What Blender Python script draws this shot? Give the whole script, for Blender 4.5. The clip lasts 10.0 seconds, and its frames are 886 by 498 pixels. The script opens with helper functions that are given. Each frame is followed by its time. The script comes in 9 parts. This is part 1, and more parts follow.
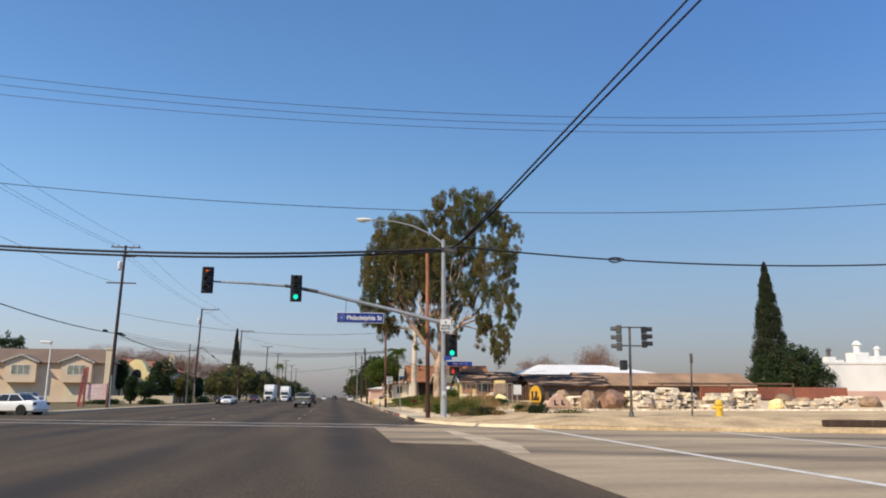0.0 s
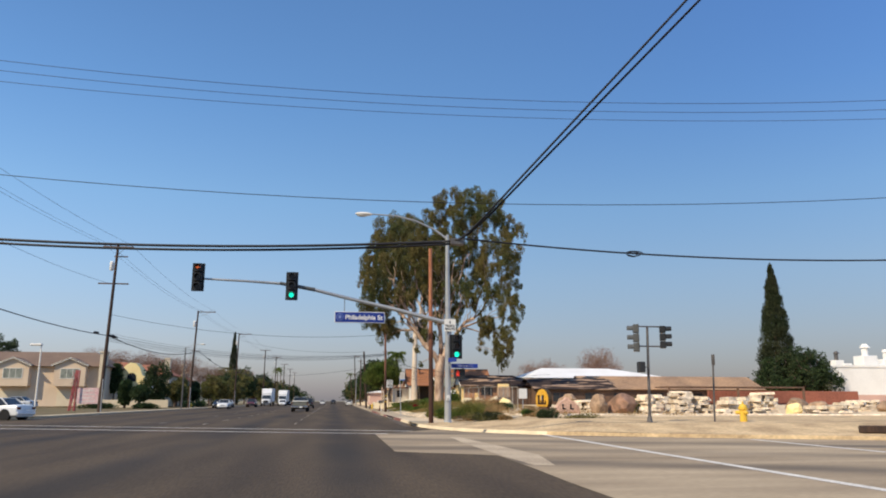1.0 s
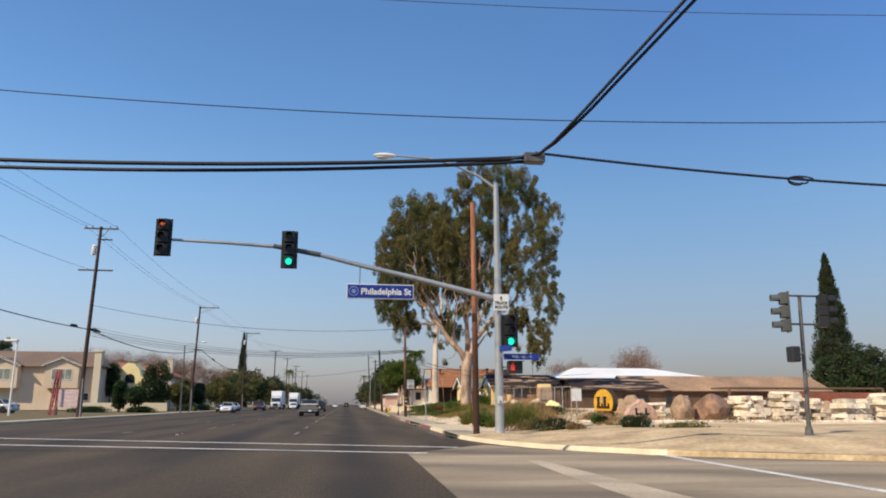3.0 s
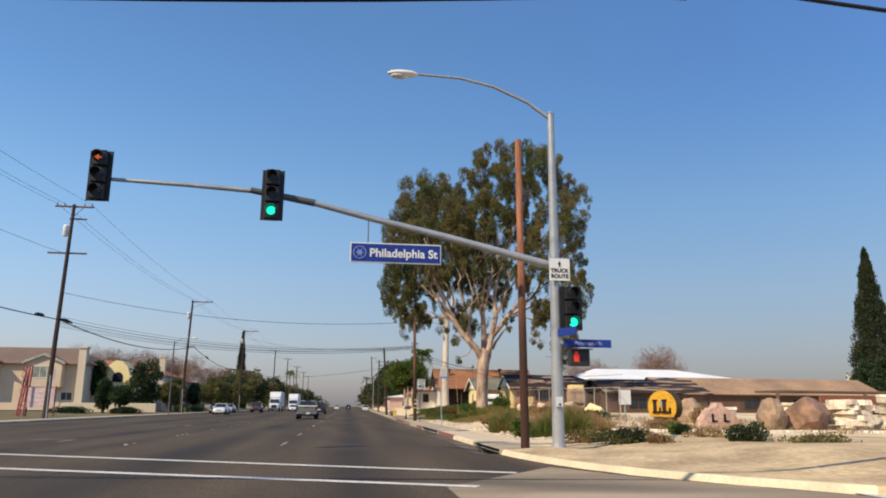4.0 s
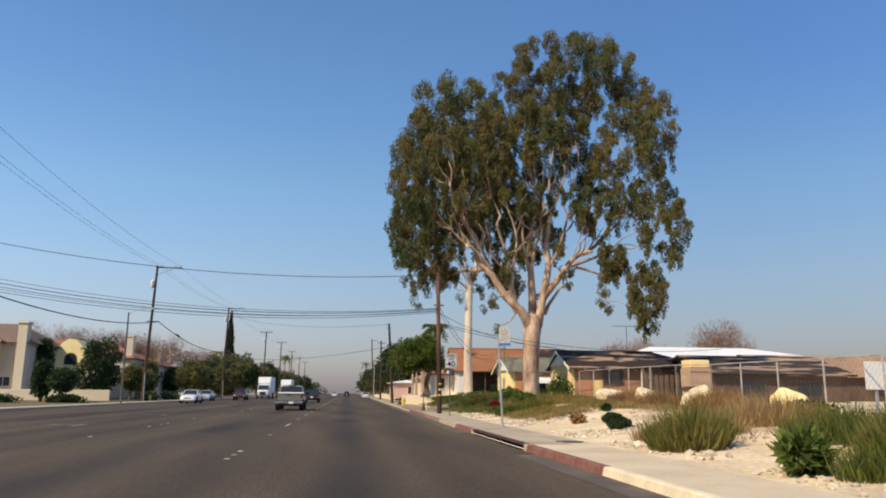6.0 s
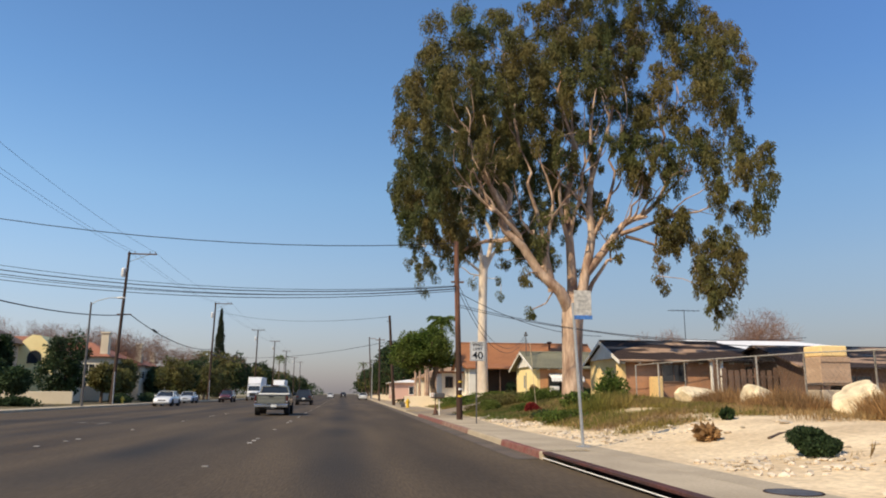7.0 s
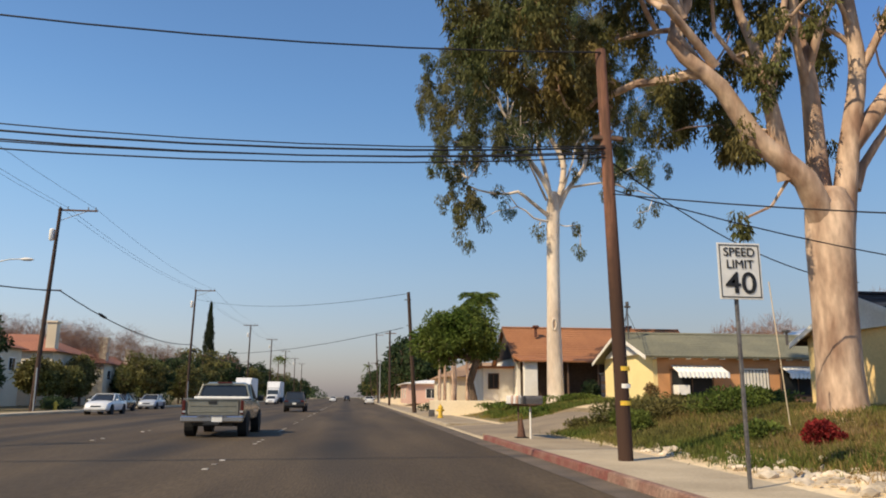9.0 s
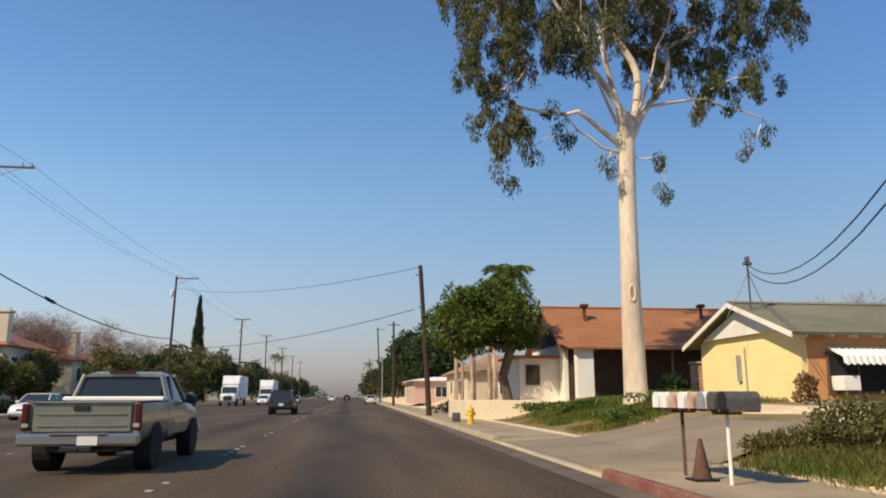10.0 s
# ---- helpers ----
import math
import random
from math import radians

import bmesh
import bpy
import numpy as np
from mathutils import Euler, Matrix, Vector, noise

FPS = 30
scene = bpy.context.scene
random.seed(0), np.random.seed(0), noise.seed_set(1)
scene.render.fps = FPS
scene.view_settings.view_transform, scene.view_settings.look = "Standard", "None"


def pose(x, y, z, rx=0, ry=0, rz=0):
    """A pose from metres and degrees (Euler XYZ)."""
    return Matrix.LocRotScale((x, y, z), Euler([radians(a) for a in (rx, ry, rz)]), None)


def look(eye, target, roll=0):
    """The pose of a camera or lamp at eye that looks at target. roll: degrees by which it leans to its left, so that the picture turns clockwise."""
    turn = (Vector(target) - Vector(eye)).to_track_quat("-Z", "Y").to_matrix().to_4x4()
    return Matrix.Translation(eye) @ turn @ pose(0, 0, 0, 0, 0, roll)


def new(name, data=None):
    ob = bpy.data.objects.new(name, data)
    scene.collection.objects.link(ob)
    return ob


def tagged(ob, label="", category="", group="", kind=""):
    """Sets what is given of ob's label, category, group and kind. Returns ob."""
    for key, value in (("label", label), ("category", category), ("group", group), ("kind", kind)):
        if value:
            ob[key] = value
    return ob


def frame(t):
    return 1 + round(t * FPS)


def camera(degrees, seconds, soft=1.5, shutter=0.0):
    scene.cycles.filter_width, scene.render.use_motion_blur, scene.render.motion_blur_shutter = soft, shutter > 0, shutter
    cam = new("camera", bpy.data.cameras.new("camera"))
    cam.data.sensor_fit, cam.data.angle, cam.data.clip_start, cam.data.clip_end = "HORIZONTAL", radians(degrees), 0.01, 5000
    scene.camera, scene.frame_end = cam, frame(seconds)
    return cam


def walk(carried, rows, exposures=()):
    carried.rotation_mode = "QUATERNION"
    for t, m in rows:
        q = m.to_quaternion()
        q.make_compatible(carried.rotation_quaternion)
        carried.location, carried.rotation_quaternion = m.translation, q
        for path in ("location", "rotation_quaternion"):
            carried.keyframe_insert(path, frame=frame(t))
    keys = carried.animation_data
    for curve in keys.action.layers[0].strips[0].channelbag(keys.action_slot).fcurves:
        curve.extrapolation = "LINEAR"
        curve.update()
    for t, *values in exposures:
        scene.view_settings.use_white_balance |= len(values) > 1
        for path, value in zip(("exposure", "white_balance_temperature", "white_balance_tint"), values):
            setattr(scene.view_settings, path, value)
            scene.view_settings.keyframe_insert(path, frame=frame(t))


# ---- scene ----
cam = camera(62.0, 10.0, soft=1.9)
PATH = [
    (0.0, (0.013, -8.755, 1.268), (1.428, 0.946, 3.236), 0.13),
    (0.5, (0.047, -7.866, 1.268), (1.480, 1.826, 3.271), 0.22),
    (1.0, (0.064, -6.605, 1.268), (1.491, 3.084, 3.288), 0.12),
    (1.5, (0.079, -4.899, 1.268), (1.457, 4.787, 3.336), 0.16),
    (2.0, (0.106, -2.675, 1.268), (1.436, 7.019, 3.334), 0.07),
    (2.5, (0.122, 0.085, 1.268), (1.399, 9.790, 3.314), -0.01),
    (4.0, (0.134, 10.843, 1.268), (1.350, 20.545, 3.361), 0.54),
    (4.5, (0.134, 15.323, 1.268), (1.340, 25.045, 3.272), 0.89),
    (5.0, (0.169, 20.035, 1.268), (1.384, 29.782, 3.148), 0.73),
    (5.5, (0.226, 24.571, 1.268), (1.450, 34.309, 3.185), 0.59),
    (7.0, (0.433, 38.663, 1.268), (1.723, 48.390, 3.198), 0.25),
    (7.5, (0.471, 43.220, 1.268), (1.767, 52.941, 3.222), 0.15),
    (8.0, (0.475, 47.925, 1.268), (1.744, 57.646, 3.239), 0.25),
    (8.5, (0.498, 52.963, 1.268), (1.745, 62.682, 3.262), 0.22),
    (9.0, (0.531, 58.522, 1.268), (1.767, 68.247, 3.242), 0.25),
    (9.5, (0.622, 64.118, 1.268), (1.854, 73.843, 3.243), 0.18),
    (10.0, (0.717, 69.854, 1.268), (1.957, 79.581, 3.227), -0.04),
]
# the camera's own white balance drifts a little warmer on the way
walk(cam, [(t, look(eye, target, roll)) for t, eye, target, roll in PATH],
     [(0.0, 0.0, 6290, 10), (2.7, 0.0, 6310, 10), (5.5, 0.02, 6480, 10), (7.0, 0.03, 6520, 10), (8.5, 0.06, 6800, 10), (10.0, 0.05, 6680, 10)])

# ---------------------------------------------------------------- light
SUN_FROM = Vector((-0.92, -0.62, 1.0)).normalized()
world = bpy.data.worlds.new("sky")
scene.world = world
world.use_nodes = True
wn = world.node_tree.nodes
sky = wn.new("ShaderNodeTexSky")
sky.sky_type = "NISHITA"
sky.sun_disc = False
sky.sun_elevation = math.asin(SUN_FROM.z)
sky.sun_rotation = -math.atan2(SUN_FROM.x, SUN_FROM.y)
sky.altitude = 200.0
sky.air_density = 1.6
sky.dust_density = 0.5
sky.ozone_density = 2.0
# smog: the low sky is greyer and a little violet, all round
wl = world.node_tree.links
co = wn.new("ShaderNodeTexCoord")
sep = wn.new("ShaderNodeSeparateXYZ")
wl.new(co.outputs["Generated"], sep.inputs[0])
haze = wn.new("ShaderNodeValToRGB")
stops = haze.color_ramp.elements
for at, tint in ((0.0, (0.42, 0.485, 0.91, 1)), (0.04, (0.56, 0.62, 0.99, 1)), (0.08, (0.66, 0.71, 1.04, 1)), (0.16, (0.76, 0.85, 1.12, 1)), (0.26, (0.78, 0.97, 1.23, 1)), (0.38, (0.70, 0.96, 1.29, 1))):
    st = stops[0] if at == 0.0 else stops.new(at)
    st.position, st.color = at, tint
stops[-1].color = (0.66, 0.93, 1.29, 1)
wl.new(sep.outputs[2], haze.inputs[0])
tone = wn.new("ShaderNodeVectorMath")
tone.operation = "MULTIPLY"
wl.new(haze.outputs[0], tone.inputs[1])
wl.new(sky.outputs[0], tone.inputs[0])
# deeper blue to the east, away from the sun
east = wn.new("ShaderNodeMapRange")
east.interpolation_type = "SMOOTHSTEP"
east.inputs[1].default_value, east.inputs[2].default_value = 0.0, 0.75
wl.new(sep.outputs[0], east.inputs[0])
high = wn.new("ShaderNodeMapRange")
high.interpolation_type = "SMOOTHSTEP"
high.inputs[1].default_value, high.inputs[2].default_value = 0.10, 0.50
wl.new(sep.outputs[2], high.inputs[0])
both = wn.new("ShaderNodeMath")
both.operation = "MULTIPLY"
wl.new(east.outputs[0], both.inputs[0]), wl.new(high.outputs[0], both.inputs[1])
deep = wn.new("ShaderNodeMix")
deep.data_type = "RGBA"
deep.inputs[6].default_value, deep.inputs[7].default_value = (1, 1, 1, 1), (0.74, 0.80, 0.93, 1)
wl.new(both.outputs[0], deep.inputs[0])
tone2 = wn.new("ShaderNodeVectorMath")
tone2.operation = "MULTIPLY"
wl.new(tone.outputs[0], tone2.inputs[0]), wl.new(deep.outputs[2], tone2.inputs[1])
wl.new(tone2.outputs[0], wn["Background"].inputs[0])
wn["Background"].inputs[1].default_value = 0.109
sun = new("sun", bpy.data.lights.new("sun", "SUN"))
sun.data.energy, sun.data.angle, sun.data.color = 5.0, radians(0.55), (1.0, 0.845, 0.62)
sun.matrix_world = look(SUN_FROM * 100, (0, 0, 0))


# ---------------------------------------------------------------- materials
def mat(name, c1, c2=None, rough=0.8, scale=0.6, fine=14.0, bump=0.25, metal=0.0, spec=0.3, grain=0.35, island=0.0, per_object=0.0, stretch=(1, 1, 1), dist=0.02):
    """Two colours mixed by broad stains, fine grain on top, relief from the grain."""
    m = bpy.data.materials.new(name)
    m.use_nodes = True
    n, l = m.node_tree.nodes, m.node_tree.links
    b = n["Principled BSDF"]
    c2 = c2 or tuple(v * 0.75 for v in c1)
    tc = n.new("ShaderNodeTexCoord")
    mp = n.new("ShaderNodeMapping")
    mp.inputs["Scale"].default_value = stretch
    l.new(tc.outputs["Object"], mp.inputs[0])
    big = n.new("ShaderNodeTexNoise")
    big.inputs["Scale"].default_value, big.inputs["Detail"].default_value = scale, 6
    small = n.new("ShaderNodeTexNoise")
    small.inputs["Scale"].default_value, small.inputs["Detail"].default_value = fine, 4
    l.new(mp.outputs[0], big.inputs[0]), l.new(mp.outputs[0], small.inputs[0])
    ramp = n.new("ShaderNodeMapRange")
    ramp.inputs[1].default_value, ramp.inputs[2].default_value = 0.35, 0.65
    l.new(big.outputs[0], ramp.inputs[0])
    mix = n.new("ShaderNodeMix")
    mix.data_type = "RGBA"
    mix.inputs[6].default_value, mix.inputs[7].default_value = (*c1, 1), (*c2, 1)
    l.new(ramp.outputs[0], mix.inputs[0])
    gr = n.new("ShaderNodeMapRange")
    gr.inputs[1].default_value, gr.inputs[2].default_value = 0.25, 0.75
    gr.inputs[3].default_value, gr.inputs[4].default_value = 1 - grain, 1 + grain
    l.new(small.outputs[0], gr.inputs[0])
    val = gr.outputs[0]
    for amount, node, out in ((island, "ShaderNodeNewGeometry", "Random Per Island"), (per_object, "ShaderNodeObjectInfo", "Random")):
        if amount:
            src = n.new(node)
            mr = n.new("ShaderNodeMapRange")
            mr.inputs[3].default_value, mr.inputs[4].default_value = 1 - amount, 1 + amount
            l.new(src.outputs[out], mr.inputs[0])
            mul = n.new("ShaderNodeMath")
            mul.operation = "MULTIPLY"
            l.new(val, mul.inputs[0]), l.new(mr.outputs[0], mul.inputs[1])
            val = mul.outputs[0]
    tint = n.new("ShaderNodeVectorMath")
    tint.operation = "SCALE"
    l.new(mix.outputs[2], tint.inputs[0]), l.new(val, tint.inputs[3])
    l.new(tint.outputs[0], b.inputs["Base Color"])
    b.inputs["Roughness"].default_value, b.inputs["Metallic"].default_value = rough, metal
    b.inputs["Specular IOR Level"].default_value = spec
    if bump:
        bp = n.new("ShaderNodeBump")
        bp.inputs["Strength"].default_value, bp.inputs["Distance"].default_value = bump, dist
        l.new(small.outputs[0], bp.inputs["Height"]), l.new(bp.outputs[0], b.inputs["Normal"])
    return m


def glow(name, colour, power):
    m = mat(name, colour, rough=0.3, bump=0, grain=0.05)
    b = m.node_tree.nodes["Principled BSDF"]
    b.inputs["Emission Color"].default_value, b.inputs["Emission Strength"].default_value = (*colour, 1), power
    return m


def leafy(name, c1, c2, rough=0.72, island=0.45):
    """Foliage: leaf by leaf variation and some light through the blade."""
    m = mat(name, c1, c2, rough=rough, scale=0.35, fine=3.0, bump=0, grain=0.3, island=island, spec=0.2)
    n, l = m.node_tree.nodes, m.node_tree.links
    b, out = n["Principled BSDF"], n["Material Output"]
    tr = n.new("ShaderNodeBsdfTranslucent")
    l.new(b.inputs["Base Color"].links[0].from_socket, tr.inputs[0])
    mx = n.new("ShaderNodeMixShader")
    mx.inputs[0].default_value = 0.33
    l.new(b.outputs[0], mx.inputs[1]), l.new(tr.outputs[0], mx.inputs[2]), l.new(mx.outputs[0], out.inputs[0])
    return m


def paint(name, c, rough=0.25):
    m = mat(name, c, tuple(v * 0.9 for v in c), rough=rough, scale=1.5, fine=9, bump=0.0, grain=0.06, spec=0.5)
    m.node_tree.nodes["Principled BSDF"].inputs["Coat Weight"].default_value = 0.6
    return m


ASPHALT = mat("asphalt", (0.099, 0.069, 0.038), (0.052, 0.0362, 0.0205), rough=0.85, scale=0.6, fine=30, bump=0.4, grain=0.36, stretch=(1, 0.10, 1), dist=0.03)


def lane_bands(m, centres, half, slant=None, dark=(0.026, 0.021, 0.016)):
    """Darker bands along given lines, soft at the edges and broken along the way."""
    n, l = m.node_tree.nodes, m.node_tree.links
    b = n["Principled BSDF"]
    src = b.inputs["Base Color"].links[0].from_socket
    tc = n.new("ShaderNodeTexCoord")
    sep = n.new("ShaderNodeSeparateXYZ")
    l.new(tc.outputs["Object"], sep.inputs[0])
    wob = n.new("ShaderNodeTexNoise")
    wob.inputs["Scale"].default_value = 0.12
    l.new(tc.outputs["Object"], wob.inputs[0])
    along = sep.outputs[0]
    if slant is not None:
        sl = n.new("ShaderNodeMath")
        sl.operation = "MULTIPLY_ADD"
        sl.inputs[1].default_value = slant
        l.new(sep.outputs[0], sl.inputs[0]), l.new(sep.outputs[1], sl.inputs[2])
        along = sl.outputs[0]
    total = None
    for c in centres:
        d = n.new("ShaderNodeMath")
        d.operation = "SUBTRACT"
        d.inputs[1].default_value = c
        l.new(along, d.inputs[0])
        a = n.new("ShaderNodeMath")
        a.operation = "ABSOLUTE"
        l.new(d.outputs[0], a.inputs[0])
        r = n.new("ShaderNodeMapRange")
        r.interpolation_type = "SMOOTHSTEP"
        r.inputs[1].default_value, r.inputs[2].default_value, r.inputs[3].default_value, r.inputs[4].default_value = half, 0.0, 0.0, 1.0
        l.new(a.outputs[0], r.inputs[0])
        if total is None:
            total = r.outputs[0]
        else:
            s = n.new("ShaderNodeMath")
            l.new(total, s.inputs[0]), l.new(r.outputs[0], s.inputs[1])
            total = s.outputs[0]
    k = n.new("ShaderNodeMath")
    k.operation = "MULTIPLY"
    amp = n.new("ShaderNodeMapRange")
    amp.inputs[1].default_value, amp.inputs[2].default_value, amp.inputs[3].default_value, amp.inputs[4].default_value = 0.3, 0.7, 0.2, 1.0
    l.new(wob.outputs[0], amp.inputs[0])
    l.new(total, k.inputs[0]), l.new(amp.outputs[0], k.inputs[1])
    mix = n.new("ShaderNodeMix")
    mix.data_type = "RGBA"
    mix.inputs[7].default_value = (*dark, 1)
    l.new(k.outputs[0], mix.inputs[0]), l.new(src, mix.inputs[6]), l.new(mix.outputs[2], b.inputs["Base Color"])


lane_bands(ASPHALT, (0.4, -4.0, -9.3, -13.2), 1.15)
ASPHALT_SIDE = mat("worn_concrete_paving", (0.44, 0.345, 0.225), (0.25, 0.19, 0.122), rough=0.9, scale=0.35, fine=18, bump=0.2, grain=0.2, stretch=(0.35, 1.6, 1))
lane_bands(ASPHALT_SIDE, (11.0, 15.5, 20.0, 25.0), 1.6, 0.42, (0.11, 0.088, 0.065))
CONCRETE = mat("concrete", (0.47, 0.385, 0.265), (0.37, 0.30, 0.205), rough=0.9, scale=0.7, fine=25, bump=0.2, grain=0.15, per_object=0.06)
CONCRETE_DARK = mat("darker_concrete", (0.37, 0.295, 0.195), (0.27, 0.21, 0.14), rough=0.9, scale=0.7, fine=25, bump=0.2, grain=0.15, per_object=0.06)
CONCRETE_SANDY = mat("sandy_concrete", (0.65, 0.52, 0.35), (0.54, 0.43, 0.28), rough=0.9, scale=0.7, fine=25, bump=0.2, grain=0.12, per_object=0.05)
DRIVE = mat("driveway_concrete", (0.28, 0.22, 0.15), (0.21, 0.165, 0.115), rough=0.9, scale=0.6, fine=25, bump=0.2, grain=0.2)
GUTTER = mat("gutter_concrete", (0.155, 0.12, 0.088), (0.09, 0.072, 0.056), rough=0.9, scale=0.9, fine=25, bump=0.2, grain=0.2)
CURB_RED = mat("faded_red_paint", (0.19, 0.055, 0.042), (0.23, 0.12, 0.09), rough=0.8, scale=1.5, fine=20, bump=0.15)
CURB_FADED = mat("worn_red_kerb", (0.20, 0.095, 0.07), (0.30, 0.20, 0.145), rough=0.85, scale=1.3, fine=18, bump=0.15)
LIP_RED = mat("grimy_red_lip", (0.10, 0.036, 0.030), (0.05, 0.03, 0.026), rough=0.85, scale=1.5, fine=20, bump=0.15)
CURB_WHITE = mat("cream_kerb_paint", (0.80, 0.67, 0.45), (0.64, 0.53, 0.36), rough=0.85, scale=1.2, fine=14, bump=0.08, grain=0.1)
DIRT = mat("pale_dirt", (0.79, 0.625, 0.395), (0.58, 0.44, 0.27), rough=0.95, scale=0.6, fine=9, bump=0.6, grain=0.22, dist=0.07)
SAND = mat("sandy_dirt", (0.64, 0.475, 0.27), (0.40, 0.285, 0.16), rough=0.95, scale=0.7, fine=7, bump=0.7, grain=0.25, dist=0.08)
SOIL = mat("dry_ground", (0.30, 0.25, 0.16), (0.20, 0.18, 0.10), rough=0.95, scale=0.05, fine=3, bump=0.4, grain=0.3)
LAWN = mat("lawn_ground", (0.115, 0.10, 0.042), (0.19, 0.14, 0.075), rough=0.95, scale=0.5, fine=12, bump=0.5, grain=0.35)
WEED_SOIL = mat("weedy_soil", (0.14, 0.125, 0.05), (0.28, 0.20, 0.11), rough=0.95, scale=0.7, fine=12, bump=0.6, grain=0.4)
WHITE_LINE = mat("road_line_paint", (0.72, 0.68, 0.60), (0.55, 0.51, 0.45), rough=0.7, scale=2.0, fine=20, bump=0.05)
WORN_LINE = mat("worn_road_paint", (0.26, 0.23, 0.19), (0.12, 0.10, 0.08), rough=0.8, scale=3.0, fine=20, bump=0.05)
DOT = mat("grimy_dot", (0.60, 0.55, 0.47), (0.28, 0.25, 0.21), rough=0.7, scale=1.0, fine=20, bump=0, island=0.4)
STEEL = mat("galvanised_steel", (0.42, 0.43, 0.43), (0.34, 0.35, 0.35), rough=0.5, metal=0.4, scale=2, fine=20, bump=0.05, grain=0.12)
STEEL_DARK = mat("weathered_steel", (0.16, 0.15, 0.14), (0.11, 0.10, 0.095), rough=0.55, metal=0.5, scale=3, fine=20, bump=0.05)
BLACK = mat("black_housing", (0.02, 0.021, 0.022), (0.03, 0.03, 0.032), rough=0.45, bump=0.02, grain=0.1)
GREY_BACK = mat("grey_housing", (0.11, 0.115, 0.115), rough=0.5, bump=0.02, grain=0.1)
POLE_RED = mat("reddish_timber", (0.42, 0.17, 0.08), (0.27, 0.105, 0.055), rough=0.85, scale=1.2, fine=9, bump=0.5, stretch=(4, 4, 0.35), grain=0.3)
POLE_TWO = mat("reddish_timber_dark_foot", (0.54, 0.235, 0.12), (0.32, 0.115, 0.06), rough=0.7, scale=1.6, fine=11, bump=0.8, stretch=(5, 5, 0.35), grain=0.35, dist=0.04)


def dark_foot(m, z0, z1, colour):
    """Darkens the lower part, ending raggedly between two heights."""
    n, l = m.node_tree.nodes, m.node_tree.links
    b = n["Principled BSDF"]
    src = b.inputs["Base Color"].links[0].from_socket
    tc, sep, ns = n.new("ShaderNodeTexCoord"), n.new("ShaderNodeSeparateXYZ"), n.new("ShaderNodeTexNoise")
    l.new(tc.outputs["Object"], sep.inputs[0])
    ns.inputs["Scale"].default_value = 6.0
    l.new(tc.outputs["Object"], ns.inputs[0])
    ad = n.new("ShaderNodeMath")
    l.new(sep.outputs[2], ad.inputs[0]), l.new(ns.outputs[0], ad.inputs[1])
    r = n.new("ShaderNodeMapRange")
    r.interpolation_type = "SMOOTHSTEP"
    r.inputs[1].default_value, r.inputs[2].default_value = z0, z1
    l.new(ad.outputs[0], r.inputs[0])
    mix = n.new("ShaderNodeMix")
    mix.data_type = "RGBA"
    mix.inputs[6].default_value = (*colour, 1)
    l.new(r.outputs[0], mix.inputs[0]), l.new(src, mix.inputs[7]), l.new(mix.outputs[2], b.inputs["Base Color"])


dark_foot(POLE_TWO, 3.2, 6.8, (0.066, 0.030, 0.019))
POLE_WARM = mat("weathered_red_timber", (0.30, 0.135, 0.08), (0.12, 0.06, 0.04), rough=0.85, scale=1.5, fine=9, bump=0.5, stretch=(4, 4, 0.35), grain=0.3)
dark_foot(POLE_WARM, 3.2, 6.2, (0.056, 0.030, 0.020))
POLE_BROWN = mat("creosoted_timber", (0.075, 0.045, 0.031), (0.042, 0.028, 0.022), rough=0.85, scale=1.5, fine=9, bump=0.5, stretch=(4, 4, 0.35), grain=0.3)
CABLE = mat("cable_jacket", (0.018, 0.018, 0.022), rough=0.6, bump=0, grain=0.05)
WIRE = mat("bare_wire", (0.06, 0.085, 0.15), rough=0.5, bump=0, grain=0.05)
SIGN_BLUE = mat("sign_blue", (0.018, 0.045, 0.27), rough=0.4, bump=0, grain=0.06)
SIGN_WHITE = mat("sign_white", (0.80, 0.79, 0.74), rough=0.45, bump=0, grain=0.05)
SIGN_BLACK = mat("sign_black", (0.015, 0.015, 0.015), rough=0.5, bump=0, grain=0.05)
YELLOW = mat("hydrant_yellow", (0.75, 0.50, 0.06), (0.62, 0.38, 0.04), rough=0.5, bump=0.05, grain=0.12)
GREEN_LAMP = glow("green_signal_lens", (0.02, 0.92, 0.60), 1.15)
RED_ARROW = glow("red_arrow_lamp", (0.9, 0.16, 0.04), 0.55)
RED_LAMP = glow("red_signal_lens", (0.75, 0.05, 0.03), 0.35)
PIT = mat("dark_pit", (0.05, 0.030, 0.024), rough=0.95, bump=0)
DARK_LENS = mat("unlit_lens", (0.035, 0.02, 0.018), rough=0.2, bump=0, grain=0.05)
EUC_BARK = mat("smooth_pale_bark", (0.60, 0.44, 0.315), (0.25, 0.15, 0.10), rough=0.8, scale=1.4, fine=6, bump=0.3, stretch=(1.5, 1.5, 0.5), grain=0.25, dist=0.05)
WHITE_BARK = mat("white_gum_bark", (0.76, 0.66, 0.54), (0.56, 0.45, 0.35), rough=0.8, scale=0.8, fine=5, bump=0.3, stretch=(1.5, 1.5, 0.5), grain=0.15, dist=0.05)
BARK = mat("brown_bark", (0.16, 0.11, 0.075), (0.10, 0.07, 0.05), rough=0.9, scale=2, fine=12, bump=0.6, stretch=(3, 3, 0.6))
EUC_LEAF = leafy("eucalyptus_leaf", (0.094, 0.112, 0.038), (0.178, 0.138, 0.047), island=0.28)
GUM_LEAF = leafy("grey_green_gum_leaf", (0.088, 0.118, 0.052), (0.165, 0.145, 0.06), island=0.32)
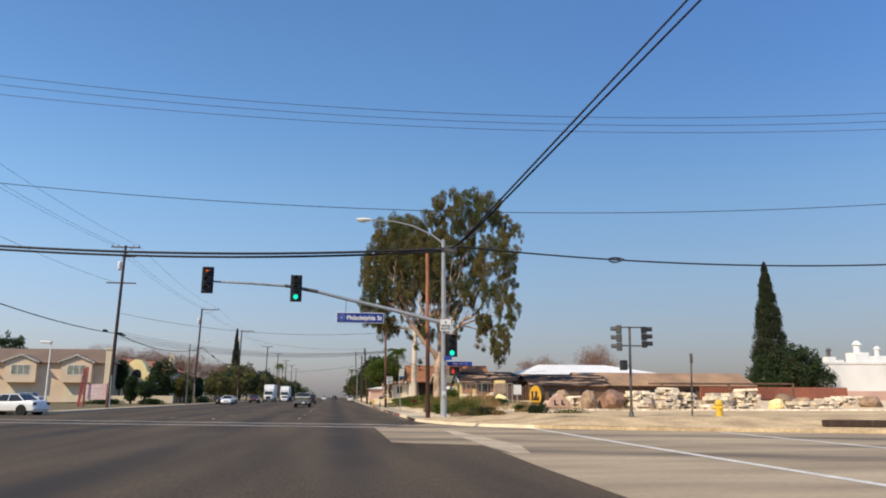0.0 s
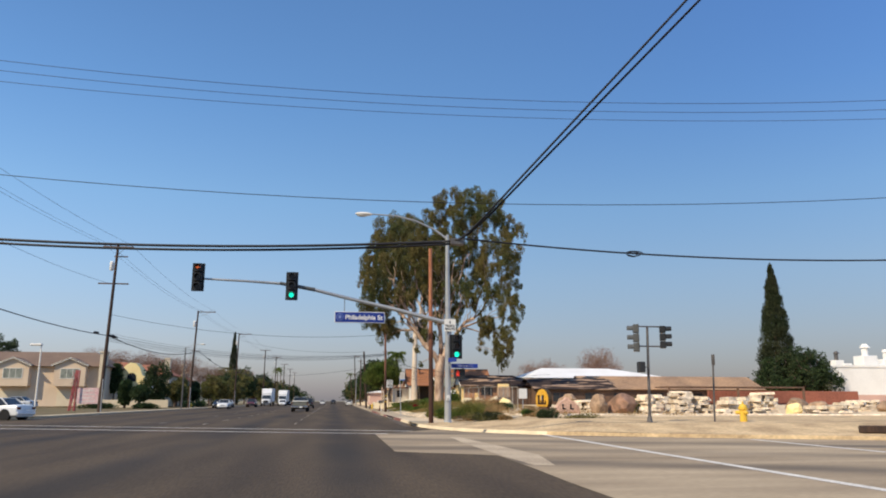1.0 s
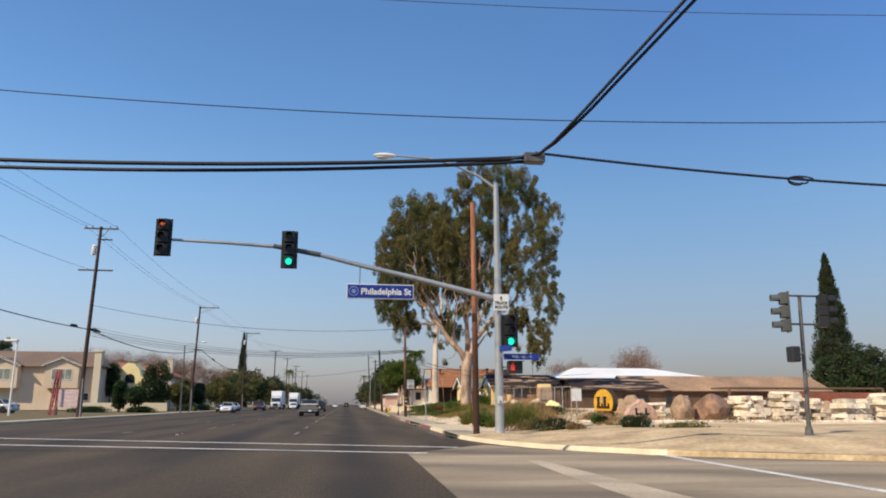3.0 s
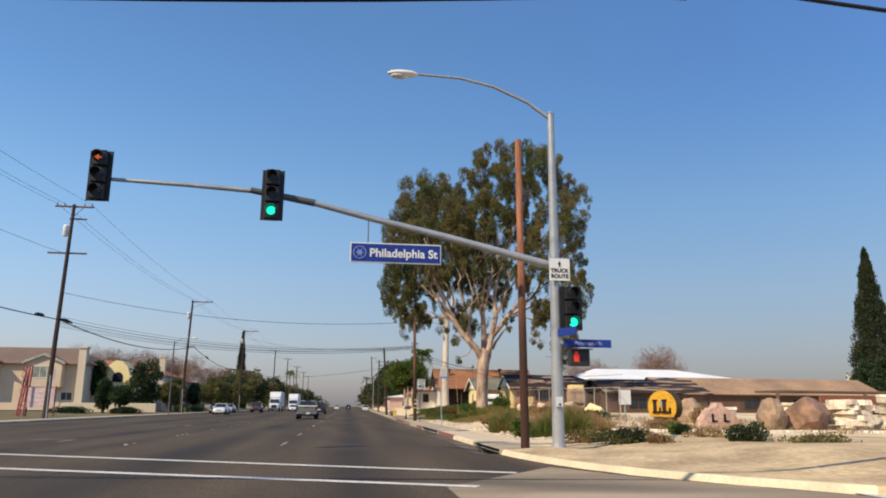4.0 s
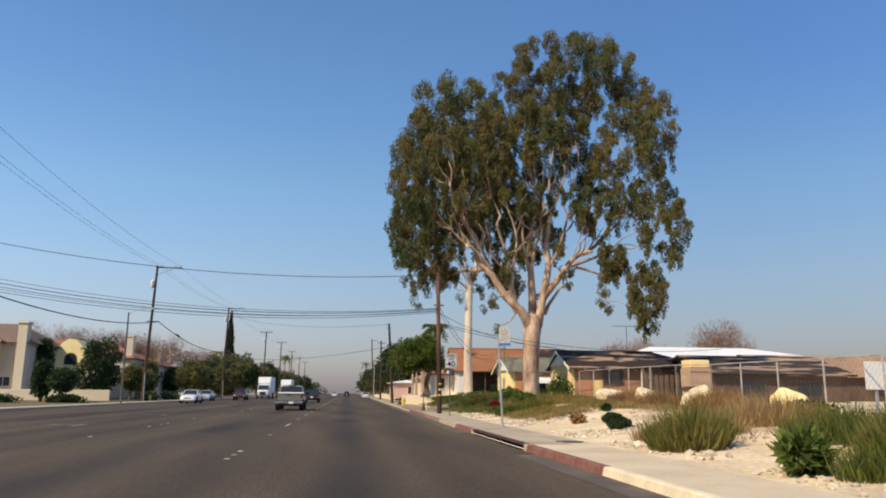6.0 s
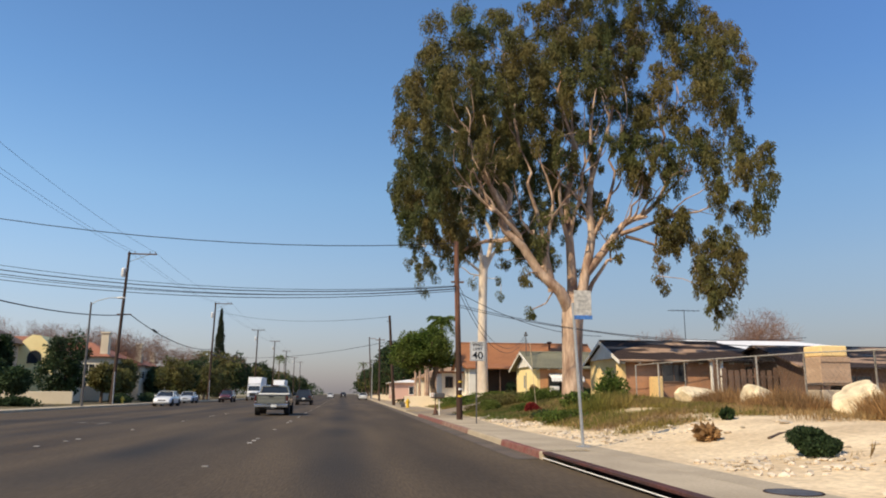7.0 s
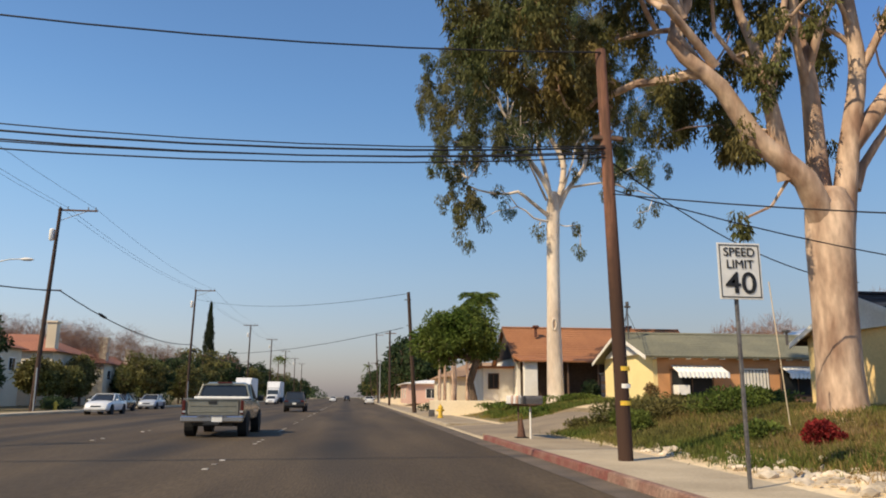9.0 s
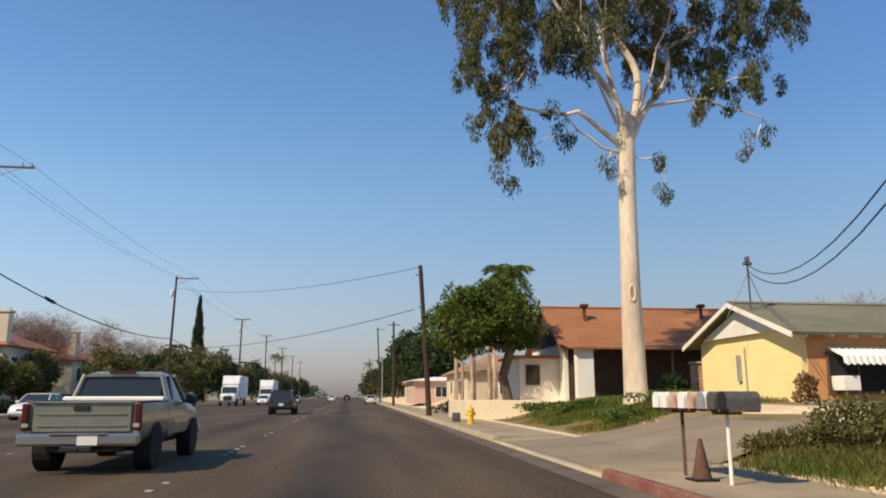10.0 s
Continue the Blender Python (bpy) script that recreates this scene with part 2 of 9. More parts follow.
GREEN_LEAF = leafy("fresh_leaf", (0.082, 0.130, 0.024), (0.14, 0.170, 0.038))
DARK_LEAF = leafy("dark_leaf", (0.035, 0.062, 0.022), (0.05, 0.07, 0.03))
CYPRESS_LEAF = leafy("cypress_leaf", (0.035, 0.05, 0.022), (0.055, 0.06, 0.03))
OLIVE_LEAF = leafy("olive_leaf", (0.105, 0.115, 0.036), (0.17, 0.145, 0.05))
GRASS_LEAF = leafy("weed_blade", (0.14, 0.15, 0.024), (0.27, 0.20, 0.058))
DRY_LEAF = leafy("dry_grass_blade", (0.38, 0.255, 0.11), (0.25, 0.165, 0.075))
RUST_LEAF = leafy("rusty_brush_blade", (0.40, 0.235, 0.10), (0.25, 0.15, 0.07))
LUSH_LEAF = leafy("lush_weed_blade", (0.092, 0.128, 0.024), (0.22, 0.185, 0.055))
RED_LEAF = leafy("red_bush_leaf", (0.30, 0.028, 0.028), (0.19, 0.026, 0.022))
RUBBLE = mat("white_rubble", (0.66, 0.56, 0.425), (0.44, 0.36, 0.26), rough=0.9, scale=1.5, fine=8, bump=0.4, island=0.25)
ROCK = mat("tan_rock", (0.36, 0.245, 0.155), (0.22, 0.15, 0.10), rough=0.9, scale=0.9, fine=5, bump=0.6, per_object=0.2, dist=0.05)
ROCK_CREAM = mat("sunlit_cream_rock", (0.80, 0.67, 0.44), (0.58, 0.46, 0.30), rough=0.9, scale=1.1, fine=5, bump=0.6, per_object=0.1, dist=0.05)
ROCK_RED = mat("reddish_brown_rock", (0.37, 0.215, 0.14), (0.19, 0.12, 0.085), rough=0.9, scale=1.3, fine=4, bump=0.8, per_object=0.1, dist=0.08)
ROCK_PALE = mat("pale_tan_rock", (0.54, 0.43, 0.30), (0.40, 0.31, 0.21), rough=0.9, scale=0.9, fine=5, bump=0.6, per_object=0.2, dist=0.05)
FLAGSTONE = mat("cream_flagstone", (0.80, 0.70, 0.54), (0.58, 0.46, 0.33), rough=0.9, scale=1.6, fine=6, bump=0.5, per_object=0.22)
PINK_STONE = mat("pinkish_stone", (0.56, 0.37, 0.28), (0.45, 0.29, 0.22), rough=0.9, scale=1.5, fine=7, bump=0.4)
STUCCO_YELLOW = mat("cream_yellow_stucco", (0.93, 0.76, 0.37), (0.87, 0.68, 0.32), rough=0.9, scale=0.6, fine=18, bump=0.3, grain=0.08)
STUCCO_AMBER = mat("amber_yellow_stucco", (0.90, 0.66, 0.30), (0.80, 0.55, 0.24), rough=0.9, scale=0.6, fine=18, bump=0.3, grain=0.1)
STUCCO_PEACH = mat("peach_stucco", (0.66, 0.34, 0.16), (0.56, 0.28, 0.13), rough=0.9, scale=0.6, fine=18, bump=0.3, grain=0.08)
# darker, mottled peach for the cottage's side and back walls
STUCCO_MOTTLED = mat("mottled_peach_stucco", (0.52, 0.27, 0.145), (0.36, 0.19, 0.11), rough=0.9, scale=0.9, fine=12, bump=0.35, grain=0.15)
STUCCO_BEIGE = mat("beige_stucco", (0.68, 0.535, 0.385), (0.59, 0.46, 0.33), rough=0.9, scale=0.3, fine=10, bump=0.2, grain=0.08)
STUCCO_CREAM = mat("cream_stucco", (0.68, 0.58, 0.42), (0.58, 0.49, 0.35), rough=0.9, scale=0.3, fine=10, bump=0.2, grain=0.08)
STUCCO_PINK = mat("pink_stucco", (0.62, 0.40, 0.32), (0.54, 0.35, 0.28), rough=0.9, scale=0.3, fine=10, bump=0.2, grain=0.08)
WHITE_PAINT = mat("white_painted_board", (0.84, 0.80, 0.72), (0.74, 0.70, 0.61), rough=0.7, scale=1.0, fine=14, bump=0.1, grain=0.08)
CRATE = mat("weathered_crate_board", (0.52, 0.36, 0.24), (0.42, 0.28, 0.18), rough=0.9, scale=0.8, fine=10, bump=0.3, grain=0.15, stretch=(1, 1, 4))
ROOF_BROWN = mat("brown_shingle", (0.35, 0.152, 0.068), (0.285, 0.122, 0.057), rough=0.9, scale=0.6, fine=12, bump=0.5, grain=0.22, per_object=0.15)
ROOF_DARK = mat("dark_worn_shingle", (0.034, 0.022, 0.017), (0.33, 0.22, 0.145), rough=0.9, scale=0.62, fine=9, bump=0.6, grain=0.4, per_object=0.15, stretch=(0.42, 2.4, 2.4))
ROOF_DARK.node_tree.nodes["Map Range"].inputs[1].default_value = 0.54  # pale patches where shingles have lost their face
ROOF_DARK.node_tree.nodes["Map Range"].inputs[2].default_value = 0.59
ROOF_GREEN = mat("grey_green_shingle", (0.20, 0.19, 0.125), (0.15, 0.145, 0.10), rough=0.9, scale=0.6, fine=12, bump=0.5, grain=0.22, per_object=0.12)
ROOF_TAN = mat("tan_shingle", (0.43, 0.27, 0.155), (0.27, 0.175, 0.11), rough=0.9, scale=0.3, fine=5, bump=0.4, grain=0.25)
ROOF_GREY = mat("grey_brown_shingle", (0.215, 0.15, 0.11), (0.17, 0.12, 0.09), rough=0.9, scale=0.3, fine=5, bump=0.4, grain=0.2)
ROOF_TILE = mat("terracotta_tile", (0.36, 0.15, 0.085), (0.28, 0.12, 0.075), rough=0.85, scale=0.5, fine=6, bump=0.5, grain=0.25)
# near-black, so the porch and gable shade sits in the colour
WALL_SHADE = mat("wall_shade", (0.07, 0.05, 0.04), (0.05, 0.036, 0.03), rough=0.9, bump=0.2)
BROWN_WOOD = mat("brown_timber", (0.17, 0.10, 0.065), (0.11, 0.07, 0.05), rough=0.85, scale=1.0, fine=10, bump=0.3, per_object=0.2)
RED_BRICK = mat("red_block", (0.34, 0.12, 0.075), (0.27, 0.10, 0.065), rough=0.9, scale=0.5, fine=8, bump=0.3)
METAL_WHITE = mat("white_sheet_metal", (0.85, 0.83, 0.78), (0.76, 0.74, 0.69), rough=0.5, scale=0.3, fine=6, bump=0.05, grain=0.06)
# pale pane colour stands in for the reflection on the townhouse windows
REFLECT_GLASS = mat("pane_with_painted_reflection", (0.30, 0.32, 0.27), (0.17, 0.18, 0.15), rough=0.15, scale=1.2, fine=6, bump=0, grain=0.15, spec=0.6)
GLASS = mat("window_glass", (0.03, 0.035, 0.04), rough=0.06, bump=0, grain=0.05, spec=0.6)
RUBBER = mat("tyre_rubber", (0.018, 0.018, 0.018), rough=0.8, bump=0.1, grain=0.1)
CHROME = mat("bumper_chrome", (0.55, 0.55, 0.55), rough=0.22, metal=0.9, bump=0, grain=0.06)
RIM = mat("wheel_alloy", (0.28, 0.28, 0.29), rough=0.35, metal=0.7, bump=0, grain=0.08)
TAIL_RED = mat("tail_lamp_red", (0.075, 0.012, 0.010), rough=0.15, bump=0, grain=0.05, spec=0.6)
LAMP_CLEAR = mat("headlamp_clear", (0.7, 0.7, 0.68), rough=0.12, bump=0, grain=0.05, spec=0.6)


# ---------------------------------------------------------------- mesh tools
CH = [(x, y, z) for x in (-1, 1) for y in (-1, 1) for z in (-1, 1)]


def _chamfer_faces():
    bm = bmesh.new()
    vs = []
    for c in CH:
        for k in range(3):
            p = [v * 1.0 for v in c]
            for j in range(3):
                if j != k:
                    p[j] *= 0.9
            vs.append(bm.verts.new(p))
    bm.verts.index_update()
    bmesh.ops.convex_hull(bm, input=vs)
    bmesh.ops.dissolve_limit(bm, angle_limit=0.01, verts=bm.verts, edges=bm.edges)
    bm.verts.ensure_lookup_table()
    got = [tuple(v.co) for v in bm.verts]
    keys = []
    for c in CH:
        for k in range(3):
            keys.append(tuple(round(c[j] * (1.0 if j == k else 0.9), 3) for j in range(3)))
    where = [keys.index(tuple(round(q, 3) for q in g)) for g in got]
    faces = [[where[v.index] for v in f.verts] for f in bm.faces]
    bm.free()
    return faces


CHAMFER = _chamfer_faces()


class Geo:
    """Vertices and faces of one mesh, gathered shape by shape."""

    def __init__(self):
        self.v, self.f = [], []

    def add(self, verts, faces, m=None):
        o = len(self.v)
        self.v += [tuple(m @ Vector(p)) for p in verts] if m is not None else [tuple(p) for p in verts]
        self.f += [[i + o for i in f] for f in faces]
        return self

    def box(self, c, s, bev=0.0, m=None, rz=0.0):
        h = [d / 2 for d in s]
        if bev:
            bev = min(bev, min(h) * 0.8)
            vs = [tuple(k[j] * (h[j] if j == q else h[j] - bev) for j in range(3)) for k in CH for q in range(3)]
            fs = CHAMFER
        else:
            vs = [tuple(k[j] * h[j] for j in range(3)) for k in CH]
            fs = [(0, 1, 3, 2), (4, 6, 7, 5), (0, 4, 5, 1), (2, 3, 7, 6), (0, 2, 6, 4), (1, 5, 7, 3)]
        mm = Matrix.Translation(c) @ Matrix.Rotation(radians(rz), 4, "Z")
        return self.add(vs, fs, (m @ mm) if m is not None else mm)

    def span(self, a, b, bev=0.0):
        """A box between two opposite corners."""
        return self.box([(p + q) / 2 for p, q in zip(a, b)], [abs(q - p) for p, q in zip(a, b)], bev)

    def tube(self, path, radii, n=8, caps=True):
        path = [Vector(p) for p in path]
        if not isinstance(radii, (list, tuple)):
            radii = [radii] * len(path)
        rings, ref = [], None
        for i, p in enumerate(path):
            d = (path[min(i + 1, len(path) - 1)] - path[max(i - 1, 0)]).normalized()
            if ref is None:
                ref = d.orthogonal().normalized()
            ref = (ref - d * ref.dot(d)).normalized()
            side = d.cross(ref)
            rings.append([p + (ref * math.cos(a) + side * math.sin(a)) * radii[i] for a in (2 * math.pi * k / n for k in range(n))])
        vs = [q for r in rings for q in r]
        fs = [(i * n + k, i * n + (k + 1) % n, (i + 1) * n + (k + 1) % n, (i + 1) * n + k) for i in range(len(path) - 1) for k in range(n)]
        if caps:
            fs += [tuple(range(n))[::-1], tuple((len(path) - 1) * n + k for k in range(n))]
        return self.add(vs, fs)

    def prism(self, outline, axis, a, b):
        """An outline in the two other axes, drawn from a to b along the axis."""
        def put(p, d):
            return {"x": (d, p[0], p[1]), "y": (p[0], d, p[1]), "z": (p[0], p[1], d)}[axis]
        n = len(outline)
        vs = [put(p, a) for p in outline] + [put(p, b) for p in outline]
        fs = [tuple(range(n))[::-1], tuple(range(n, 2 * n))] + [(k, (k + 1) % n, n + (k + 1) % n, n + k) for k in range(n)]
        return self.add(vs, fs)

    def ball(self, c, r, squash=(1, 1, 1), bumpy=0.0, freq=1.0, sub=2, seed=0.0):
        bm = bmesh.new()
        bmesh.ops.create_icosphere(bm, subdivisions=sub, radius=1.0)
        vs = []
        for v in bm.verts:
            k = 1.0 + bumpy * noise.noise(v.co * freq + Vector((seed, seed * 0.7, -seed)))
            vs.append((c[0] + v.co.x * r * squash[0] * k, c[1] + v.co.y * r * squash[1] * k, c[2] + v.co.z * r * squash[2] * k))
        fs = [[v.index for v in f.verts] for f in bm.faces]
        bm.free()
        return self.add(vs, fs)


def mesh_of(name, geo, material, smooth=False):
    me = bpy.data.meshes.new(name)
    me.from_pydata(geo.v, [], geo.f)
    bm = bmesh.new()
    bm.from_mesh(me)
    if len(bm.faces) < 20000:
        bmesh.ops.recalc_face_normals(bm, faces=bm.faces)
    bm.to_mesh(me)
    bm.free()
    me.materials.append(material)
    if smooth:
        me.polygons.foreach_set("use_smooth", [True] * len(me.polygons))
        me.set_sharp_from_angle(angle=radians(40))
    return me


def part(name, geo, material, parent=None, label="", smooth=False):
    ob = new(name, mesh_of(name, geo, material, smooth))
    if parent is not None:
        ob.parent = parent
    if label:
        tagged(ob, label)
    return ob


def thing(name, label, category, at=(0, 0, 0), group="", kind="", rz=0.0):
    ob = new(name)
    ob.empty_display_size = 0.2
    ob.matrix_world = pose(*at, 0, 0, rz)
    return tagged(ob, label, category, group, kind)


def lone(name, geo, material, label, category, group="", kind="", smooth=False):
    return tagged(part(name, geo, material, None, "", smooth), label, category, group, kind)


def lettering(text, size, m, material, parent, name="lettering", depth=0.004, bold=0.0):
    cu = bpy.data.curves.new(name, "FONT")
    cu.body, cu.size, cu.extrude, cu.align_x, cu.align_y, cu.offset = text, size, depth, "CENTER", "CENTER", bold
    tmp = bpy.data.objects.new(name, cu)
    scene.collection.objects.link(tmp)
    me = bpy.data.meshes.new_from_object(tmp.evaluated_get(bpy.context.evaluated_depsgraph_get()))
    bpy.data.objects.remove(tmp)
    me.materials.clear()
    me.materials.append(material)
    ob = new(name, me)
    ob.parent = parent
    ob.matrix_basis = m
    return ob


FACING = pose(0, 0, 0, 90, 0, 0)  # upright, read from the south


# ---------------------------------------------------------------- ground, road, kerbs
def lerp(a, b, t):
    return a + (b - a) * max(0.0, min(1.0, t))


def ease(t):
    t = max(0.0, min(1.0, t))
    return t * t * (3 - 2 * t)


def kerb_x(y):
    """The east kerb's road face."""
    return 4.38 + 0.012 * max(0.0, y - 55)


def walk_x(y):
    """The back edge of the east pavement."""
    return lerp(6.05, 6.9, (y - 64) / 14.0) + 0.012 * max(0.0, y - 78)


def side_kerb_y(x):
    """The north kerb of the side street, which leaves the road at a slant."""
    return 18.9 - 0.42 * (x - 13.0)


def yard_z(x, y):
    """Height of the ground east of the pavement."""
    rise = lerp(lerp(0.32, 0.78, (y - 40) / 26.0), 0.95, (y - 75) / 20.0)
    z = 0.15 + ease((x - walk_x(y)) / 5.2) * rise
    return z + 0.05 * noise.noise(Vector((x * 0.5, y * 0.5, 0))) * ease((x - walk_x(y)) / 1.5)


g = Geo()
for xa, xb, ya, yb in ((-3000, 3.4, -1500, 4200), (5.7, 3000, -1500, 4200), (3.4, 5.7, -1500, 31), (3.4, 5.7, 54, 4200)):  # open over the drain pits
    g.add([(xa, ya, -0.03), (xb, ya, -0.03), (xb, yb, -0.03), (xa, yb, -0.03)], [(0, 1, 2, 3)])
lone("ground", g, SOIL, "dry open ground out to the horizon", "ground", kind="structure")

g = Geo()
DRAINS = ((31.6, 36.0), (46.2, 53.5))


def road_edge(y, drains=False):
    return kerb_x(y) - (0.62 if drains else 0.0)


ys = [-60, -20, 0, 20, 30, 31.72, 35.88, 40, 45.12, 53.38] + list(range(60, 260, 10)) + [300, 400, 600, 900, 1500]
for a, b in zip(ys[:-1], ys[1:]):
    dip = any(p - 0.2 < a < q and p < b < q + 0.2 for p, q in DRAINS)
    g.add([(-20.3, a, 0), (road_edge(a, dip), a, 0), (road_edge(b, dip), b, 0), (-20.3, b, 0)], [(0, 1, 2, 3)])
g.add([(4.38, -60, 0), (90, -60, 0), (90, side_kerb_y(90), 0), (13, 18.9, 0), (8.2, 21.6, 0), (5.7, 25.2, 0), (4.75, 28.5, 0), (4.38, 31.5, 0)], [tuple(range(8))])
g.add([(-20.3, -60, 0), (-120, -60, 0), (-120, 78, 0), (-20.3, 46, 0)], [(0, 3, 2, 1)])
lone("road", g, ASPHALT, "worn dark asphalt road with a wide junction", "road", kind="structure")

g = Geo()
edge = [(1.78, 23.2), (1.74, 18), (1.70, 12.9), (2.4, 12.3), (3.2, 11.85), (4.02, 11.2), (3.96, 7.7), (3.86, 5.2), (3.8, 0.7), (3.6, -20), (60, -20), (60, side_kerb_y(60) - 0.1), (13, 18.8), (8.2, 21.45), (5.6, 24.9), (4.6, 27.2)]
g.add([(x, y, 0.004) for x, y in edge], [tuple(range(len(edge)))])
lone("side_street_paving", g, ASPHALT_SIDE, "pale worn concrete paving of the side street", "road", kind="structure")
g = Geo()
strip = [(4.3, 20.4), (4.12, 16.5), (4.08, 11.25), (4.15, 8.4), (4.55, 8.3), (5.05, 11.3), (4.86, 15.2), (4.62, 20.3)]
g.add([(x, y, 0.008) for x, y in strip], [tuple(range(len(strip)))])
lone("paving_patch", g, mat("pale_patched_concrete", (0.52, 0.42, 0.29), (0.38, 0.30, 0.205), rough=0.9, scale=0.8, fine=18, bump=0.2, grain=0.25), "pale patched strip in the side street's paving", "road", kind="structure")


def strip(g, a, b, w, z=0.009):
    a, b = Vector((*a, z)), Vector((*b, z))
    s = (b - a).cross(Vector((0, 0, 1))).normalized() * w / 2
    g.add([a - s, a + s, b + s, b - s], [(0, 1, 2, 3)])


g = Geo()
strip(g, (-19.5, 36.4), (3.5, 25.7), 0.30)
strip(g, (-19.5, 32.2), (2.3, 23.2), 0.30)
lone("crosswalk", g, WHITE_LINE, "worn white crosswalk lines over the asphalt", "road marking", kind="structure")
g = Geo()
strip(g, (8.2, 22.5), (8.0, -20), 0.24)
strip(g, (14.3, 17.6), (13.7, -20), 0.24)
lone("crosswalk", g, WHITE_LINE, "white crosswalk lines over the side street", "road marking", kind="structure")
g = Geo()
rd = random.Random(4)
for y0 in [36.0 + 7.3 * k for k in range(40)]:
    for k in range(4):
        for x in (-1.92, -6.75):
            if rd.random() < (0.72 if x > -6 else 0.35) and (x > -6 or y0 < 90):
                g.box((x, y0 + k * 0.95, 0.008), (0.11, 0.11, 0.016), 0.004)
lone("road_dots", g, DOT, "rows of white lane dots set on the asphalt", "road marking", kind="stuff")
for y in (39.4, 59.4, 72.7):
    g = Geo()
    g.add([(-10.4, y - 0.09, 0.006), (-9.35, y - 0.09, 0.006), (-9.35, y + 0.09, 0.006), (-10.4, y + 0.09, 0.006)], [(0, 1, 2, 3)])
    g.add([(-10.4, y - 0.35, 0.006), (-10.4, y + 0.35, 0.006), (-11.0, y, 0.006)], [(0, 1, 2)])
    g.add([(-9.55, y - 1.6, 0.006), (-9.35, y - 1.6, 0.006), (-9.35, y - 0.09, 0.006), (-9.55, y - 0.09, 0.006)], [(0, 1, 2, 3)])
    lone("turn_arrow", g, WORN_LINE, "worn white turn arrow painted on the asphalt", "road marking", "turn arrows", "structure")

def kerb_run(y0, y1, material, label, name="kerb", step=2.0, drop=0.0):
    t = thing(name, label, "kerb", (kerb_x(y0), y0, 0), kind="structure")
    o = Vector((kerb_x(y0), y0, 0))
    n = max(1, int((y1 - y0) / step))
    for i in range(n):
        a, b = y0 + (y1 - y0) * i / n, y0 + (y1 - y0) * (i + 1) / n
        gap = 0.006
        za = 0.15 - drop
        x0, x1 = kerb_x(a), kerb_x(b)
        vs = [(x0, a + gap, -0.02), (x0 + 0.03, a + gap, za - 0.02), (x0 + 0.06, a + gap, za), (x0 + 0.17, a + gap, za), (x0 + 0.17, a + gap, -0.02)]
        vs += [(x1, b, -0.02), (x1 + 0.03, b, za - 0.02), (x1 + 0.06, b, za), (x1 + 0.17, b, za), (x1 + 0.17, b, -0.02)]
        g = Geo().add([Vector(p) - o for p in vs], [(k, (k + 1) % 5, 5 + (k + 1) % 5, 5 + k) for k in range(5)] + [(4, 3, 2, 1, 0), (5, 6, 7, 8, 9)])
        part("kerb_stone", g, material, t)
    return t


kerb_run(36, 41, CURB_WHITE, "cream-painted concrete kerb beside the road")
kerb_run(41, 46.2, CURB_RED, "faded red-painted kerb between the storm drains")
kerb_run(53.5, 57.5, CURB_RED, "faded red-painted kerb past the storm drain")
kerb_run(57.5, 63, CONCRETE, "plain grey concrete kerb beside the road")
kerb_run(63, 70, CURB_FADED, "kerb with red paint worn nearly away")
kerb_run(70, 81.5, CURB_RED, "faded red-painted kerb before the driveway")
kerb_run(81.5, 91, CONCRETE, "lowered concrete kerb across the driveway mouth", drop=0.10)
kerb_run(91, 330, CONCRETE, "long grey concrete kerb running up the road", step=6)

g = Geo()
gy = [36.0, 40.0, 45.0, 53.5] + list(range(58, 330, 4))
for a, b in zip(gy[:-1], gy[1:]):
    if a == 45.0:
        continue
    g.add([(kerb_x(a) - 0.5, a, 0.005), (kerb_x(a), a, 0.012), (kerb_x(b), b, 0.012), (kerb_x(b) - 0.5, b, 0.005)], [(0, 1, 2, 3)])
lone("gutter", g, GUTTER, "grey concrete gutter along the kerb", "gutter", kind="structure")

# kerb sweeping round the corner into the side street
corner = [(4.38, 31.6), (4.45, 30.4), (4.75, 28.4), (5.2, 26.6), (5.9, 24.9), (6.9, 23.3), (8.3, 21.8), (10.2, 20.5), (13.0, 18.9)] + [(x, side_kerb_y(x)) for x in (18, 24, 32, 45, 60)]
g = Geo()
far_kerb = Geo()
near_kerb = g
for (ax, ay), (bx, by) in zip(corner[:-1], corner[1:]):
    g = near_kerb if ax < 8 else far_kerb
    d = Vector((bx - ax, by - ay, 0)).normalized()
    s = Vector((-d.y, d.x, 0))
    if s.x < 0 and s.y < 0:
        s = -s
    s = s if s.dot(Vector((1, 1, 0))) > 0 else -s
    A, B = Vector((ax, ay, 0)), Vector((bx, by, 0))
    h = 0.13
    vs = [A + Vector((0, 0, -0.02)), A + s * 0.05 + Vector((0, 0, h)), A + s * 0.17 + Vector((0, 0, h)), A + s * 0.17 + Vector((0, 0, -0.02))]
    vs += [v + (B - A) for v in vs]
    g.add(vs, [(k, (k + 1) % 4, 4 + (k + 1) % 4, 4 + k) for k in range(4)] + [(3, 2, 1, 0), (4, 5, 6, 7)])
lone("kerb", near_kerb, CURB_WHITE, "cream worn kerb sweeping round the street corner", "kerb", kind="structure")
lone("kerb", far_kerb, SAND, "dusty low kerb along the side street", "kerb", kind="structure")


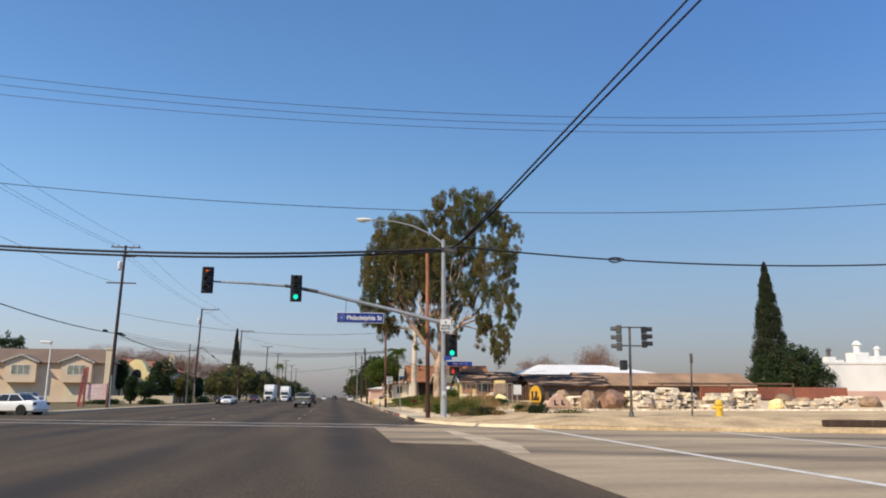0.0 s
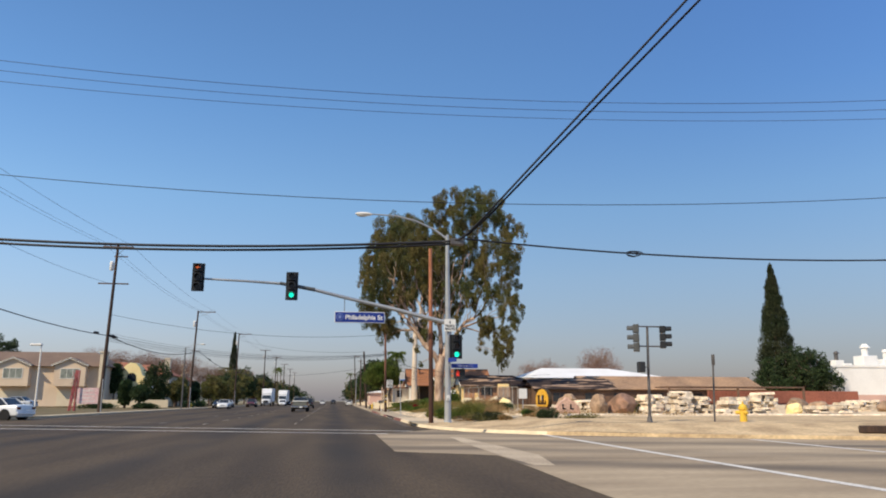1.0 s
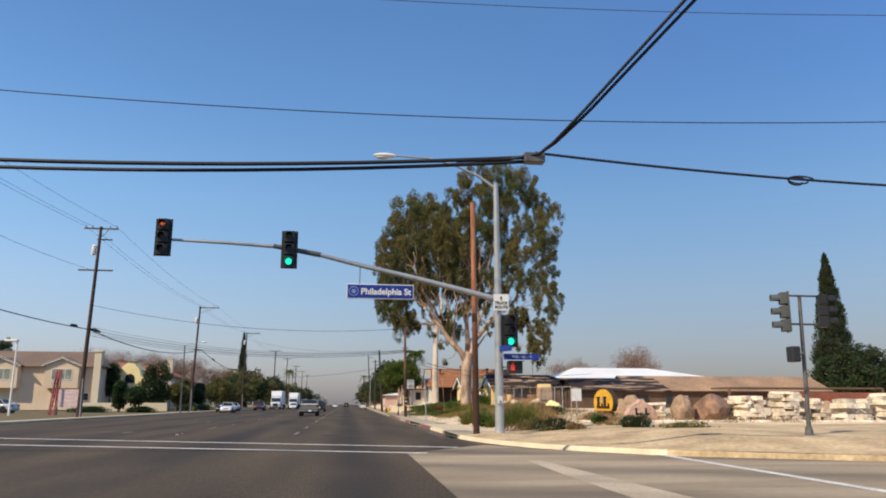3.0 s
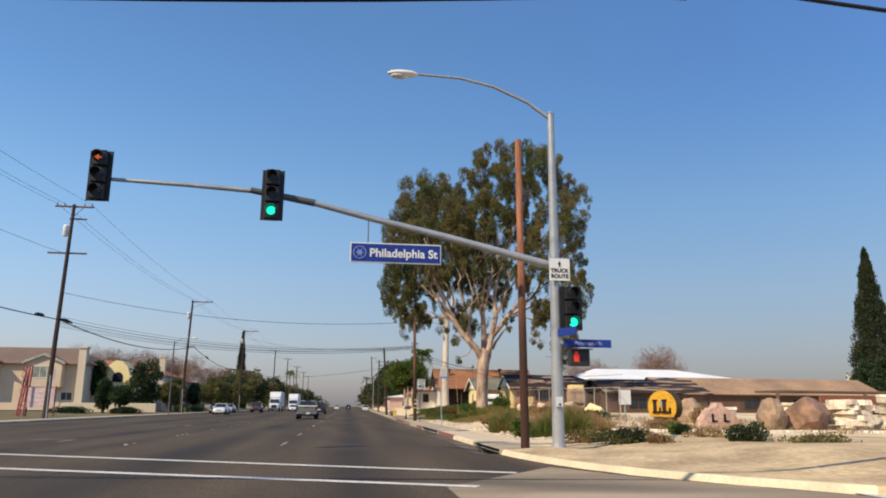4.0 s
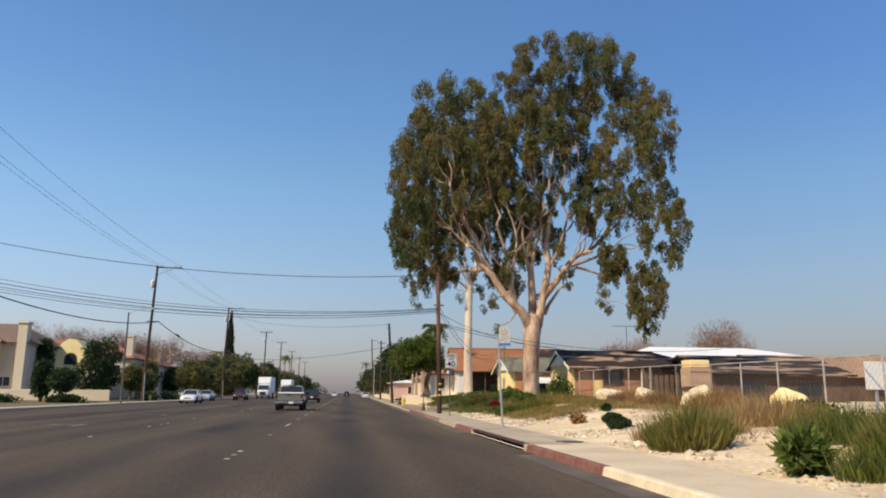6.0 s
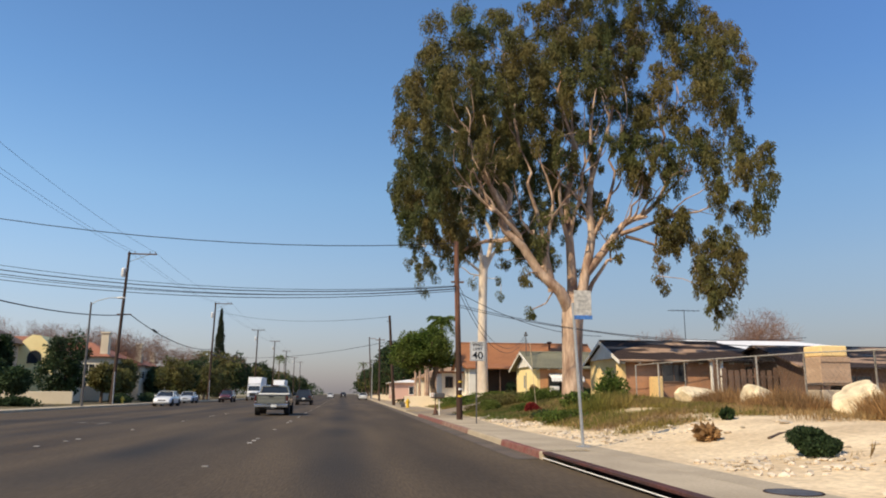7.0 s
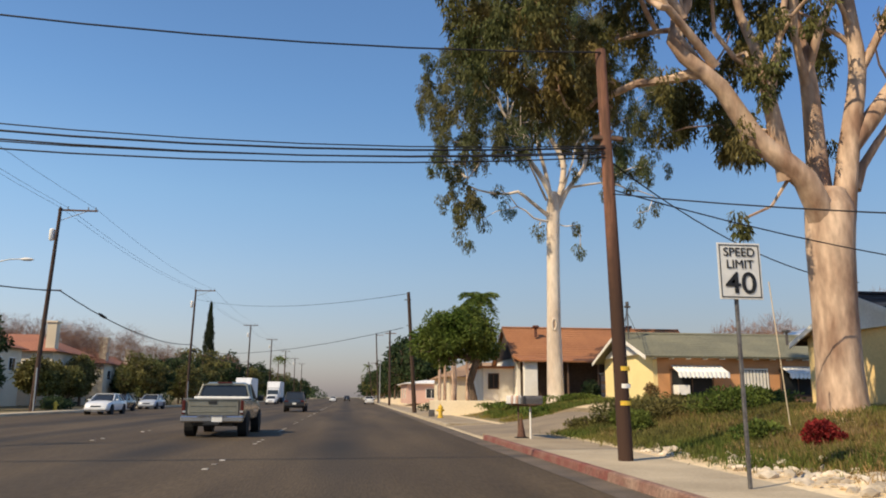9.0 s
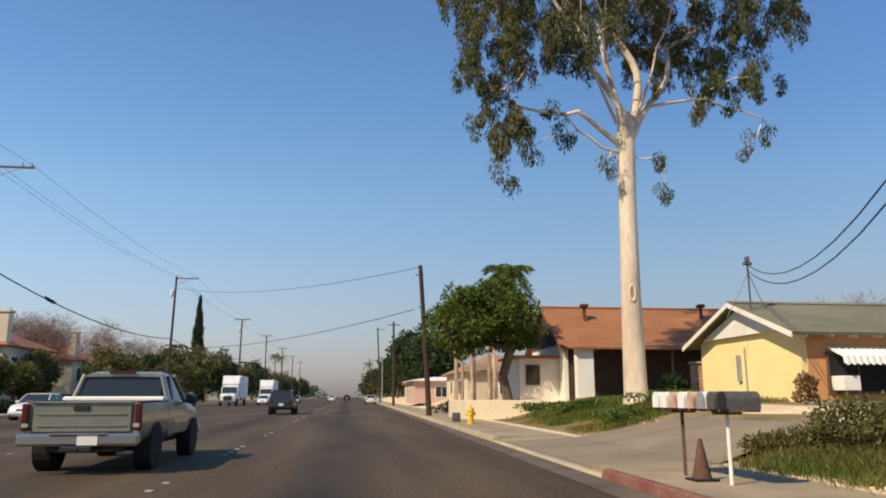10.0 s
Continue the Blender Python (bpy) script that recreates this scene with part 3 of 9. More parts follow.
def storm_drain(y0, y1, edge=None):
    """A long kerb opening with a steel bar across its dark mouth."""
    t = thing("storm_drain", "kerb storm drain with a dark open mouth and steel bar", "storm drain", (0, 0, 0), "storm drains")
    x0, x1 = kerb_x(y0), kerb_x(y1)
    g = Geo().span((x0 + 0.02, y0, 0.115), (x0 + 1.1, y1, 0.152), 0.01)
    part("slab", g, CONCRETE, t)
    g = Geo().span((x0 + 0.10, y0 + 0.12, -0.45), (x0 + 1.1, y1 - 0.12, -0.40)).span((x0 + 0.9, y0 + 0.12, -0.45), (x0 + 1.0, y1 - 0.12, 0.10))
    part("pit", g, PIT, t)
    for y in (y0, y1):
        part("end_block", Geo().span((x0, y - 0.12, -0.45), (x0 + 1.1, y + 0.12, 0.152), 0.02), CONCRETE, t)
    if edge:
        part("painted_edge", Geo().span((x0 + 0.005, y0 + 0.125, 0.108), (x0 + 0.17, y1 - 0.125, 0.156), 0.008), edge, t, "faded red painted lip")
    part("bar", Geo().tube([(x0 + 0.02, y0, 0.035), (x0 + 0.02, y1, 0.035)], 0.010, 6), METAL_WHITE if edge else STEEL, t)
    n = max(3, int((y1 - y0) / 1.2))
    for k in range(1, n):
        y = y0 + (y1 - y0) * k / n
        part("post", Geo().tube([(x0 + 0.06, y, -0.4), (x0 + 0.06, y, 0.03 if edge else 0.12)], 0.010, 6), STEEL_DARK, t)
    g = Geo()
    for p, q in ((x0 - 0.62, x0 + 0.12),):
        ya, yb = y0 + 0.12, y1 - 0.12
        g.add([(p, ya, 0.0), (q, ya + 0.5, -0.13), (q, yb - 0.5, -0.13), (p, yb, 0.0), (q, ya, 0.0), (q, yb, 0.0)], [(0, 1, 2, 3), (0, 4, 1), (3, 2, 5)])
    part("apron", g, GUTTER, t)
    return t


# east pavement, slab by slab with open joints
pavement = thing("pavement", "pale concrete pavement slabs with open joints", "pavement", (5.0, 33.0, 0), kind="structure")
y = 33.0
while y < 330:
    w = 1.5 if y < 130 else 6.0
    b = y + w
    drop = 0.10 if 81.6 < y < 90.4 else 0.0
    x0a, x0b = kerb_x(y) + 0.175, kerb_x(b) + 0.175
    if 30 < y < 36 or 45.5 <= y < 53.4:
        x0a = x0b = kerb_x(y) + 1.12
    j = 0.007
    top = 0.148 - drop
    vs = [(x0a, y + j, top), (walk_x(y), y + j, 0.15), (walk_x(b), b - j, 0.15), (x0b, b - j, top)]
    vs += [(p[0], p[1], -0.03) for p in vs]
    g = Geo().add([(p[0] - 5.0, p[1] - 33.0, p[2]) for p in vs], [(0, 1, 2, 3), (0, 4, 5, 1), (1, 5, 6, 2), (2, 6, 7, 3), (3, 7, 4, 0)])
    part("slab", g, CONCRETE_SANDY if y < 46 else (CONCRETE if y < 74 else CONCRETE_DARK), pavement)
    y = b

# yard ground to the east, one rolling sheet
g = Geo()
xs = [0, 0.3, 0.7, 1.2, 1.8, 2.6, 3.5, 4.5, 5.5, 7, 9, 12, 16, 22, 30, 45, 70, 120]
yy = [33 + 1.5 * k for k in range(50)] + [110 + 5 * k for k in range(10)] + [170, 200, 260, 340]
rows_ = []
for y in yy:
    rows_.append([(walk_x(y) + dx, y, yard_z(walk_x(y) + dx, y)) for dx in xs])
n = len(xs)
g.add([p for r in rows_ for p in r], [(i * n + k, i * n + k + 1, (i + 1) * n + k + 1, (i + 1) * n + k) for i in range(len(yy) - 1) for k in range(n - 1)])
lone("yard_ground", g, DIRT, "pale bare dirt of the roadside lot", "ground", kind="structure", smooth=True)

# corner dirt between the side street and the yard
g = Geo()
inner = [(x + 0.12, y + 0.12) for x, y in corner]
cols = 16
grid = []
for x, y in inner:
    tx, ty = (max(x, walk_x(33)), 33.0)
    grid.append([(lerp(x, tx, k / (cols - 1)), lerp(y, ty, k / (cols - 1))) for k in range(cols)])
vs = []
for i, r in enumerate(grid):
    for k, (x, y) in enumerate(r):
        z = lerp(0.13, max(0.15, yard_z(x, 33.0)), k / (cols - 1))
        if x > 10:
            z = max(z, 0.13 + 0.32 * ease((y - side_kerb_y(x)) / 5.0))
        vs.append((x, y, z + (0.03 * noise.noise(Vector((x, y, 3))) + 0.16 * max(0.0, noise.noise(Vector((x * 0.45, y * 0.45, 7))))) * math.sin(math.pi * k / (cols - 1))))
g.add(vs, [(i * cols + k, i * cols + k + 1, (i + 1) * cols + k + 1, (i + 1) * cols + k) for i in range(len(grid) - 1) for k in range(cols - 1)])
lone("corner_ground", g, SAND, "sandy dirt shoulder at the street corner", "ground", kind="structure", smooth=True)

# weedy strip in front of the houses
g = Geo()
yy = [67.5 + 1.5 * k for k in range(26)]
xs = [1.6, 2.2, 3.0, 4.0, 5.5, 7.5, 10, 14, 20]
vs = []
for y in yy:
    for dx in xs:
        near = lerp(0.0, 1.25, (y - 68.5) / 4.0) * (1 - lerp(0.0, 1.0, (dx - 1.6) / 4.0))
        x = walk_x(y) + dx - near + lerp(0.5, 0.12, (y - 68.5) / 4.0) * noise.noise(Vector((dx, y * 0.3, 1)))
        vs.append((x, y, yard_z(x, y) + 0.012 + 0.03 * noise.noise(Vector((x, y, 0)))))
n = len(xs)
g.add(vs, [(i * n + k, i * n + k + 1, (i + 1) * n + k + 1, (i + 1) * n + k) for i in range(len(yy) - 1) for k in range(n - 1)])
lone("weed_ground", g, WEED_SOIL, "weedy soil in front of the houses", "ground", kind="structure", smooth=True)
g = Geo()
g.add([(kerb_x(82) + 0.2, 82, 0.06), (walk_x(82), 82, 0.165), (9.5, 83.4, yard_z(9.5, 83.4) + 0.10), (14.0, 85.5, yard_z(14, 85.5) + 0.10), (14.0, 89.4, yard_z(14, 89.4) + 0.10), (9.5, 89.6, yard_z(9.5, 89.6) + 0.10), (walk_x(90), 90.2, 0.165), (kerb_x(90) + 0.2, 90.2, 0.06)],
      [(0, 1, 6, 7), (1, 2, 5, 6), (2, 3, 4, 5)])
lone("driveway", g, DRIVE, "grey concrete driveway up to the houses", "driveway", kind="structure")

# west side: kerb, pavement, lawn
g = Geo()
for a, b in zip(range(52, 320, 4), range(56, 324, 4)):
    g.span((-20.47, a, -0.02), (-20.3, b - 0.006, 0.15), 0.02)
ret = [(-20.3, 52), (-20.8, 49.6), (-22.2, 48.0), (-24.5, 47.6), (-34, 50.4), (-60, 58.5), (-110, 74)]
for (ax, ay), (bx, by) in zip(ret[:-1], ret[1:]):
    d = Vector((bx - ax, by - ay, 0)).normalized()
    s = Vector((d.y, -d.x, 0)) * -0.17
    s = s if s.y > 0 or s.x < -0.1 else -s
    A, B = Vector((ax, ay, 0)), Vector((bx, by, 0))
    vs = [A + Vector((0, 0, -0.02)), A + Vector((0, 0, 0.15)), A + s + Vector((0, 0, 0.15)), A + s + Vector((0, 0, -0.02))]
    vs += [v + (B - A) for v in vs]
    g.add(vs, [(k, (k + 1) % 4, 4 + (k + 1) % 4, 4 + k) for k in range(4)])
lone("kerb", g, CONCRETE, "grey concrete kerb along the far side of the road", "kerb", kind="structure")
g = Geo()
for a, b in zip(range(52, 320, 3), range(55, 323, 3)):
    g.add([(-20.48, a, 0.148), (-20.48, b - 0.02, 0.148), (-22.0, b - 0.02, 0.148), (-22.0, a, 0.148)], [(0, 1, 2, 3)])
lone("pavement", g, CONCRETE, "concrete pavement on the far side of the road", "pavement", kind="structure")
g = Geo()
g.add([(-22.0, 48.6, 0.12), (-22.0, 320, 0.12), (-90, 320, 0.5), (-90, 69.5, 0.5), (-24.5, 47.9, 0.12), (-20.6, 52, 0.12), (-20.6, 49.9, 0.12)], [(0, 6, 5), (0, 5, 1), (0, 1, 2, 3, 4)])
lone("lawn", g, LAWN, "dull winter lawn in front of the townhouses", "lawn", kind="structure")


# ---------------------------------------------------------------- plants
def leaf_mesh(name, p, d, length, width, material, rng):
    """Many small pointed leaves: root points p, directions d."""
    n = len(p)
    d = d / np.linalg.norm(d, axis=1, keepdims=True)
    s = np.cross(d, rng.normal(size=(n, 3)))
    s /= np.linalg.norm(s, axis=1, keepdims=True) + 1e-9
    L, W = length[:, None], width[:, None]
    bend = rng.normal(size=(n, 3)) * L * 0.08
    v = np.stack([p, p + d * L * 0.45 + s * W + bend, p + d * L, p + d * L * 0.45 - s * W + bend], 1).reshape(-1, 3)
    me = bpy.data.meshes.new(name)
    me.vertices.add(4 * n), me.loops.add(4 * n), me.polygons.add(n)
    me.vertices.foreach_set("co", v.astype(np.float32).ravel())
    me.loops.foreach_set("vertex_index", np.arange(4 * n, dtype=np.int32))
    me.polygons.foreach_set("loop_start", np.arange(0, 4 * n, 4, dtype=np.int32))
    me.update(calc_edges=True)
    me.validate()
    me.materials.append(material)
    return me


def clump_leaves(centres, radii, per, rng, hang=0.8, length=0.4, width=0.06):
    """Leaves spread in soft ellipsoids, hanging or standing."""
    P, D = [], []
    for c, r in zip(centres, radii):
        k = max(8, int(per * rng.uniform(0.7, 1.3)))
        q = rng.normal(size=(k, 3))
        q /= np.linalg.norm(q, axis=1, keepdims=True)
        q *= rng.uniform(0.25, 1.0, (k, 1)) ** 0.5
        P.append(np.array(c) + q * np.array(r))
        dd = q * 0.7 + rng.normal(size=(k, 3)) * 0.5
        dd[:, 2] -= hang
        D.append(dd)
    P, D = np.concatenate(P), np.concatenate(D)
    n = len(P)
    return P, D, rng.uniform(0.6, 1.4, n) * length, rng.uniform(0.6, 1.4, n) * width


def smooth_path(pts, step):
    """A soft curve through the points."""
    p = [Vector(q) for q in pts]
    p = [p[0] * 2 - p[1]] + p + [p[-1] * 2 - p[-2]]
    out = []
    for a, b, c, d in zip(p[:-3], p[1:-2], p[2:-1], p[3:]):
        m = max(1, int((c - b).length / step))
        for k in range(m):
            t = k / m
            out.append(0.5 * (2 * b + (c - a) * t + (2 * a - 5 * b + 4 * c - d) * t * t + (3 * b - a - 3 * c + d) * t ** 3))
    return out + [p[-2]]


def limb(r0, r1, a, b, c, seed=1):
    """A limb from a over an elbow b to its end c, wandering a little on the way."""
    rng = np.random.default_rng(seed)
    a, b, c = Vector(a), Vector(b), Vector(c)
    pts = [a, a.lerp(b, 0.5)] + [b] + [b.lerp(c, f) for f in (0.22, 0.45, 0.7)] + [c]
    for k in (1, 3, 4, 5):
        pts[k] = pts[k] + Vector(rng.normal(size=3)) * 0.06 * (b - a).length ** 0.5 * (2.6 * min(1.0, r0 / 0.13) if k > 1 else 1.0)
    return r0, r1, pts


def branches(g, trunk, radii, tips, rng, twig=0.018, power=2.3, sag=0.25, n=7, reach=1.0, limbs=()):
    """A trunk and limbs that reach from it to every tip, thick where many meet."""
    nodes = [Vector(p) for p in trunk]
    parent = [-1] + list(range(len(trunk) - 1))
    first = len(trunk) + 3 if limbs else max(0, len(trunk) - 2)
    own = len(trunk)
    top = nodes[own - 1]
    fixed, drawn = {}, []
    for r0, r1, pts in limbs:
        path = smooth_path(pts, 0.5)
        last = own - 1
        rr = [lerp(r0, r1, (k / (len(path) - 1)) ** 0.8) for k in range(len(path))]
        drawn.append((path, rr))
        for k, q in enumerate(path):
            nodes.append(q)
            parent.append(last)
            last = len(nodes) - 1
            fixed[last] = rr[k]
    tips = sorted(tips, key=lambda q: (Vector(q) - top).length)
    ends = []
    for q in tips:
        q = Vector(q)
        best, bd = first, 1e9
        for i in range(first, len(nodes)):
            e = q - nodes[i]
            d = e.length + 1.2 * max(0.0, nodes[i].z - q.z) * reach - 0.12 * (nodes[i] - top).length
            if d < bd:
                best, bd = i, d
        a = nodes[best]
        steps = max(2, int((q - a).length / 0.9))
        last = best
        side = Vector(rng.normal(size=3)) * (q - a).length * 0.10
        for k in range(1, steps + 1):
            f = k / steps
            p = a.lerp(q, f) + side * math.sin(math.pi * f) + Vector((0, 0, (q - a).length * sag * math.sin(math.pi * f) * 0.5))
            nodes.append(p)
            parent.append(last)
            last = len(nodes) - 1
        ends.append(last)
    w = [0.0] * len(nodes)
    kids = [0] * len(nodes)
    for i in range(len(nodes) - 1, 0, -1):
        if kids[i] == 0:
            w[i] = twig ** power
        w[parent[i]] += w[i]
        kids[parent[i]] += 1
    rad = [max(twig, x ** (1 / power)) for x in w]
    scale = 1.5 if limbs else radii[-1] / max(rad[own - 1], 1e-6)
    for i in range(len(nodes)):
        if i < own:
            rad[i] = radii[i]
        elif i in fixed:
            rad[i] = fixed[i]
        else:
            rad[i] = min(rad[i] * scale, radii[-1] if not limbs else rad[parent[i]] * 0.85)
    g.tube(trunk, radii, n + 5, caps=bool(limbs))
    for path, rr in drawn:
        g.tube(path, rr, 12)
    for i in range(own, len(nodes)):
        if i not in fixed:
            pa = parent[i]
            g.tube([nodes[pa], nodes[i]], [max(rad[i], min(rad[pa], rad[i] * 1.25)), rad[i]], n if rad[i] > 0.06 else 5, caps=rad[i] > 0.06)
    return nodes


def shell_tips(rng, blobs, count, inner=0.55):
    """Points in the outer part of several ellipsoids."""
    out = []
    vol = np.array([b[1][0] * b[1][1] * b[1][2] for b in blobs]) ** 0.8
    for b, k in zip(blobs, np.maximum(1, (count * vol / vol.sum()).astype(int))):
        q = rng.normal(size=(k, 3))
        q /= np.linalg.norm(q, axis=1, keepdims=True)
        q *= rng.uniform(inner, 1.0, (k, 1))
        out += [tuple(np.array(b[0]) + v * np.array(b[1])) for v in q]
    return out


def tree(name, label, trunk, radii, blobs, count, bark, leaf, seed, clump=(0.8, 0.8, 1.0), per=150, hang=0.7, length=0.4, width=0.06, inner=0.5, group="", reach=1.0, sag=0.25):
    rng = np.random.default_rng(abs(seed))
    tips = shell_tips(rng, blobs, count, inner)
    t = thing(name, label, "tree", trunk[0], group)
    back = Matrix.Translation(-Vector(trunk[0]))
    g = Geo()
    branches(g, trunk, radii, tips, rng, twig=0.02, reach=reach, sag=sag)
    ob = part("trunk", g, bark, t, smooth=True)
    ob.matrix_basis = back
    rr = [tuple(c * rng.uniform(0.55, 1.35) for c in clump) for _ in tips]
    P, D, L, W = clump_leaves(tips, rr, per, rng, hang, length, width)
    cr = new("crown", leaf_mesh("crown", P, D, L, W, leaf, rng))
    cr.parent, cr.matrix_basis = t, back
    return t


def bush(label, at, size, leaf, seed, count=700, length=0.16, width=0.03, hang=-0.4, name="bush", category="bush", group=""):
    rng = np.random.default_rng(abs(seed))
    k = max(3, int(5 * size[0] * size[1]) + 3)
    cs, rs = [], []
    for _ in range(k):
        a, r = rng.uniform(0, 2 * math.pi), rng.uniform(0, 0.7)
        z = rng.uniform(0.25, 0.75) * (1 - 0.4 * r)
        cs.append((at[0] + math.cos(a) * r * size[0], at[1] + math.sin(a) * r * size[1], at[2] + z * size[2]))
        rs.append((size[0] * 0.5, size[1] * 0.5, size[2] * 0.32))
    P, D, L, W = clump_leaves(cs, rs, count / k, rng, hang, length, width)
    P[:, 2] = np.maximum(P[:, 2], at[2] + 0.01)
    t = thing(name, label, category, at, group)
    back = Matrix.Translation(-Vector(at))
    ob = new("foliage", leaf_mesh("foliage", P, D, L, W, leaf, rng))
    ob.parent, ob.matrix_basis = t, back
    g = Geo()
    for _ in range(5):
        a = rng.uniform(0, 2 * math.pi)
        g.tube([(at[0], at[1], at[2] - 0.05), (at[0] + math.cos(a) * size[0] * 0.4, at[1] + math.sin(a) * size[1] * 0.4, at[2] + size[2] * 0.55)], [0.03, 0.012], 5)
    ob = part("stem", g, BARK, t)
    ob.matrix_basis = back
    return t


def weeds(name, label, region, count, leaf, seed, length, width, ground):
    """Blades in tufts over a stretch of ground."""
    rng = np.random.default_rng(abs(seed))
    x0, x1, y0, y1 = region
    tx, ty = rng.uniform(x0, x1, count // 9), rng.uniform(y0, y1, count // 9)
    keep = np.array([noise.noise(Vector((a * 0.55, b * 0.4, seed))) > -0.12 for a, b in zip(tx, ty)])
    tx, ty = tx[keep], ty[keep]
    i = rng.integers(0, len(tx), count)
    sp = rng.normal(size=(count, 2)) * 0.22
    x, y = tx[i] + sp[:, 0], ty[i] + sp[:, 1]
    z = np.array([ground(a, b) for a, b in zip(x, y)]) - 0.01
    P = np.stack([x, y, z], 1)
    D = np.stack([rng.normal(size=count) * 0.45, rng.normal(size=count) * 0.45, np.ones(count)], 1)
    k = rng.uniform(0.4, 1.3, count)
    ob = new(name, leaf_mesh(name, P, D, k * length, k * width, leaf, rng))
    return tagged(ob, label, "weeds", kind="stuff")


# big gum tree by the east pavement
def leaf_masses(rng, blobs):
    """Spots well apart from each other in the outer part of several ellipsoids: centre, radius."""
    spots = []
    for c, r, size, *open_ in blobs:
        gap = size * (open_[0] if open_ else 1.74)
        for _ in range(int(26 * r[0] * r[1] * r[2] / gap ** 3) + 10):
            q = rng.normal(size=3)
            q *= rng.uniform(0.30, 1.0) ** 0.5 / np.linalg.norm(q)
            p = np.array(c) + q * np.array(r)
            if all(np.linalg.norm(p - s) > 0.5 * gap + 0.87 * k for s, k in spots):
                spots.append((p, size * rng.uniform(0.72, 1.22)))
    return spots


def fine_limbs(limbs, rng, count, low, high):
    """Thin crooked limbs that fork off the strong ones and reach up and out."""
    strong = [(r0, r1, smooth_path(pts, 0.5)) for r0, r1, pts in limbs if r0 > 0.11]
    out = []
    while len(out) < count:
        r0, r1, path = strong[rng.integers(len(strong))]
        k = int(len(path) * rng.uniform(0.25, 0.9))
        a = path[k]
        if not low < a.z < high:
            continue
        along = (path[min(k + 2, len(path) - 1)] - path[max(k - 2, 0)]).normalized()
        d = (along * 0.9 + Vector(rng.normal(size=3)) * 0.62 + Vector((0, -0.25, 0.25))).normalized()
        size = rng.uniform(1.8, 4.2)
        pts = [a]
        for j in range(5):
            d = (d + Vector(rng.normal(size=3)) * 0.30 + Vector((0, 0, 0.10))).normalized()
            pts.append(pts[-1] + d * size / 5)
        thick = min(0.085, lerp(r0, r1, k / len(path)) * 0.6)
        out.append((thick, 0.014, pts))
    return tuple(out)


def gum_tree(label, trunk, radii, blobs, tufts, bark, leaf, seed, limbs, twig, fine, dense=120, tuft=0.3):
    """A gum: leaves gathered in separate round-topped masses that trail off into hanging strands."""
    rng = np.random.default_rng(seed)
    spots = leaf_masses(rng, blobs)
    limbs = limbs + fine_limbs(limbs, rng, fine, trunk[-1][2] + 2.0, trunk[-1][2] + 10.0)
    t = thing("eucalyptus_tree", label, "tree", trunk[0])
    back = Matrix.Translation(-Vector(trunk[0]))
    cs, rs, ks, tips = [], [], [], []
    for p, R in spots:
        tips.append(tuple(p - (0, 0, R * 0.25)))
        turn = rng.uniform(0, 2 * math.pi)
        for k in range(8):
            a, up = turn + k * 2.4, (rng.uniform(-0.55, 0.95) if k else 1.0)
            w = math.sqrt(max(0.0, 1 - up * up)) * rng.uniform(0.45, 0.75)
            cs.append(p + R * np.array([math.cos(a) * w, math.sin(a) * w, up * 0.72]))
            rs.append(np.array([0.36, 0.36, 0.52]) * R * rng.uniform(0.7, 1.25))
            ks.append(dense * min(1.0, R) ** 1.5)
            if k in (2, 5):
                tips.append(tuple(cs[-1]))
        for _ in range(rng.integers(1, 5)):
            a, w = rng.uniform(0, 2 * math.pi), R * rng.uniform(0.2, 0.8)
            long = R * rng.uniform(0.7, 1.8)
            n = max(2, int(long / 0.28))
            for j in range(n):
                thin = (0.24 - 0.12 * j / n) * (0.7 + 0.3 * R)
                cs.append(p + np.array([math.cos(a) * w + rng.normal() * 0.05, math.sin(a) * w + rng.normal() * 0.05, -0.35 * R - long * (j + 0.5) / n]))
                rs.append(np.array([thin, thin, 0.26]))
                ks.append(dense * 0.26)
    for p in tufts:
        s = tuft * rng.uniform(0.75, 1.3)
        tips.append(p)
        for j in range(3):
            cs.append(np.array(p) + rng.normal(size=3) * s * 0.3 - (0, 0, s * 0.5 * j))
            rs.append(np.array([0.75, 0.75, 0.85]) * s * (1 - 0.2 * j))
            ks.append(dense * 0.45)
    g = Geo()
    branches(g, trunk, radii, tips, rng, twig=twig, reach=0.5, sag=0.10, limbs=limbs)
    ob = part("trunk", g, bark, t, smooth=True)
    ob.matrix_basis = back
    P, D = [], []
    for c, r, k in zip(cs, rs, ks):
        k = max(10, int(k * rng.uniform(0.8, 1.2)))
        q = rng.normal(size=(k, 3))
        q *= rng.uniform(0.15, 1.0, (k, 1)) ** 0.45 / np.linalg.norm(q, axis=1, keepdims=True)
        P.append(c + q * r)
        D.append(q * 0.35 + rng.normal(size=(k, 3)) * 0.36 - (0, 0, 1.15))
    P, D = np.concatenate(P), np.concatenate(D)
    n = len(P)
    cr = new("crown", leaf_mesh("crown", P, D, rng.uniform(0.6, 1.4, n) * 0.185, rng.uniform(0.6, 1.4, n) * 0.026, leaf, rng))
    cr.parent, cr.matrix_basis = t, back
    return t


zt = yard_z(11.4, 74.1)
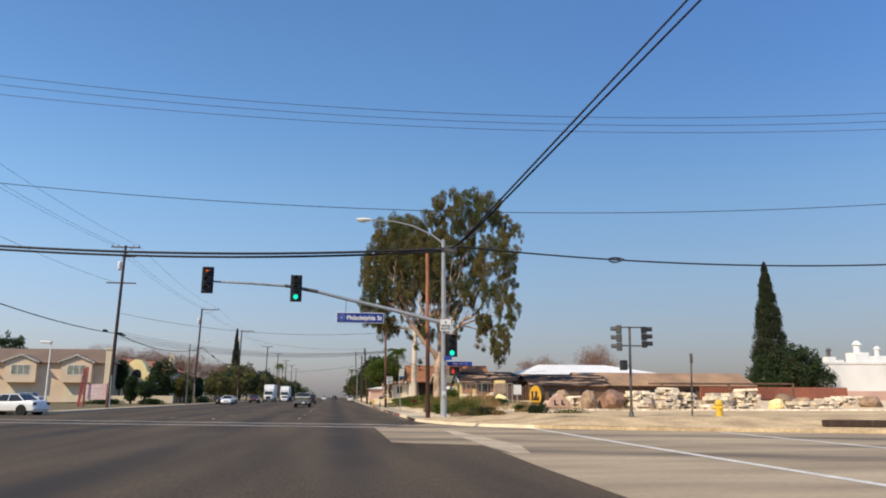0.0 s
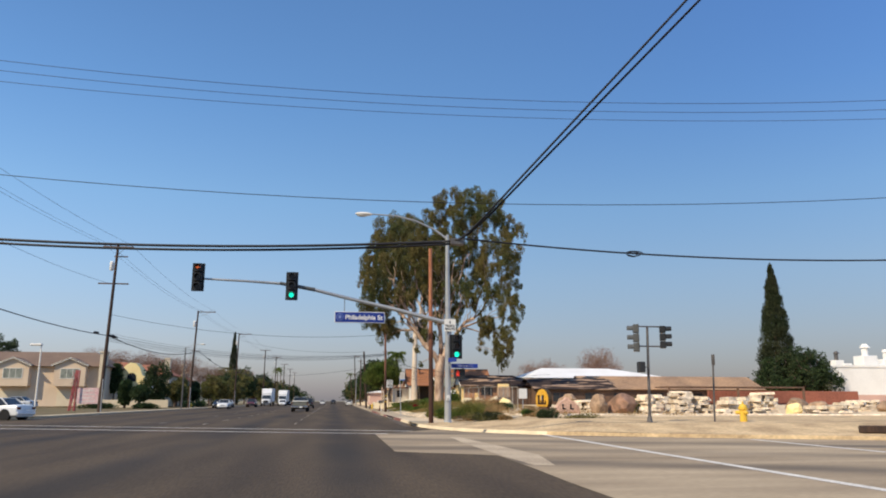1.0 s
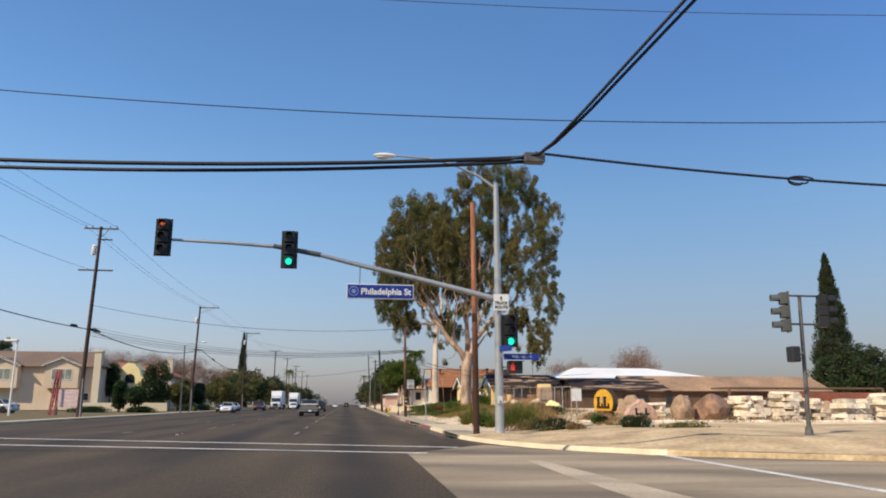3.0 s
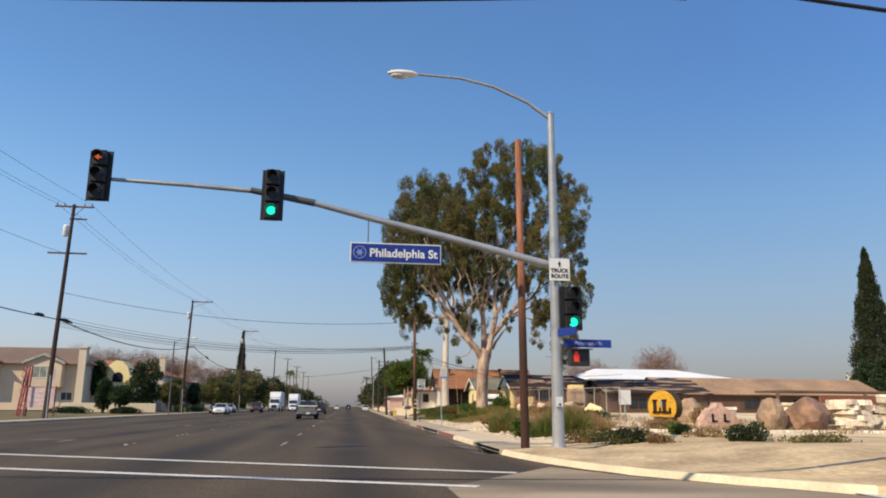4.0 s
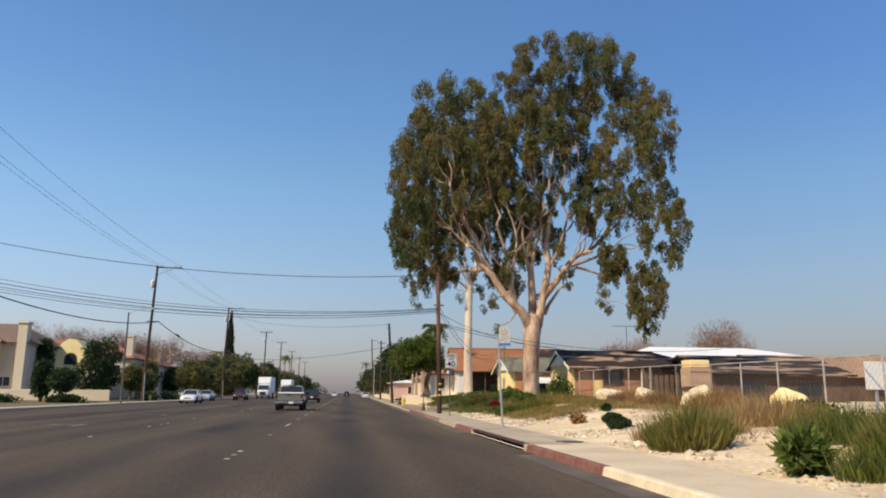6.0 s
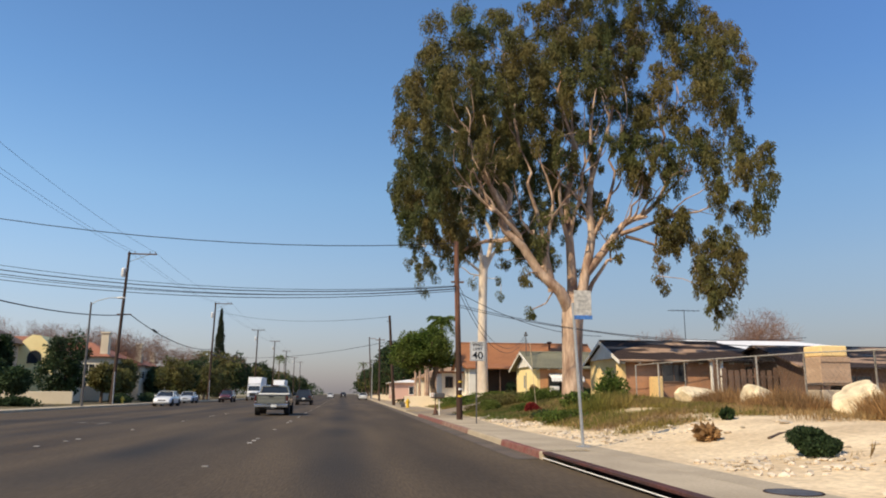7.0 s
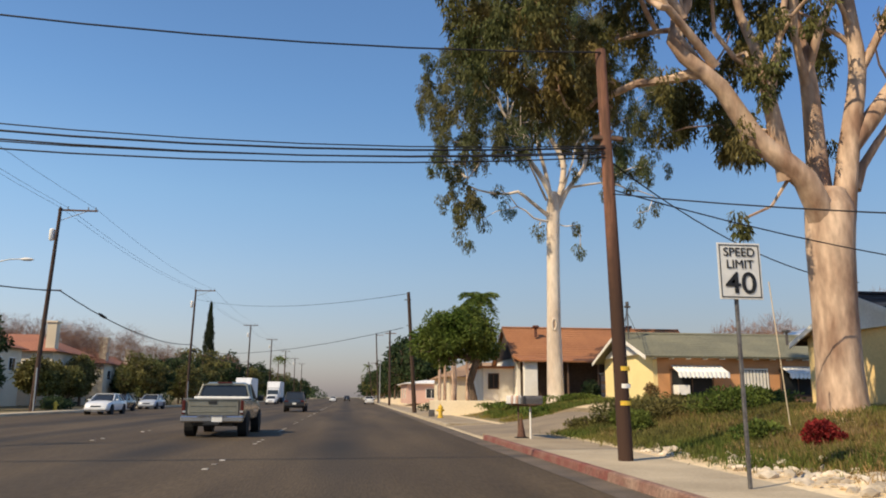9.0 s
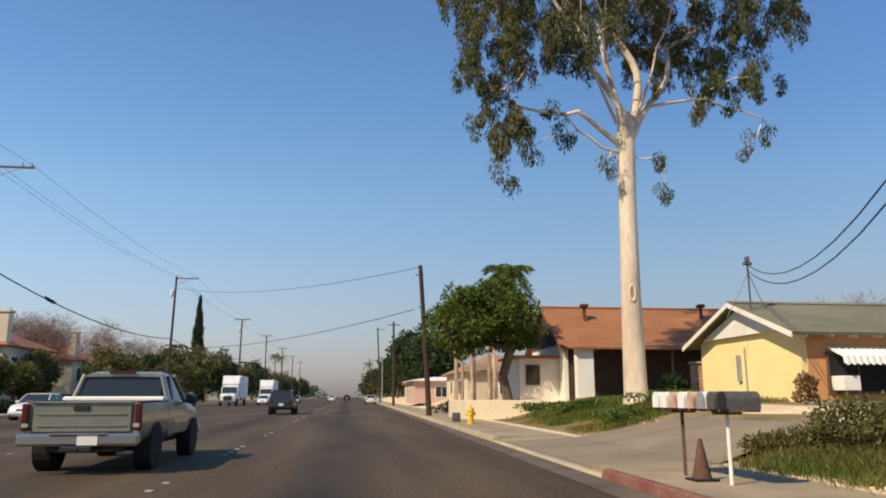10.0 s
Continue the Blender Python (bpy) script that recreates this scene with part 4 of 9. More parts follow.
# masses of its crown: outer, inner and hanging; hanging tufts; main and lesser limbs
OUTER = [((7.7, 76.6, 18.6), (3.9, 3.8, 3.8), 0.88), ((15.0, 76, 23.2), (5.0, 4.2, 2.3), 0.80), ((20.0, 74.5, 20.8), (1.1, 2.0, 1.2), 0.68, 2.0),
         ((13.0, 78.8, 17.6), (5.6, 3.0, 2.6), 0.82, 1.95), ((13.6, 75.4, 19.6), (3.6, 2.4, 1.4), 0.70), ((17.9, 72.4, 16.0), (2.6, 3.8, 4.2), 0.72, 2.15),
         ((18.5, 69.2, 10.9), (1.1, 2.2, 2.4), 0.55, 2.1), ((18.0, 71.6, 7.6), (1.2, 1.4, 1.9), 0.46), ((18.0, 71.6, 5.4), (0.3, 0.3, 0.7), 0.32)]
INNER = [((4.3, 75, 15.6), (1.7, 3.0, 2.7), 0.8), ((4.6, 76, 11.7), (1.6, 2.6, 2.3), 0.68), ((6.2, 76.5, 9.2), (1.2, 1.6, 1.0), 0.45),
         ((7.2, 77.5, 12.8), (2.2, 2.6, 2.0), 0.75, 2.0), ((11.0, 78, 13.6), (2.6, 2.0, 1.4), 0.6, 2.6), ((15.4, 73.2, 13.0), (1.2, 1.8, 1.4), 0.55, 2.0),
         ((16.6, 73.0, 9.6), (0.9, 1.2, 1.0), 0.42), ((8.9, 72.3, 16.9), (2.9, 0.9, 2.2), 0.56, 2.2), ((12.6, 72.2, 17.2), (3.0, 0.9, 1.9), 0.56, 2.3)]
LOW = [((7.0, 72.6, 13.2), (1.7, 0.8, 1.0), 0.42, 2.6), ((12.2, 72.6, 13.6), (2.6, 0.8, 0.8), 0.36, 3.2), ((13.0, 77.6, 11.8), (2.4, 1.4, 1.6), 0.46, 2.7),
       ((10.3, 76.4, 8.4), (0.4, 0.5, 0.9), 0.36), ((10.15, 74.7, 7.9), (0.3, 0.3, 0.6), 0.30), ((9.8, 77.6, 9.6), (0.5, 0.6, 0.9), 0.38),
       ((11.1, 76.7, 8.6), (0.4, 0.4, 0.7), 0.32)]
TUFTS = [(9.64, 74.3, 5.4), (8.95, 73.0, 6.7), (9.0, 73.0, 7.0), (17.0, 75.0, 7.1), (12.4, 74.5, 7.4), (14.2, 74.0, 8.9),
         (16.2, 73.5, 7.7), (16.6, 73.0, 9.0), (17.5, 71.0, 5.9), (9.6, 73.5, 9.1), (9.9, 73.4, 8.6), (10.4, 73.5, 10.2),
         (8.2, 74.5, 8.9), (13.3, 73.4, 10.4), (11.4, 73.2, 10.4), (9.98, 73.0, 9.8), (10.02, 73.0, 8.99), (13.28, 72.9, 10.13),
         (13.37, 72.9, 8.85), (13.61, 72.9, 8.05), (12.9, 73.0, 12.8), (11.35, 73.2, 12.41), (15.97, 73.0, 11.08), (15.91, 72.8, 9.77),
         (16.03, 73.4, 8.54), (15.86, 73.4, 7.11), (15.19, 73.0, 12.77), (9.96, 75.6, 8.24), (8.73, 76.0, 8.11)]
MAIN_LIMBS = (limb(0.34, 0.03, (11.55, 74.1, 5.2), (9.95, 74.0, 7.26), (6.9, 74.4, 13.2), 3),
              limb(0.15, 0.02, (8.3, 74.0, 10.2), (6.85, 74.0, 12.7), (6.4, 74.6, 16.0), 4),
              limb(0.24, 0.025, (10.65, 74.0, 6.3), (10.1, 73.9, 9.4), (8.8, 73.8, 14.1), 5),
              limb(0.09, 0.02, (9.0, 73.8, 13.4), (8.8, 74.2, 15.6), (8.6, 75.2, 19.5), 42),
              limb(0.32, 0.03, (11.7, 74.3, 5.2), (11.7, 74.4, 9.0), (12.1, 74.8, 17.0), 6),
              limb(0.30, 0.03, (12.0, 74.1, 5.4), (12.75, 74.0, 9.2), (13.4, 74.2, 17.6), 7),
              limb(0.25, 0.03, (12.35, 74.1, 7.2), (14.4, 73.9, 9.8), (18.2, 73.6, 12.8), 9),
              limb(0.14, 0.02, (15.6, 73.9, 11.2), (16.4, 73.8, 13.6), (17.6, 73.6, 17.5), 8),
              limb(0.13, 0.02, (14.2, 73.9, 9.3), (15.8, 73.6, 9.87), (18.6, 72.0, 10.6), 10))
SIDE_LIMBS = (limb(0.09, 0.03, (14.5, 73.9, 9.2), (16.1, 73.9, 8.78), (16.3, 74.0, 7.6), 31),
              limb(0.13, 0.03, (12.5, 74.2, 6.2), (13.2, 74.2, 7.4), (14.3, 74.3, 9.0), 41),
              limb(0.12, 0.04, (9.3, 74.0, 8.4), (8.6, 75.2, 10.6), (7.2, 76.4, 13.2), 12),
              limb(0.12, 0.04, (9.0, 73.9, 9.0), (7.7, 73.5, 10.2), (6.2, 73.6, 11.6), 32),
              limb(0.06, 0.02, (7.3, 73.5, 10.6), (6.7, 73.3, 11.8), (6.2, 73.2, 12.2), 33),
              limb(0.12, 0.03, (10.3, 73.9, 8.2), (10.6, 73.4, 10.6), (9.9, 73.2, 13.6), 34),
              limb(0.12, 0.03, (11.7, 74.4, 8.6), (11.0, 73.6, 11.4), (10.8, 73.3, 14.6), 35),
              limb(0.12, 0.03, (11.75, 74.4, 9.4), (12.2, 73.5, 11.4), (12.3, 73.2, 15.0), 36),
              limb(0.12, 0.03, (12.7, 74.0, 9.0), (13.6, 73.5, 11.2), (14.4, 73.6, 15.6), 38),
              limb(0.12, 0.03, (12.8, 74.0, 12.0), (14.4, 75.0, 16.0), (16.4, 75.6, 21.0), 39),
              limb(0.10, 0.03, (12.3, 74.6, 14.0), (11.6, 75.4, 17.6), (12.0, 75.8, 22.0), 40))
gum_tree("huge gum tree with pale bark and drooping dark foliage", [(11.54, 74.1, zt - 0.15), (11.54, 74.1, zt + 0.25), (11.54, 74.1, zt + 1.0), (11.57, 74.1, zt + 2.4), (11.62, 74.1, zt + 3.8), (11.72, 74.12, zt + 4.7), (11.78, 74.15, zt + 5.2)], [0.62, 0.54, 0.50, 0.49, 0.53, 0.56, 0.36],
         OUTER + INNER + LOW, TUFTS,
         EUC_BARK, EUC_LEAF, 12, twig=0.024, fine=60, dense=148, tuft=0.36, limbs=MAIN_LIMBS + SIDE_LIMBS)
zt = yard_z(11.35, 96.4)
gum_tree("tall gum tree with a straight white trunk and open crown", [(11.3, 96.4, zt - 0.15), (11.26, 96.4, zt + 0.4), (11.26, 96.4, zt + 4.0), (11.32, 96.4, zt + 8.0), (11.38, 96.4, zt + 10.3), (11.38, 96.4, zt + 11.3)], [0.56, 0.44, 0.37, 0.34, 0.36, 0.24],
         [((11.0, 97.5, 20.6), (5.2, 5.0, 4.4), 0.86), ((6.0, 96.5, 18.0), (2.3, 3.0, 3.2), 0.70, 1.95), ((16.6, 96.5, 17.4), (2.7, 3.4, 2.3), 0.74, 1.95), ((10.5, 97, 25.0), (3.2, 3.6, 1.8), 0.85),
          ((5.9, 96, 14.4), (1.5, 1.8, 1.7), 0.58, 2.1), ((6.6, 96, 11.4), (1.0, 1.0, 0.8), 0.40), ((9.0, 95.6, 14.9), (1.6, 1.8, 1.1), 0.55, 2.2), ((15.8, 96.2, 14.0), (1.3, 1.6, 1.0), 0.5, 2.1), ((13.8, 98, 15.8), (1.4, 1.8, 0.9), 0.5)],
         [(x, 96.0, z) for x, z in ((5.3, 11.5), (6.2, 10.6), (6.7, 9.5), (6.0, 9.9), (7.5, 10.6), (8.1, 12.3), (8.6, 11.6), (16.0, 11.2), (17.2, 11.8), (14.2, 12.5), (14.5, 12.9), (15.6, 12.6), (10.5, 10.3), (12.5, 10.4), (12.7, 9.1), (9.0, 11.2), (4.6, 13.4), (12.5, 13.4), (17.9, 13.9), (14.0, 13.7))],
         WHITE_BARK, GUM_LEAF, 23, twig=0.020, fine=14, dense=125, tuft=0.40, limbs=(
            limb(0.20, 0.06, (11.38, 96.4, 10.6), (10.5, 96.2, 13.4), (8.0, 95.8, 17.5), 13), limb(0.22, 0.06, (11.38, 96.4, 10.6), (12.1, 96.7, 14.2), (12.2, 97.2, 21.0), 14),
            limb(0.16, 0.05, (11.4, 96.4, 10.8), (13.2, 96.4, 13.8), (15.0, 97.0, 18.0), 15), limb(0.12, 0.04, (11.3, 96.4, 10.8), (9.4, 96.2, 12.2), (6.4, 95.8, 12.4), 16),
            limb(0.15, 0.05, (11.35, 96.5, 10.8), (11.1, 97.0, 13.9), (10.6, 97.4, 19.5), 17),
            limb(0.07, 0.025, (12.4, 96.3, 12.6), (14.6, 96.0, 12.9), (17.0, 96.0, 12.2), 51), limb(0.07, 0.02, (11.3, 96.4, 10.6), (10.2, 96.0, 10.7), (8.2, 96.0, 12.3), 52), limb(0.07, 0.02, (11.7, 96.4, 11.6), (12.4, 95.8, 14.0), (13.4, 95.4, 17.2), 53), limb(0.07, 0.02, (11.0, 96.3, 11.8), (9.8, 95.6, 14.0), (9.4, 95.2, 17.0), 54)))
for ob in [o for o in bpy.data.objects if o.name.startswith("eucalyptus_tree") and o.location.y > 90]:
    lip = part("knot", Geo().tube([(-0.12 + math.cos(a) * 0.11, -0.36, 4.2 + math.sin(a) * 0.30) for a in (2 * math.pi * k / 16 for k in range(17))], 0.05, 6), WHITE_BARK, ob, "healed knot in the trunk", smooth=True)
    part("hollow", Geo().ball((-0.12, -0.345, 4.2), 0.1, (0.8, 0.25, 2.4), sub=2), EUC_BARK, lip)
# round green tree and palm further up
zt = yard_z(8.9, 107.4)
tree("garden_tree", "rounded bright green garden tree with dense crown", [(8.9, 107.4, zt - 0.1), (8.8, 107.4, zt + 0.9), (8.6, 107.5, zt + 1.9)], [0.34, 0.26, 0.24],
     [((7.8, 107.8, 5.7), (2.2, 2.6, 1.8)), ((6.2, 107.5, 4.7), (1.5, 1.9, 1.3)), ((9.4, 107.6, 4.9), (1.3, 1.9, 1.2))], 170, BARK, GREEN_LEAF, 31, clump=(0.6, 0.6, 0.5), per=170, hang=0.2, length=0.22, width=0.055, inner=0.45)


def palm(at, height, seed, fronds=26, spread=2.4):
    rng = np.random.default_rng(abs(seed))
    t = thing("palm_tree", "palm with a slim trunk and feathery arching fronds", "palm tree", at, "palms")
    g = Geo().tube([(0, 0, -0.1), (0.05, 0, height * 0.5), (0, 0.05, height)], [0.24, 0.17, 0.15], 10)
    part("trunk", g, BARK, t, smooth=True)
    P, D = [], []
    for k in range(fronds):
        a, up = rng.uniform(0, 2 * math.pi), rng.uniform(-0.4, 1.5)
        for s in np.linspace(0.12, 1, 22):
            r = spread * s
            c = np.array([math.cos(a) * r, math.sin(a) * r, height + up * r * 0.8 - 0.9 * r * r / spread])
            side = np.array([-math.sin(a), math.cos(a), 0.0])
            for q in (-1, 1):
                P.append(c), D.append(side * q + np.array([math.cos(a), math.sin(a), -0.8]) * 0.6)
    P, D = np.array(P), np.array(D)
    ob = new("fronds", leaf_mesh("fronds", P, D, rng.uniform(0.45, 0.7, len(P)), np.full(len(P), 0.04), GREEN_LEAF, rng))
    ob.parent = t
    return t


palm((10.2, 113.0, yard_z(10, 113)), 8.0, 5, 30, 1.35)
for x, y, h in ((8.7, 125, 5.2), (9.3, 126, 5.6), (9.9, 125, 5.0), (10.4, 127, 5.4), (11.2, 125, 5.5), (12.0, 127, 5.2)):
    g = Geo().tube([(x, y, yard_z(x, y) - 0.1), (x + 0.05, y, h * 0.5), (x - 0.03, y, h)], [0.17, 0.14, 0.12], 10)
    lone("young_palm", g, EUC_BARK, "slim pale bare palm beside the garden", "palm", "young palms", smooth=True)


def cypress(at, height, radius, seed, label, group=""):
    """A narrow column of upright sprays."""
    rng = np.random.default_rng(abs(seed))
    k = int(height * 30 * max(1.0, radius / 2))
    z = rng.uniform(0.02, 1, k) ** 1.15
    r = radius * 1.15 * (1 - z) ** 0.8 * np.minimum(1, 0.6 + z * 3)
    a = rng.uniform(0, 2 * math.pi, k)
    rr = r * rng.uniform(0.55, 1.0, k)
    cs = np.stack([at[0] + np.cos(a) * rr, at[1] + np.sin(a) * rr, at[2] + z * height * 0.97], 1)
    P, D, L, W = clump_leaves(cs, [(radius * 0.3 * (1 - q) + 0.1, radius * 0.3 * (1 - q) + 0.1, 0.6) for q in z], 34, rng, -1.6, 0.4, 0.06)
    t = thing("cypress_tree", label, "tree", at, group)
    ob = new("crown", leaf_mesh("crown", P, D, L, W, CYPRESS_LEAF, rng))
    ob.parent, ob.matrix_basis = t, Matrix.Translation(-Vector(at))
    ob = part("trunk", Geo().tube([(0, 0, -0.1), (0, 0, height * 0.85)], [radius * 0.2, 0.03], 8), BARK, t)
    return t


cypress((68.2, 99.8, 0.4), 22.4, 3.1, 41, "tall dark pointed cypress behind the stone yard")
tree("shade_tree", "dense dark green tree below the tall cypress", [(70, 97, 0.4), (70, 97, 1.6), (70, 97, 2.6)], [0.4, 0.32, 0.3],
     [((69.5, 97, 5.6), (5.4, 4.5, 3.7)), ((73, 97, 4.5), (3.8, 3.5, 2.8)), ((65.6, 97, 4.5), (3.4, 3.5, 2.8))], 170, BARK, DARK_LEAF, 43, clump=(0.9, 0.9, 0.8), per=120, hang=0.2, length=0.35, width=0.09, inner=0.5)
cypress((-29.8, 226, 0.3), 21.6, 1.75, 44, "slender dark cypress far down the road")

# ---------------------------------------------------------------- traffic signal on the corner
def signal_head(t, x, y, z0, z1, w, lit, facing=180.0, plate=True, shell=BLACK):
    """Three lenses with hoods in a housing on a back plate; lit names the lens that glows."""
    h = z1 - z0
    turn = Matrix.Translation((x, y, 0)) @ Matrix.Rotation(radians(facing - 180), 4, "Z") @ Matrix.Translation((-x, -y, 0))
    g = Geo()
    if plate:
        g.box((x, y + 0.10, (z0 + z1) / 2), (w, 0.02, h), 0.004, turn)
    hw = w * (0.62 if plate else 0.95)
    for k in range(3):
        g.box((x, y + 0.02, z0 + h * (k + 0.5) / 3), (hw, 0.24, h / 3.35), 0.02, turn)
    head = part("signal_head", g, shell, t)
    for k, colour in enumerate(("green", "amber", "red")):
        zc = z0 + h * (k + 0.5) / 3
        r = hw * 0.33
        g = Geo()
        ring = [(x + math.cos(a) * r, y - 0.105, zc + math.sin(a) * r) for a in (2 * math.pi * q / 20 for q in range(20))]
        g.add([turn @ Vector(p) for p in ring], [tuple(range(20))])
        part("lens", g, (GREEN_LAMP if colour == "green" else RED_LAMP) if lit == colour else DARK_LENS, head, "glowing " + colour + " lens" if lit == colour else "")
        g = Geo()
        for q in range(14):
            a0, a1 = (math.pi * (-0.15 + 1.3 * j / 14) for j in (q, q + 1))
            pts = [(x + math.cos(a) * (r + e), y - 0.10 - d, zc + math.sin(a) * (r + e)) for a, d, e in ((a0, 0, 0.012), (a1, 0, 0.012), (a1, 0.24, 0.012), (a0, 0.24, 0.012), (a0, 0, 0.022), (a1, 0, 0.022), (a1, 0.24, 0.022), (a0, 0.24, 0.022))]
            g.add([turn @ Vector(p) for p in pts], [(0, 1, 2, 3), (7, 6, 5, 4), (3, 2, 6, 7)])
        part("hood", g, shell, head)
    return head


sx, sy = 5.84, 30.85
sig = thing("traffic_signal", "galvanised signal mast with long arm, street lamp and signs", "traffic signal", (0, 0, 0))
part("pole", Geo().tube([(sx, sy, 0.13), (sx, sy, 5.0), (sx - 0.05, sy - 0.1, 9.75)], [0.17, 0.14, 0.095], 16), STEEL, sig, smooth=True)
part("base_plate", Geo().box((sx, sy, 0.165), (0.46, 0.46, 0.04), 0.01).tube([(sx, sy, 0.17), (sx, sy, 0.36)], [0.2, 0.18], 12), STEEL, sig)
part("cap", Geo().tube([(sx - 0.05, sy - 0.1, 9.75), (sx - 0.05, sy - 0.1, 9.83)], [0.11, 0.05], 12), STEEL, sig, smooth=True)
part("mast_arm", Geo().tube([(5.75, 30.88, 5.22), (4.6, 30.9, 5.5), (2.6, 30.9, 5.97), (0.6, 30.9, 6.40), (-1.2, 30.9, 6.82), (-2.6, 30.9, 7.04), (-4.4, 30.9, 7.13), (-6.6, 30.9, 7.20)], [0.115, 0.11, 0.10, 0.09, 0.08, 0.07, 0.06, 0.05], 12), STEEL, sig, smooth=True)
part("arm_sleeve", Geo().tube([(-2.7, 30.9, 7.06), (-0.95, 30.9, 6.77)], [0.085, 0.1], 12), GREY_BACK, sig, smooth=True)
part("lamp_arm", Geo().tube([(5.78, 30.76, 9.6), (5.1, 30.8, 10.1), (4.1, 30.85, 10.55), (3.1, 30.9, 10.78), (1.8, 30.95, 10.84)], [0.06, 0.05, 0.045, 0.04, 0.035], 10), STEEL, sig, smooth=True)
lampg = Geo().ball((1.42, 30.95, 10.83), 1.0, (0.46, 0.17, 0.10), sub=3)
part("lamp_head", lampg, WHITE_PAINT, sig, "pale cobra-head lamp", smooth=True)
part("lamp_lens", Geo().ball((1.32, 30.95, 10.76), 1.0, (0.28, 0.14, 0.09), sub=2), LAMP_CLEAR, sig, smooth=True)
turn_head = signal_head(sig, -6.67, 30.72, 6.55, 7.95, 0.60, "")
part("arrow", Geo().prism([(-6.80, 7.717), (-6.68, 7.80), (-6.68, 7.74), (-6.55, 7.74), (-6.55, 7.694), (-6.68, 7.694), (-6.68, 7.634)], "y", 30.606, 30.612), RED_ARROW, turn_head, "glowing red arrow")
signal_head(sig, -2.10, 30.72, 6.20, 7.63, 0.60, "green")
signal_head(sig, 6.24, 30.62, 3.38, 4.60, 0.64, "green")
part("bracket", Geo().span((5.9, 30.8, 3.9), (6.2, 30.86, 3.96)), STEEL, sig)
part("bracket", Geo().span((5.9, 30.8, 2.6), (6.2, 30.86, 2.66)), STEEL, sig)
part("bracket", Geo().span((5.9, 30.70, 3.0), (6.05, 30.9, 3.1)), STEEL, sig)
plate = part("street_sign", Geo().span((0.07, 30.85, 5.13), (2.59, 30.89, 5.69), 0.008), SIGN_WHITE, sig, "blue street name sign with white border")
part("sign_face", Geo().span((0.10, 30.843, 5.16), (2.56, 30.849, 5.66)), SIGN_BLUE, plate)
lettering("Philadelphia St", 0.325, Matrix.Translation((1.54, 30.838, 5.40)) @ FACING, SIGN_WHITE, plate, bold=0.008)
EMBLEM = mat("pale_blue_emblem", (0.25, 0.32, 0.6), bump=0, grain=0.05)
part("emblem_ring", Geo().tube([(0.33 + math.cos(a) * 0.17, 30.838, 5.41 + math.sin(a) * 0.17) for a in (2 * math.pi * k / 24 for k in range(25))], 0.014, 5), EMBLEM, plate)
part("emblem", Geo().prism([(0.33 + math.cos(a) * r, 5.41 + math.sin(a) * r) for a, r in ((2 * math.pi * k / 12, (0.13, 0.05)[k % 2]) for k in range(12))], "y", 30.836, 30.842), EMBLEM, plate)
part("hanger", Geo().tube([(0.55, 30.87, 5.66), (0.55, 30.9, 6.45)], 0.018, 6), STEEL_DARK, sig)
part("hanger", Geo().tube([(2.2, 30.87, 5.66), (2.2, 30.9, 6.05)], 0.018, 6), STEEL_DARK, sig)
tp = part("route_sign", Geo().span((5.62, 30.62, 4.75), (6.21, 30.635, 5.38), 0.006), SIGN_WHITE, sig, "white truck route sign")
arrow = Geo().add([(5.86, 30.612, 5.21), (5.97, 30.612, 5.21), (5.915, 30.612, 5.30)], [(0, 1, 2)]).span((5.895, 30.611, 5.13), (5.935, 30.614, 5.21))
part("arrow", arrow, SIGN_BLACK, tp)
lettering("TRUCK", 0.155, Matrix.Translation((5.915, 30.612, 5.03)) @ FACING, SIGN_BLACK, tp, bold=0.004)
lettering("ROUTE", 0.155, Matrix.Translation((5.915, 30.612, 4.87)) @ FACING, SIGN_BLACK, tp, bold=0.004)
sn = part("name_sign", Geo().span((6.0, 30.68, 2.91), (7.36, 30.70, 3.13), 0.004), SIGN_BLUE, sig, "small blue street name sign")
lettering("Philadelphia St", 0.135, Matrix.Translation((6.70, 30.674, 3.02)) @ FACING, mat("dull_lettering", (0.45, 0.47, 0.60), bump=0), sn, depth=0.002)
sn = part("name_sign", Geo().box((5.98, 30.35, 3.30), (0.02, 0.9, 0.22), 0.004, None, 20), SIGN_BLUE, sig, "small blue street name sign seen along its edge")
ps = part("pedestrian_signal", Geo().span((6.12, 30.50, 2.39), (6.68, 30.80, 2.84), 0.03), BLACK, sig, "black pedestrian signal with glowing red symbol")
part("symbol", Geo().box((6.30, 30.492, 2.60), (0.15, 0.01, 0.2), 0.02).box((6.27, 30.492, 2.73), (0.03, 0.01, 0.1)).box((6.32, 30.492, 2.73), (0.03, 0.01, 0.1)), RED_LAMP, ps)
part("visor", Geo().span((6.10, 30.30, 2.83), (6.70, 30.5, 2.85)), BLACK, ps)
pb = part("push_button", Geo().span((5.74, 30.62, 1.30), (5.92, 30.68, 1.56), 0.006), SIGN_WHITE, sig, "small white push-button plate")
part("button", Geo().tube([(5.83, 30.63, 1.36), (5.83, 30.60, 1.36)], 0.03, 10), SIGN_BLACK, pb)

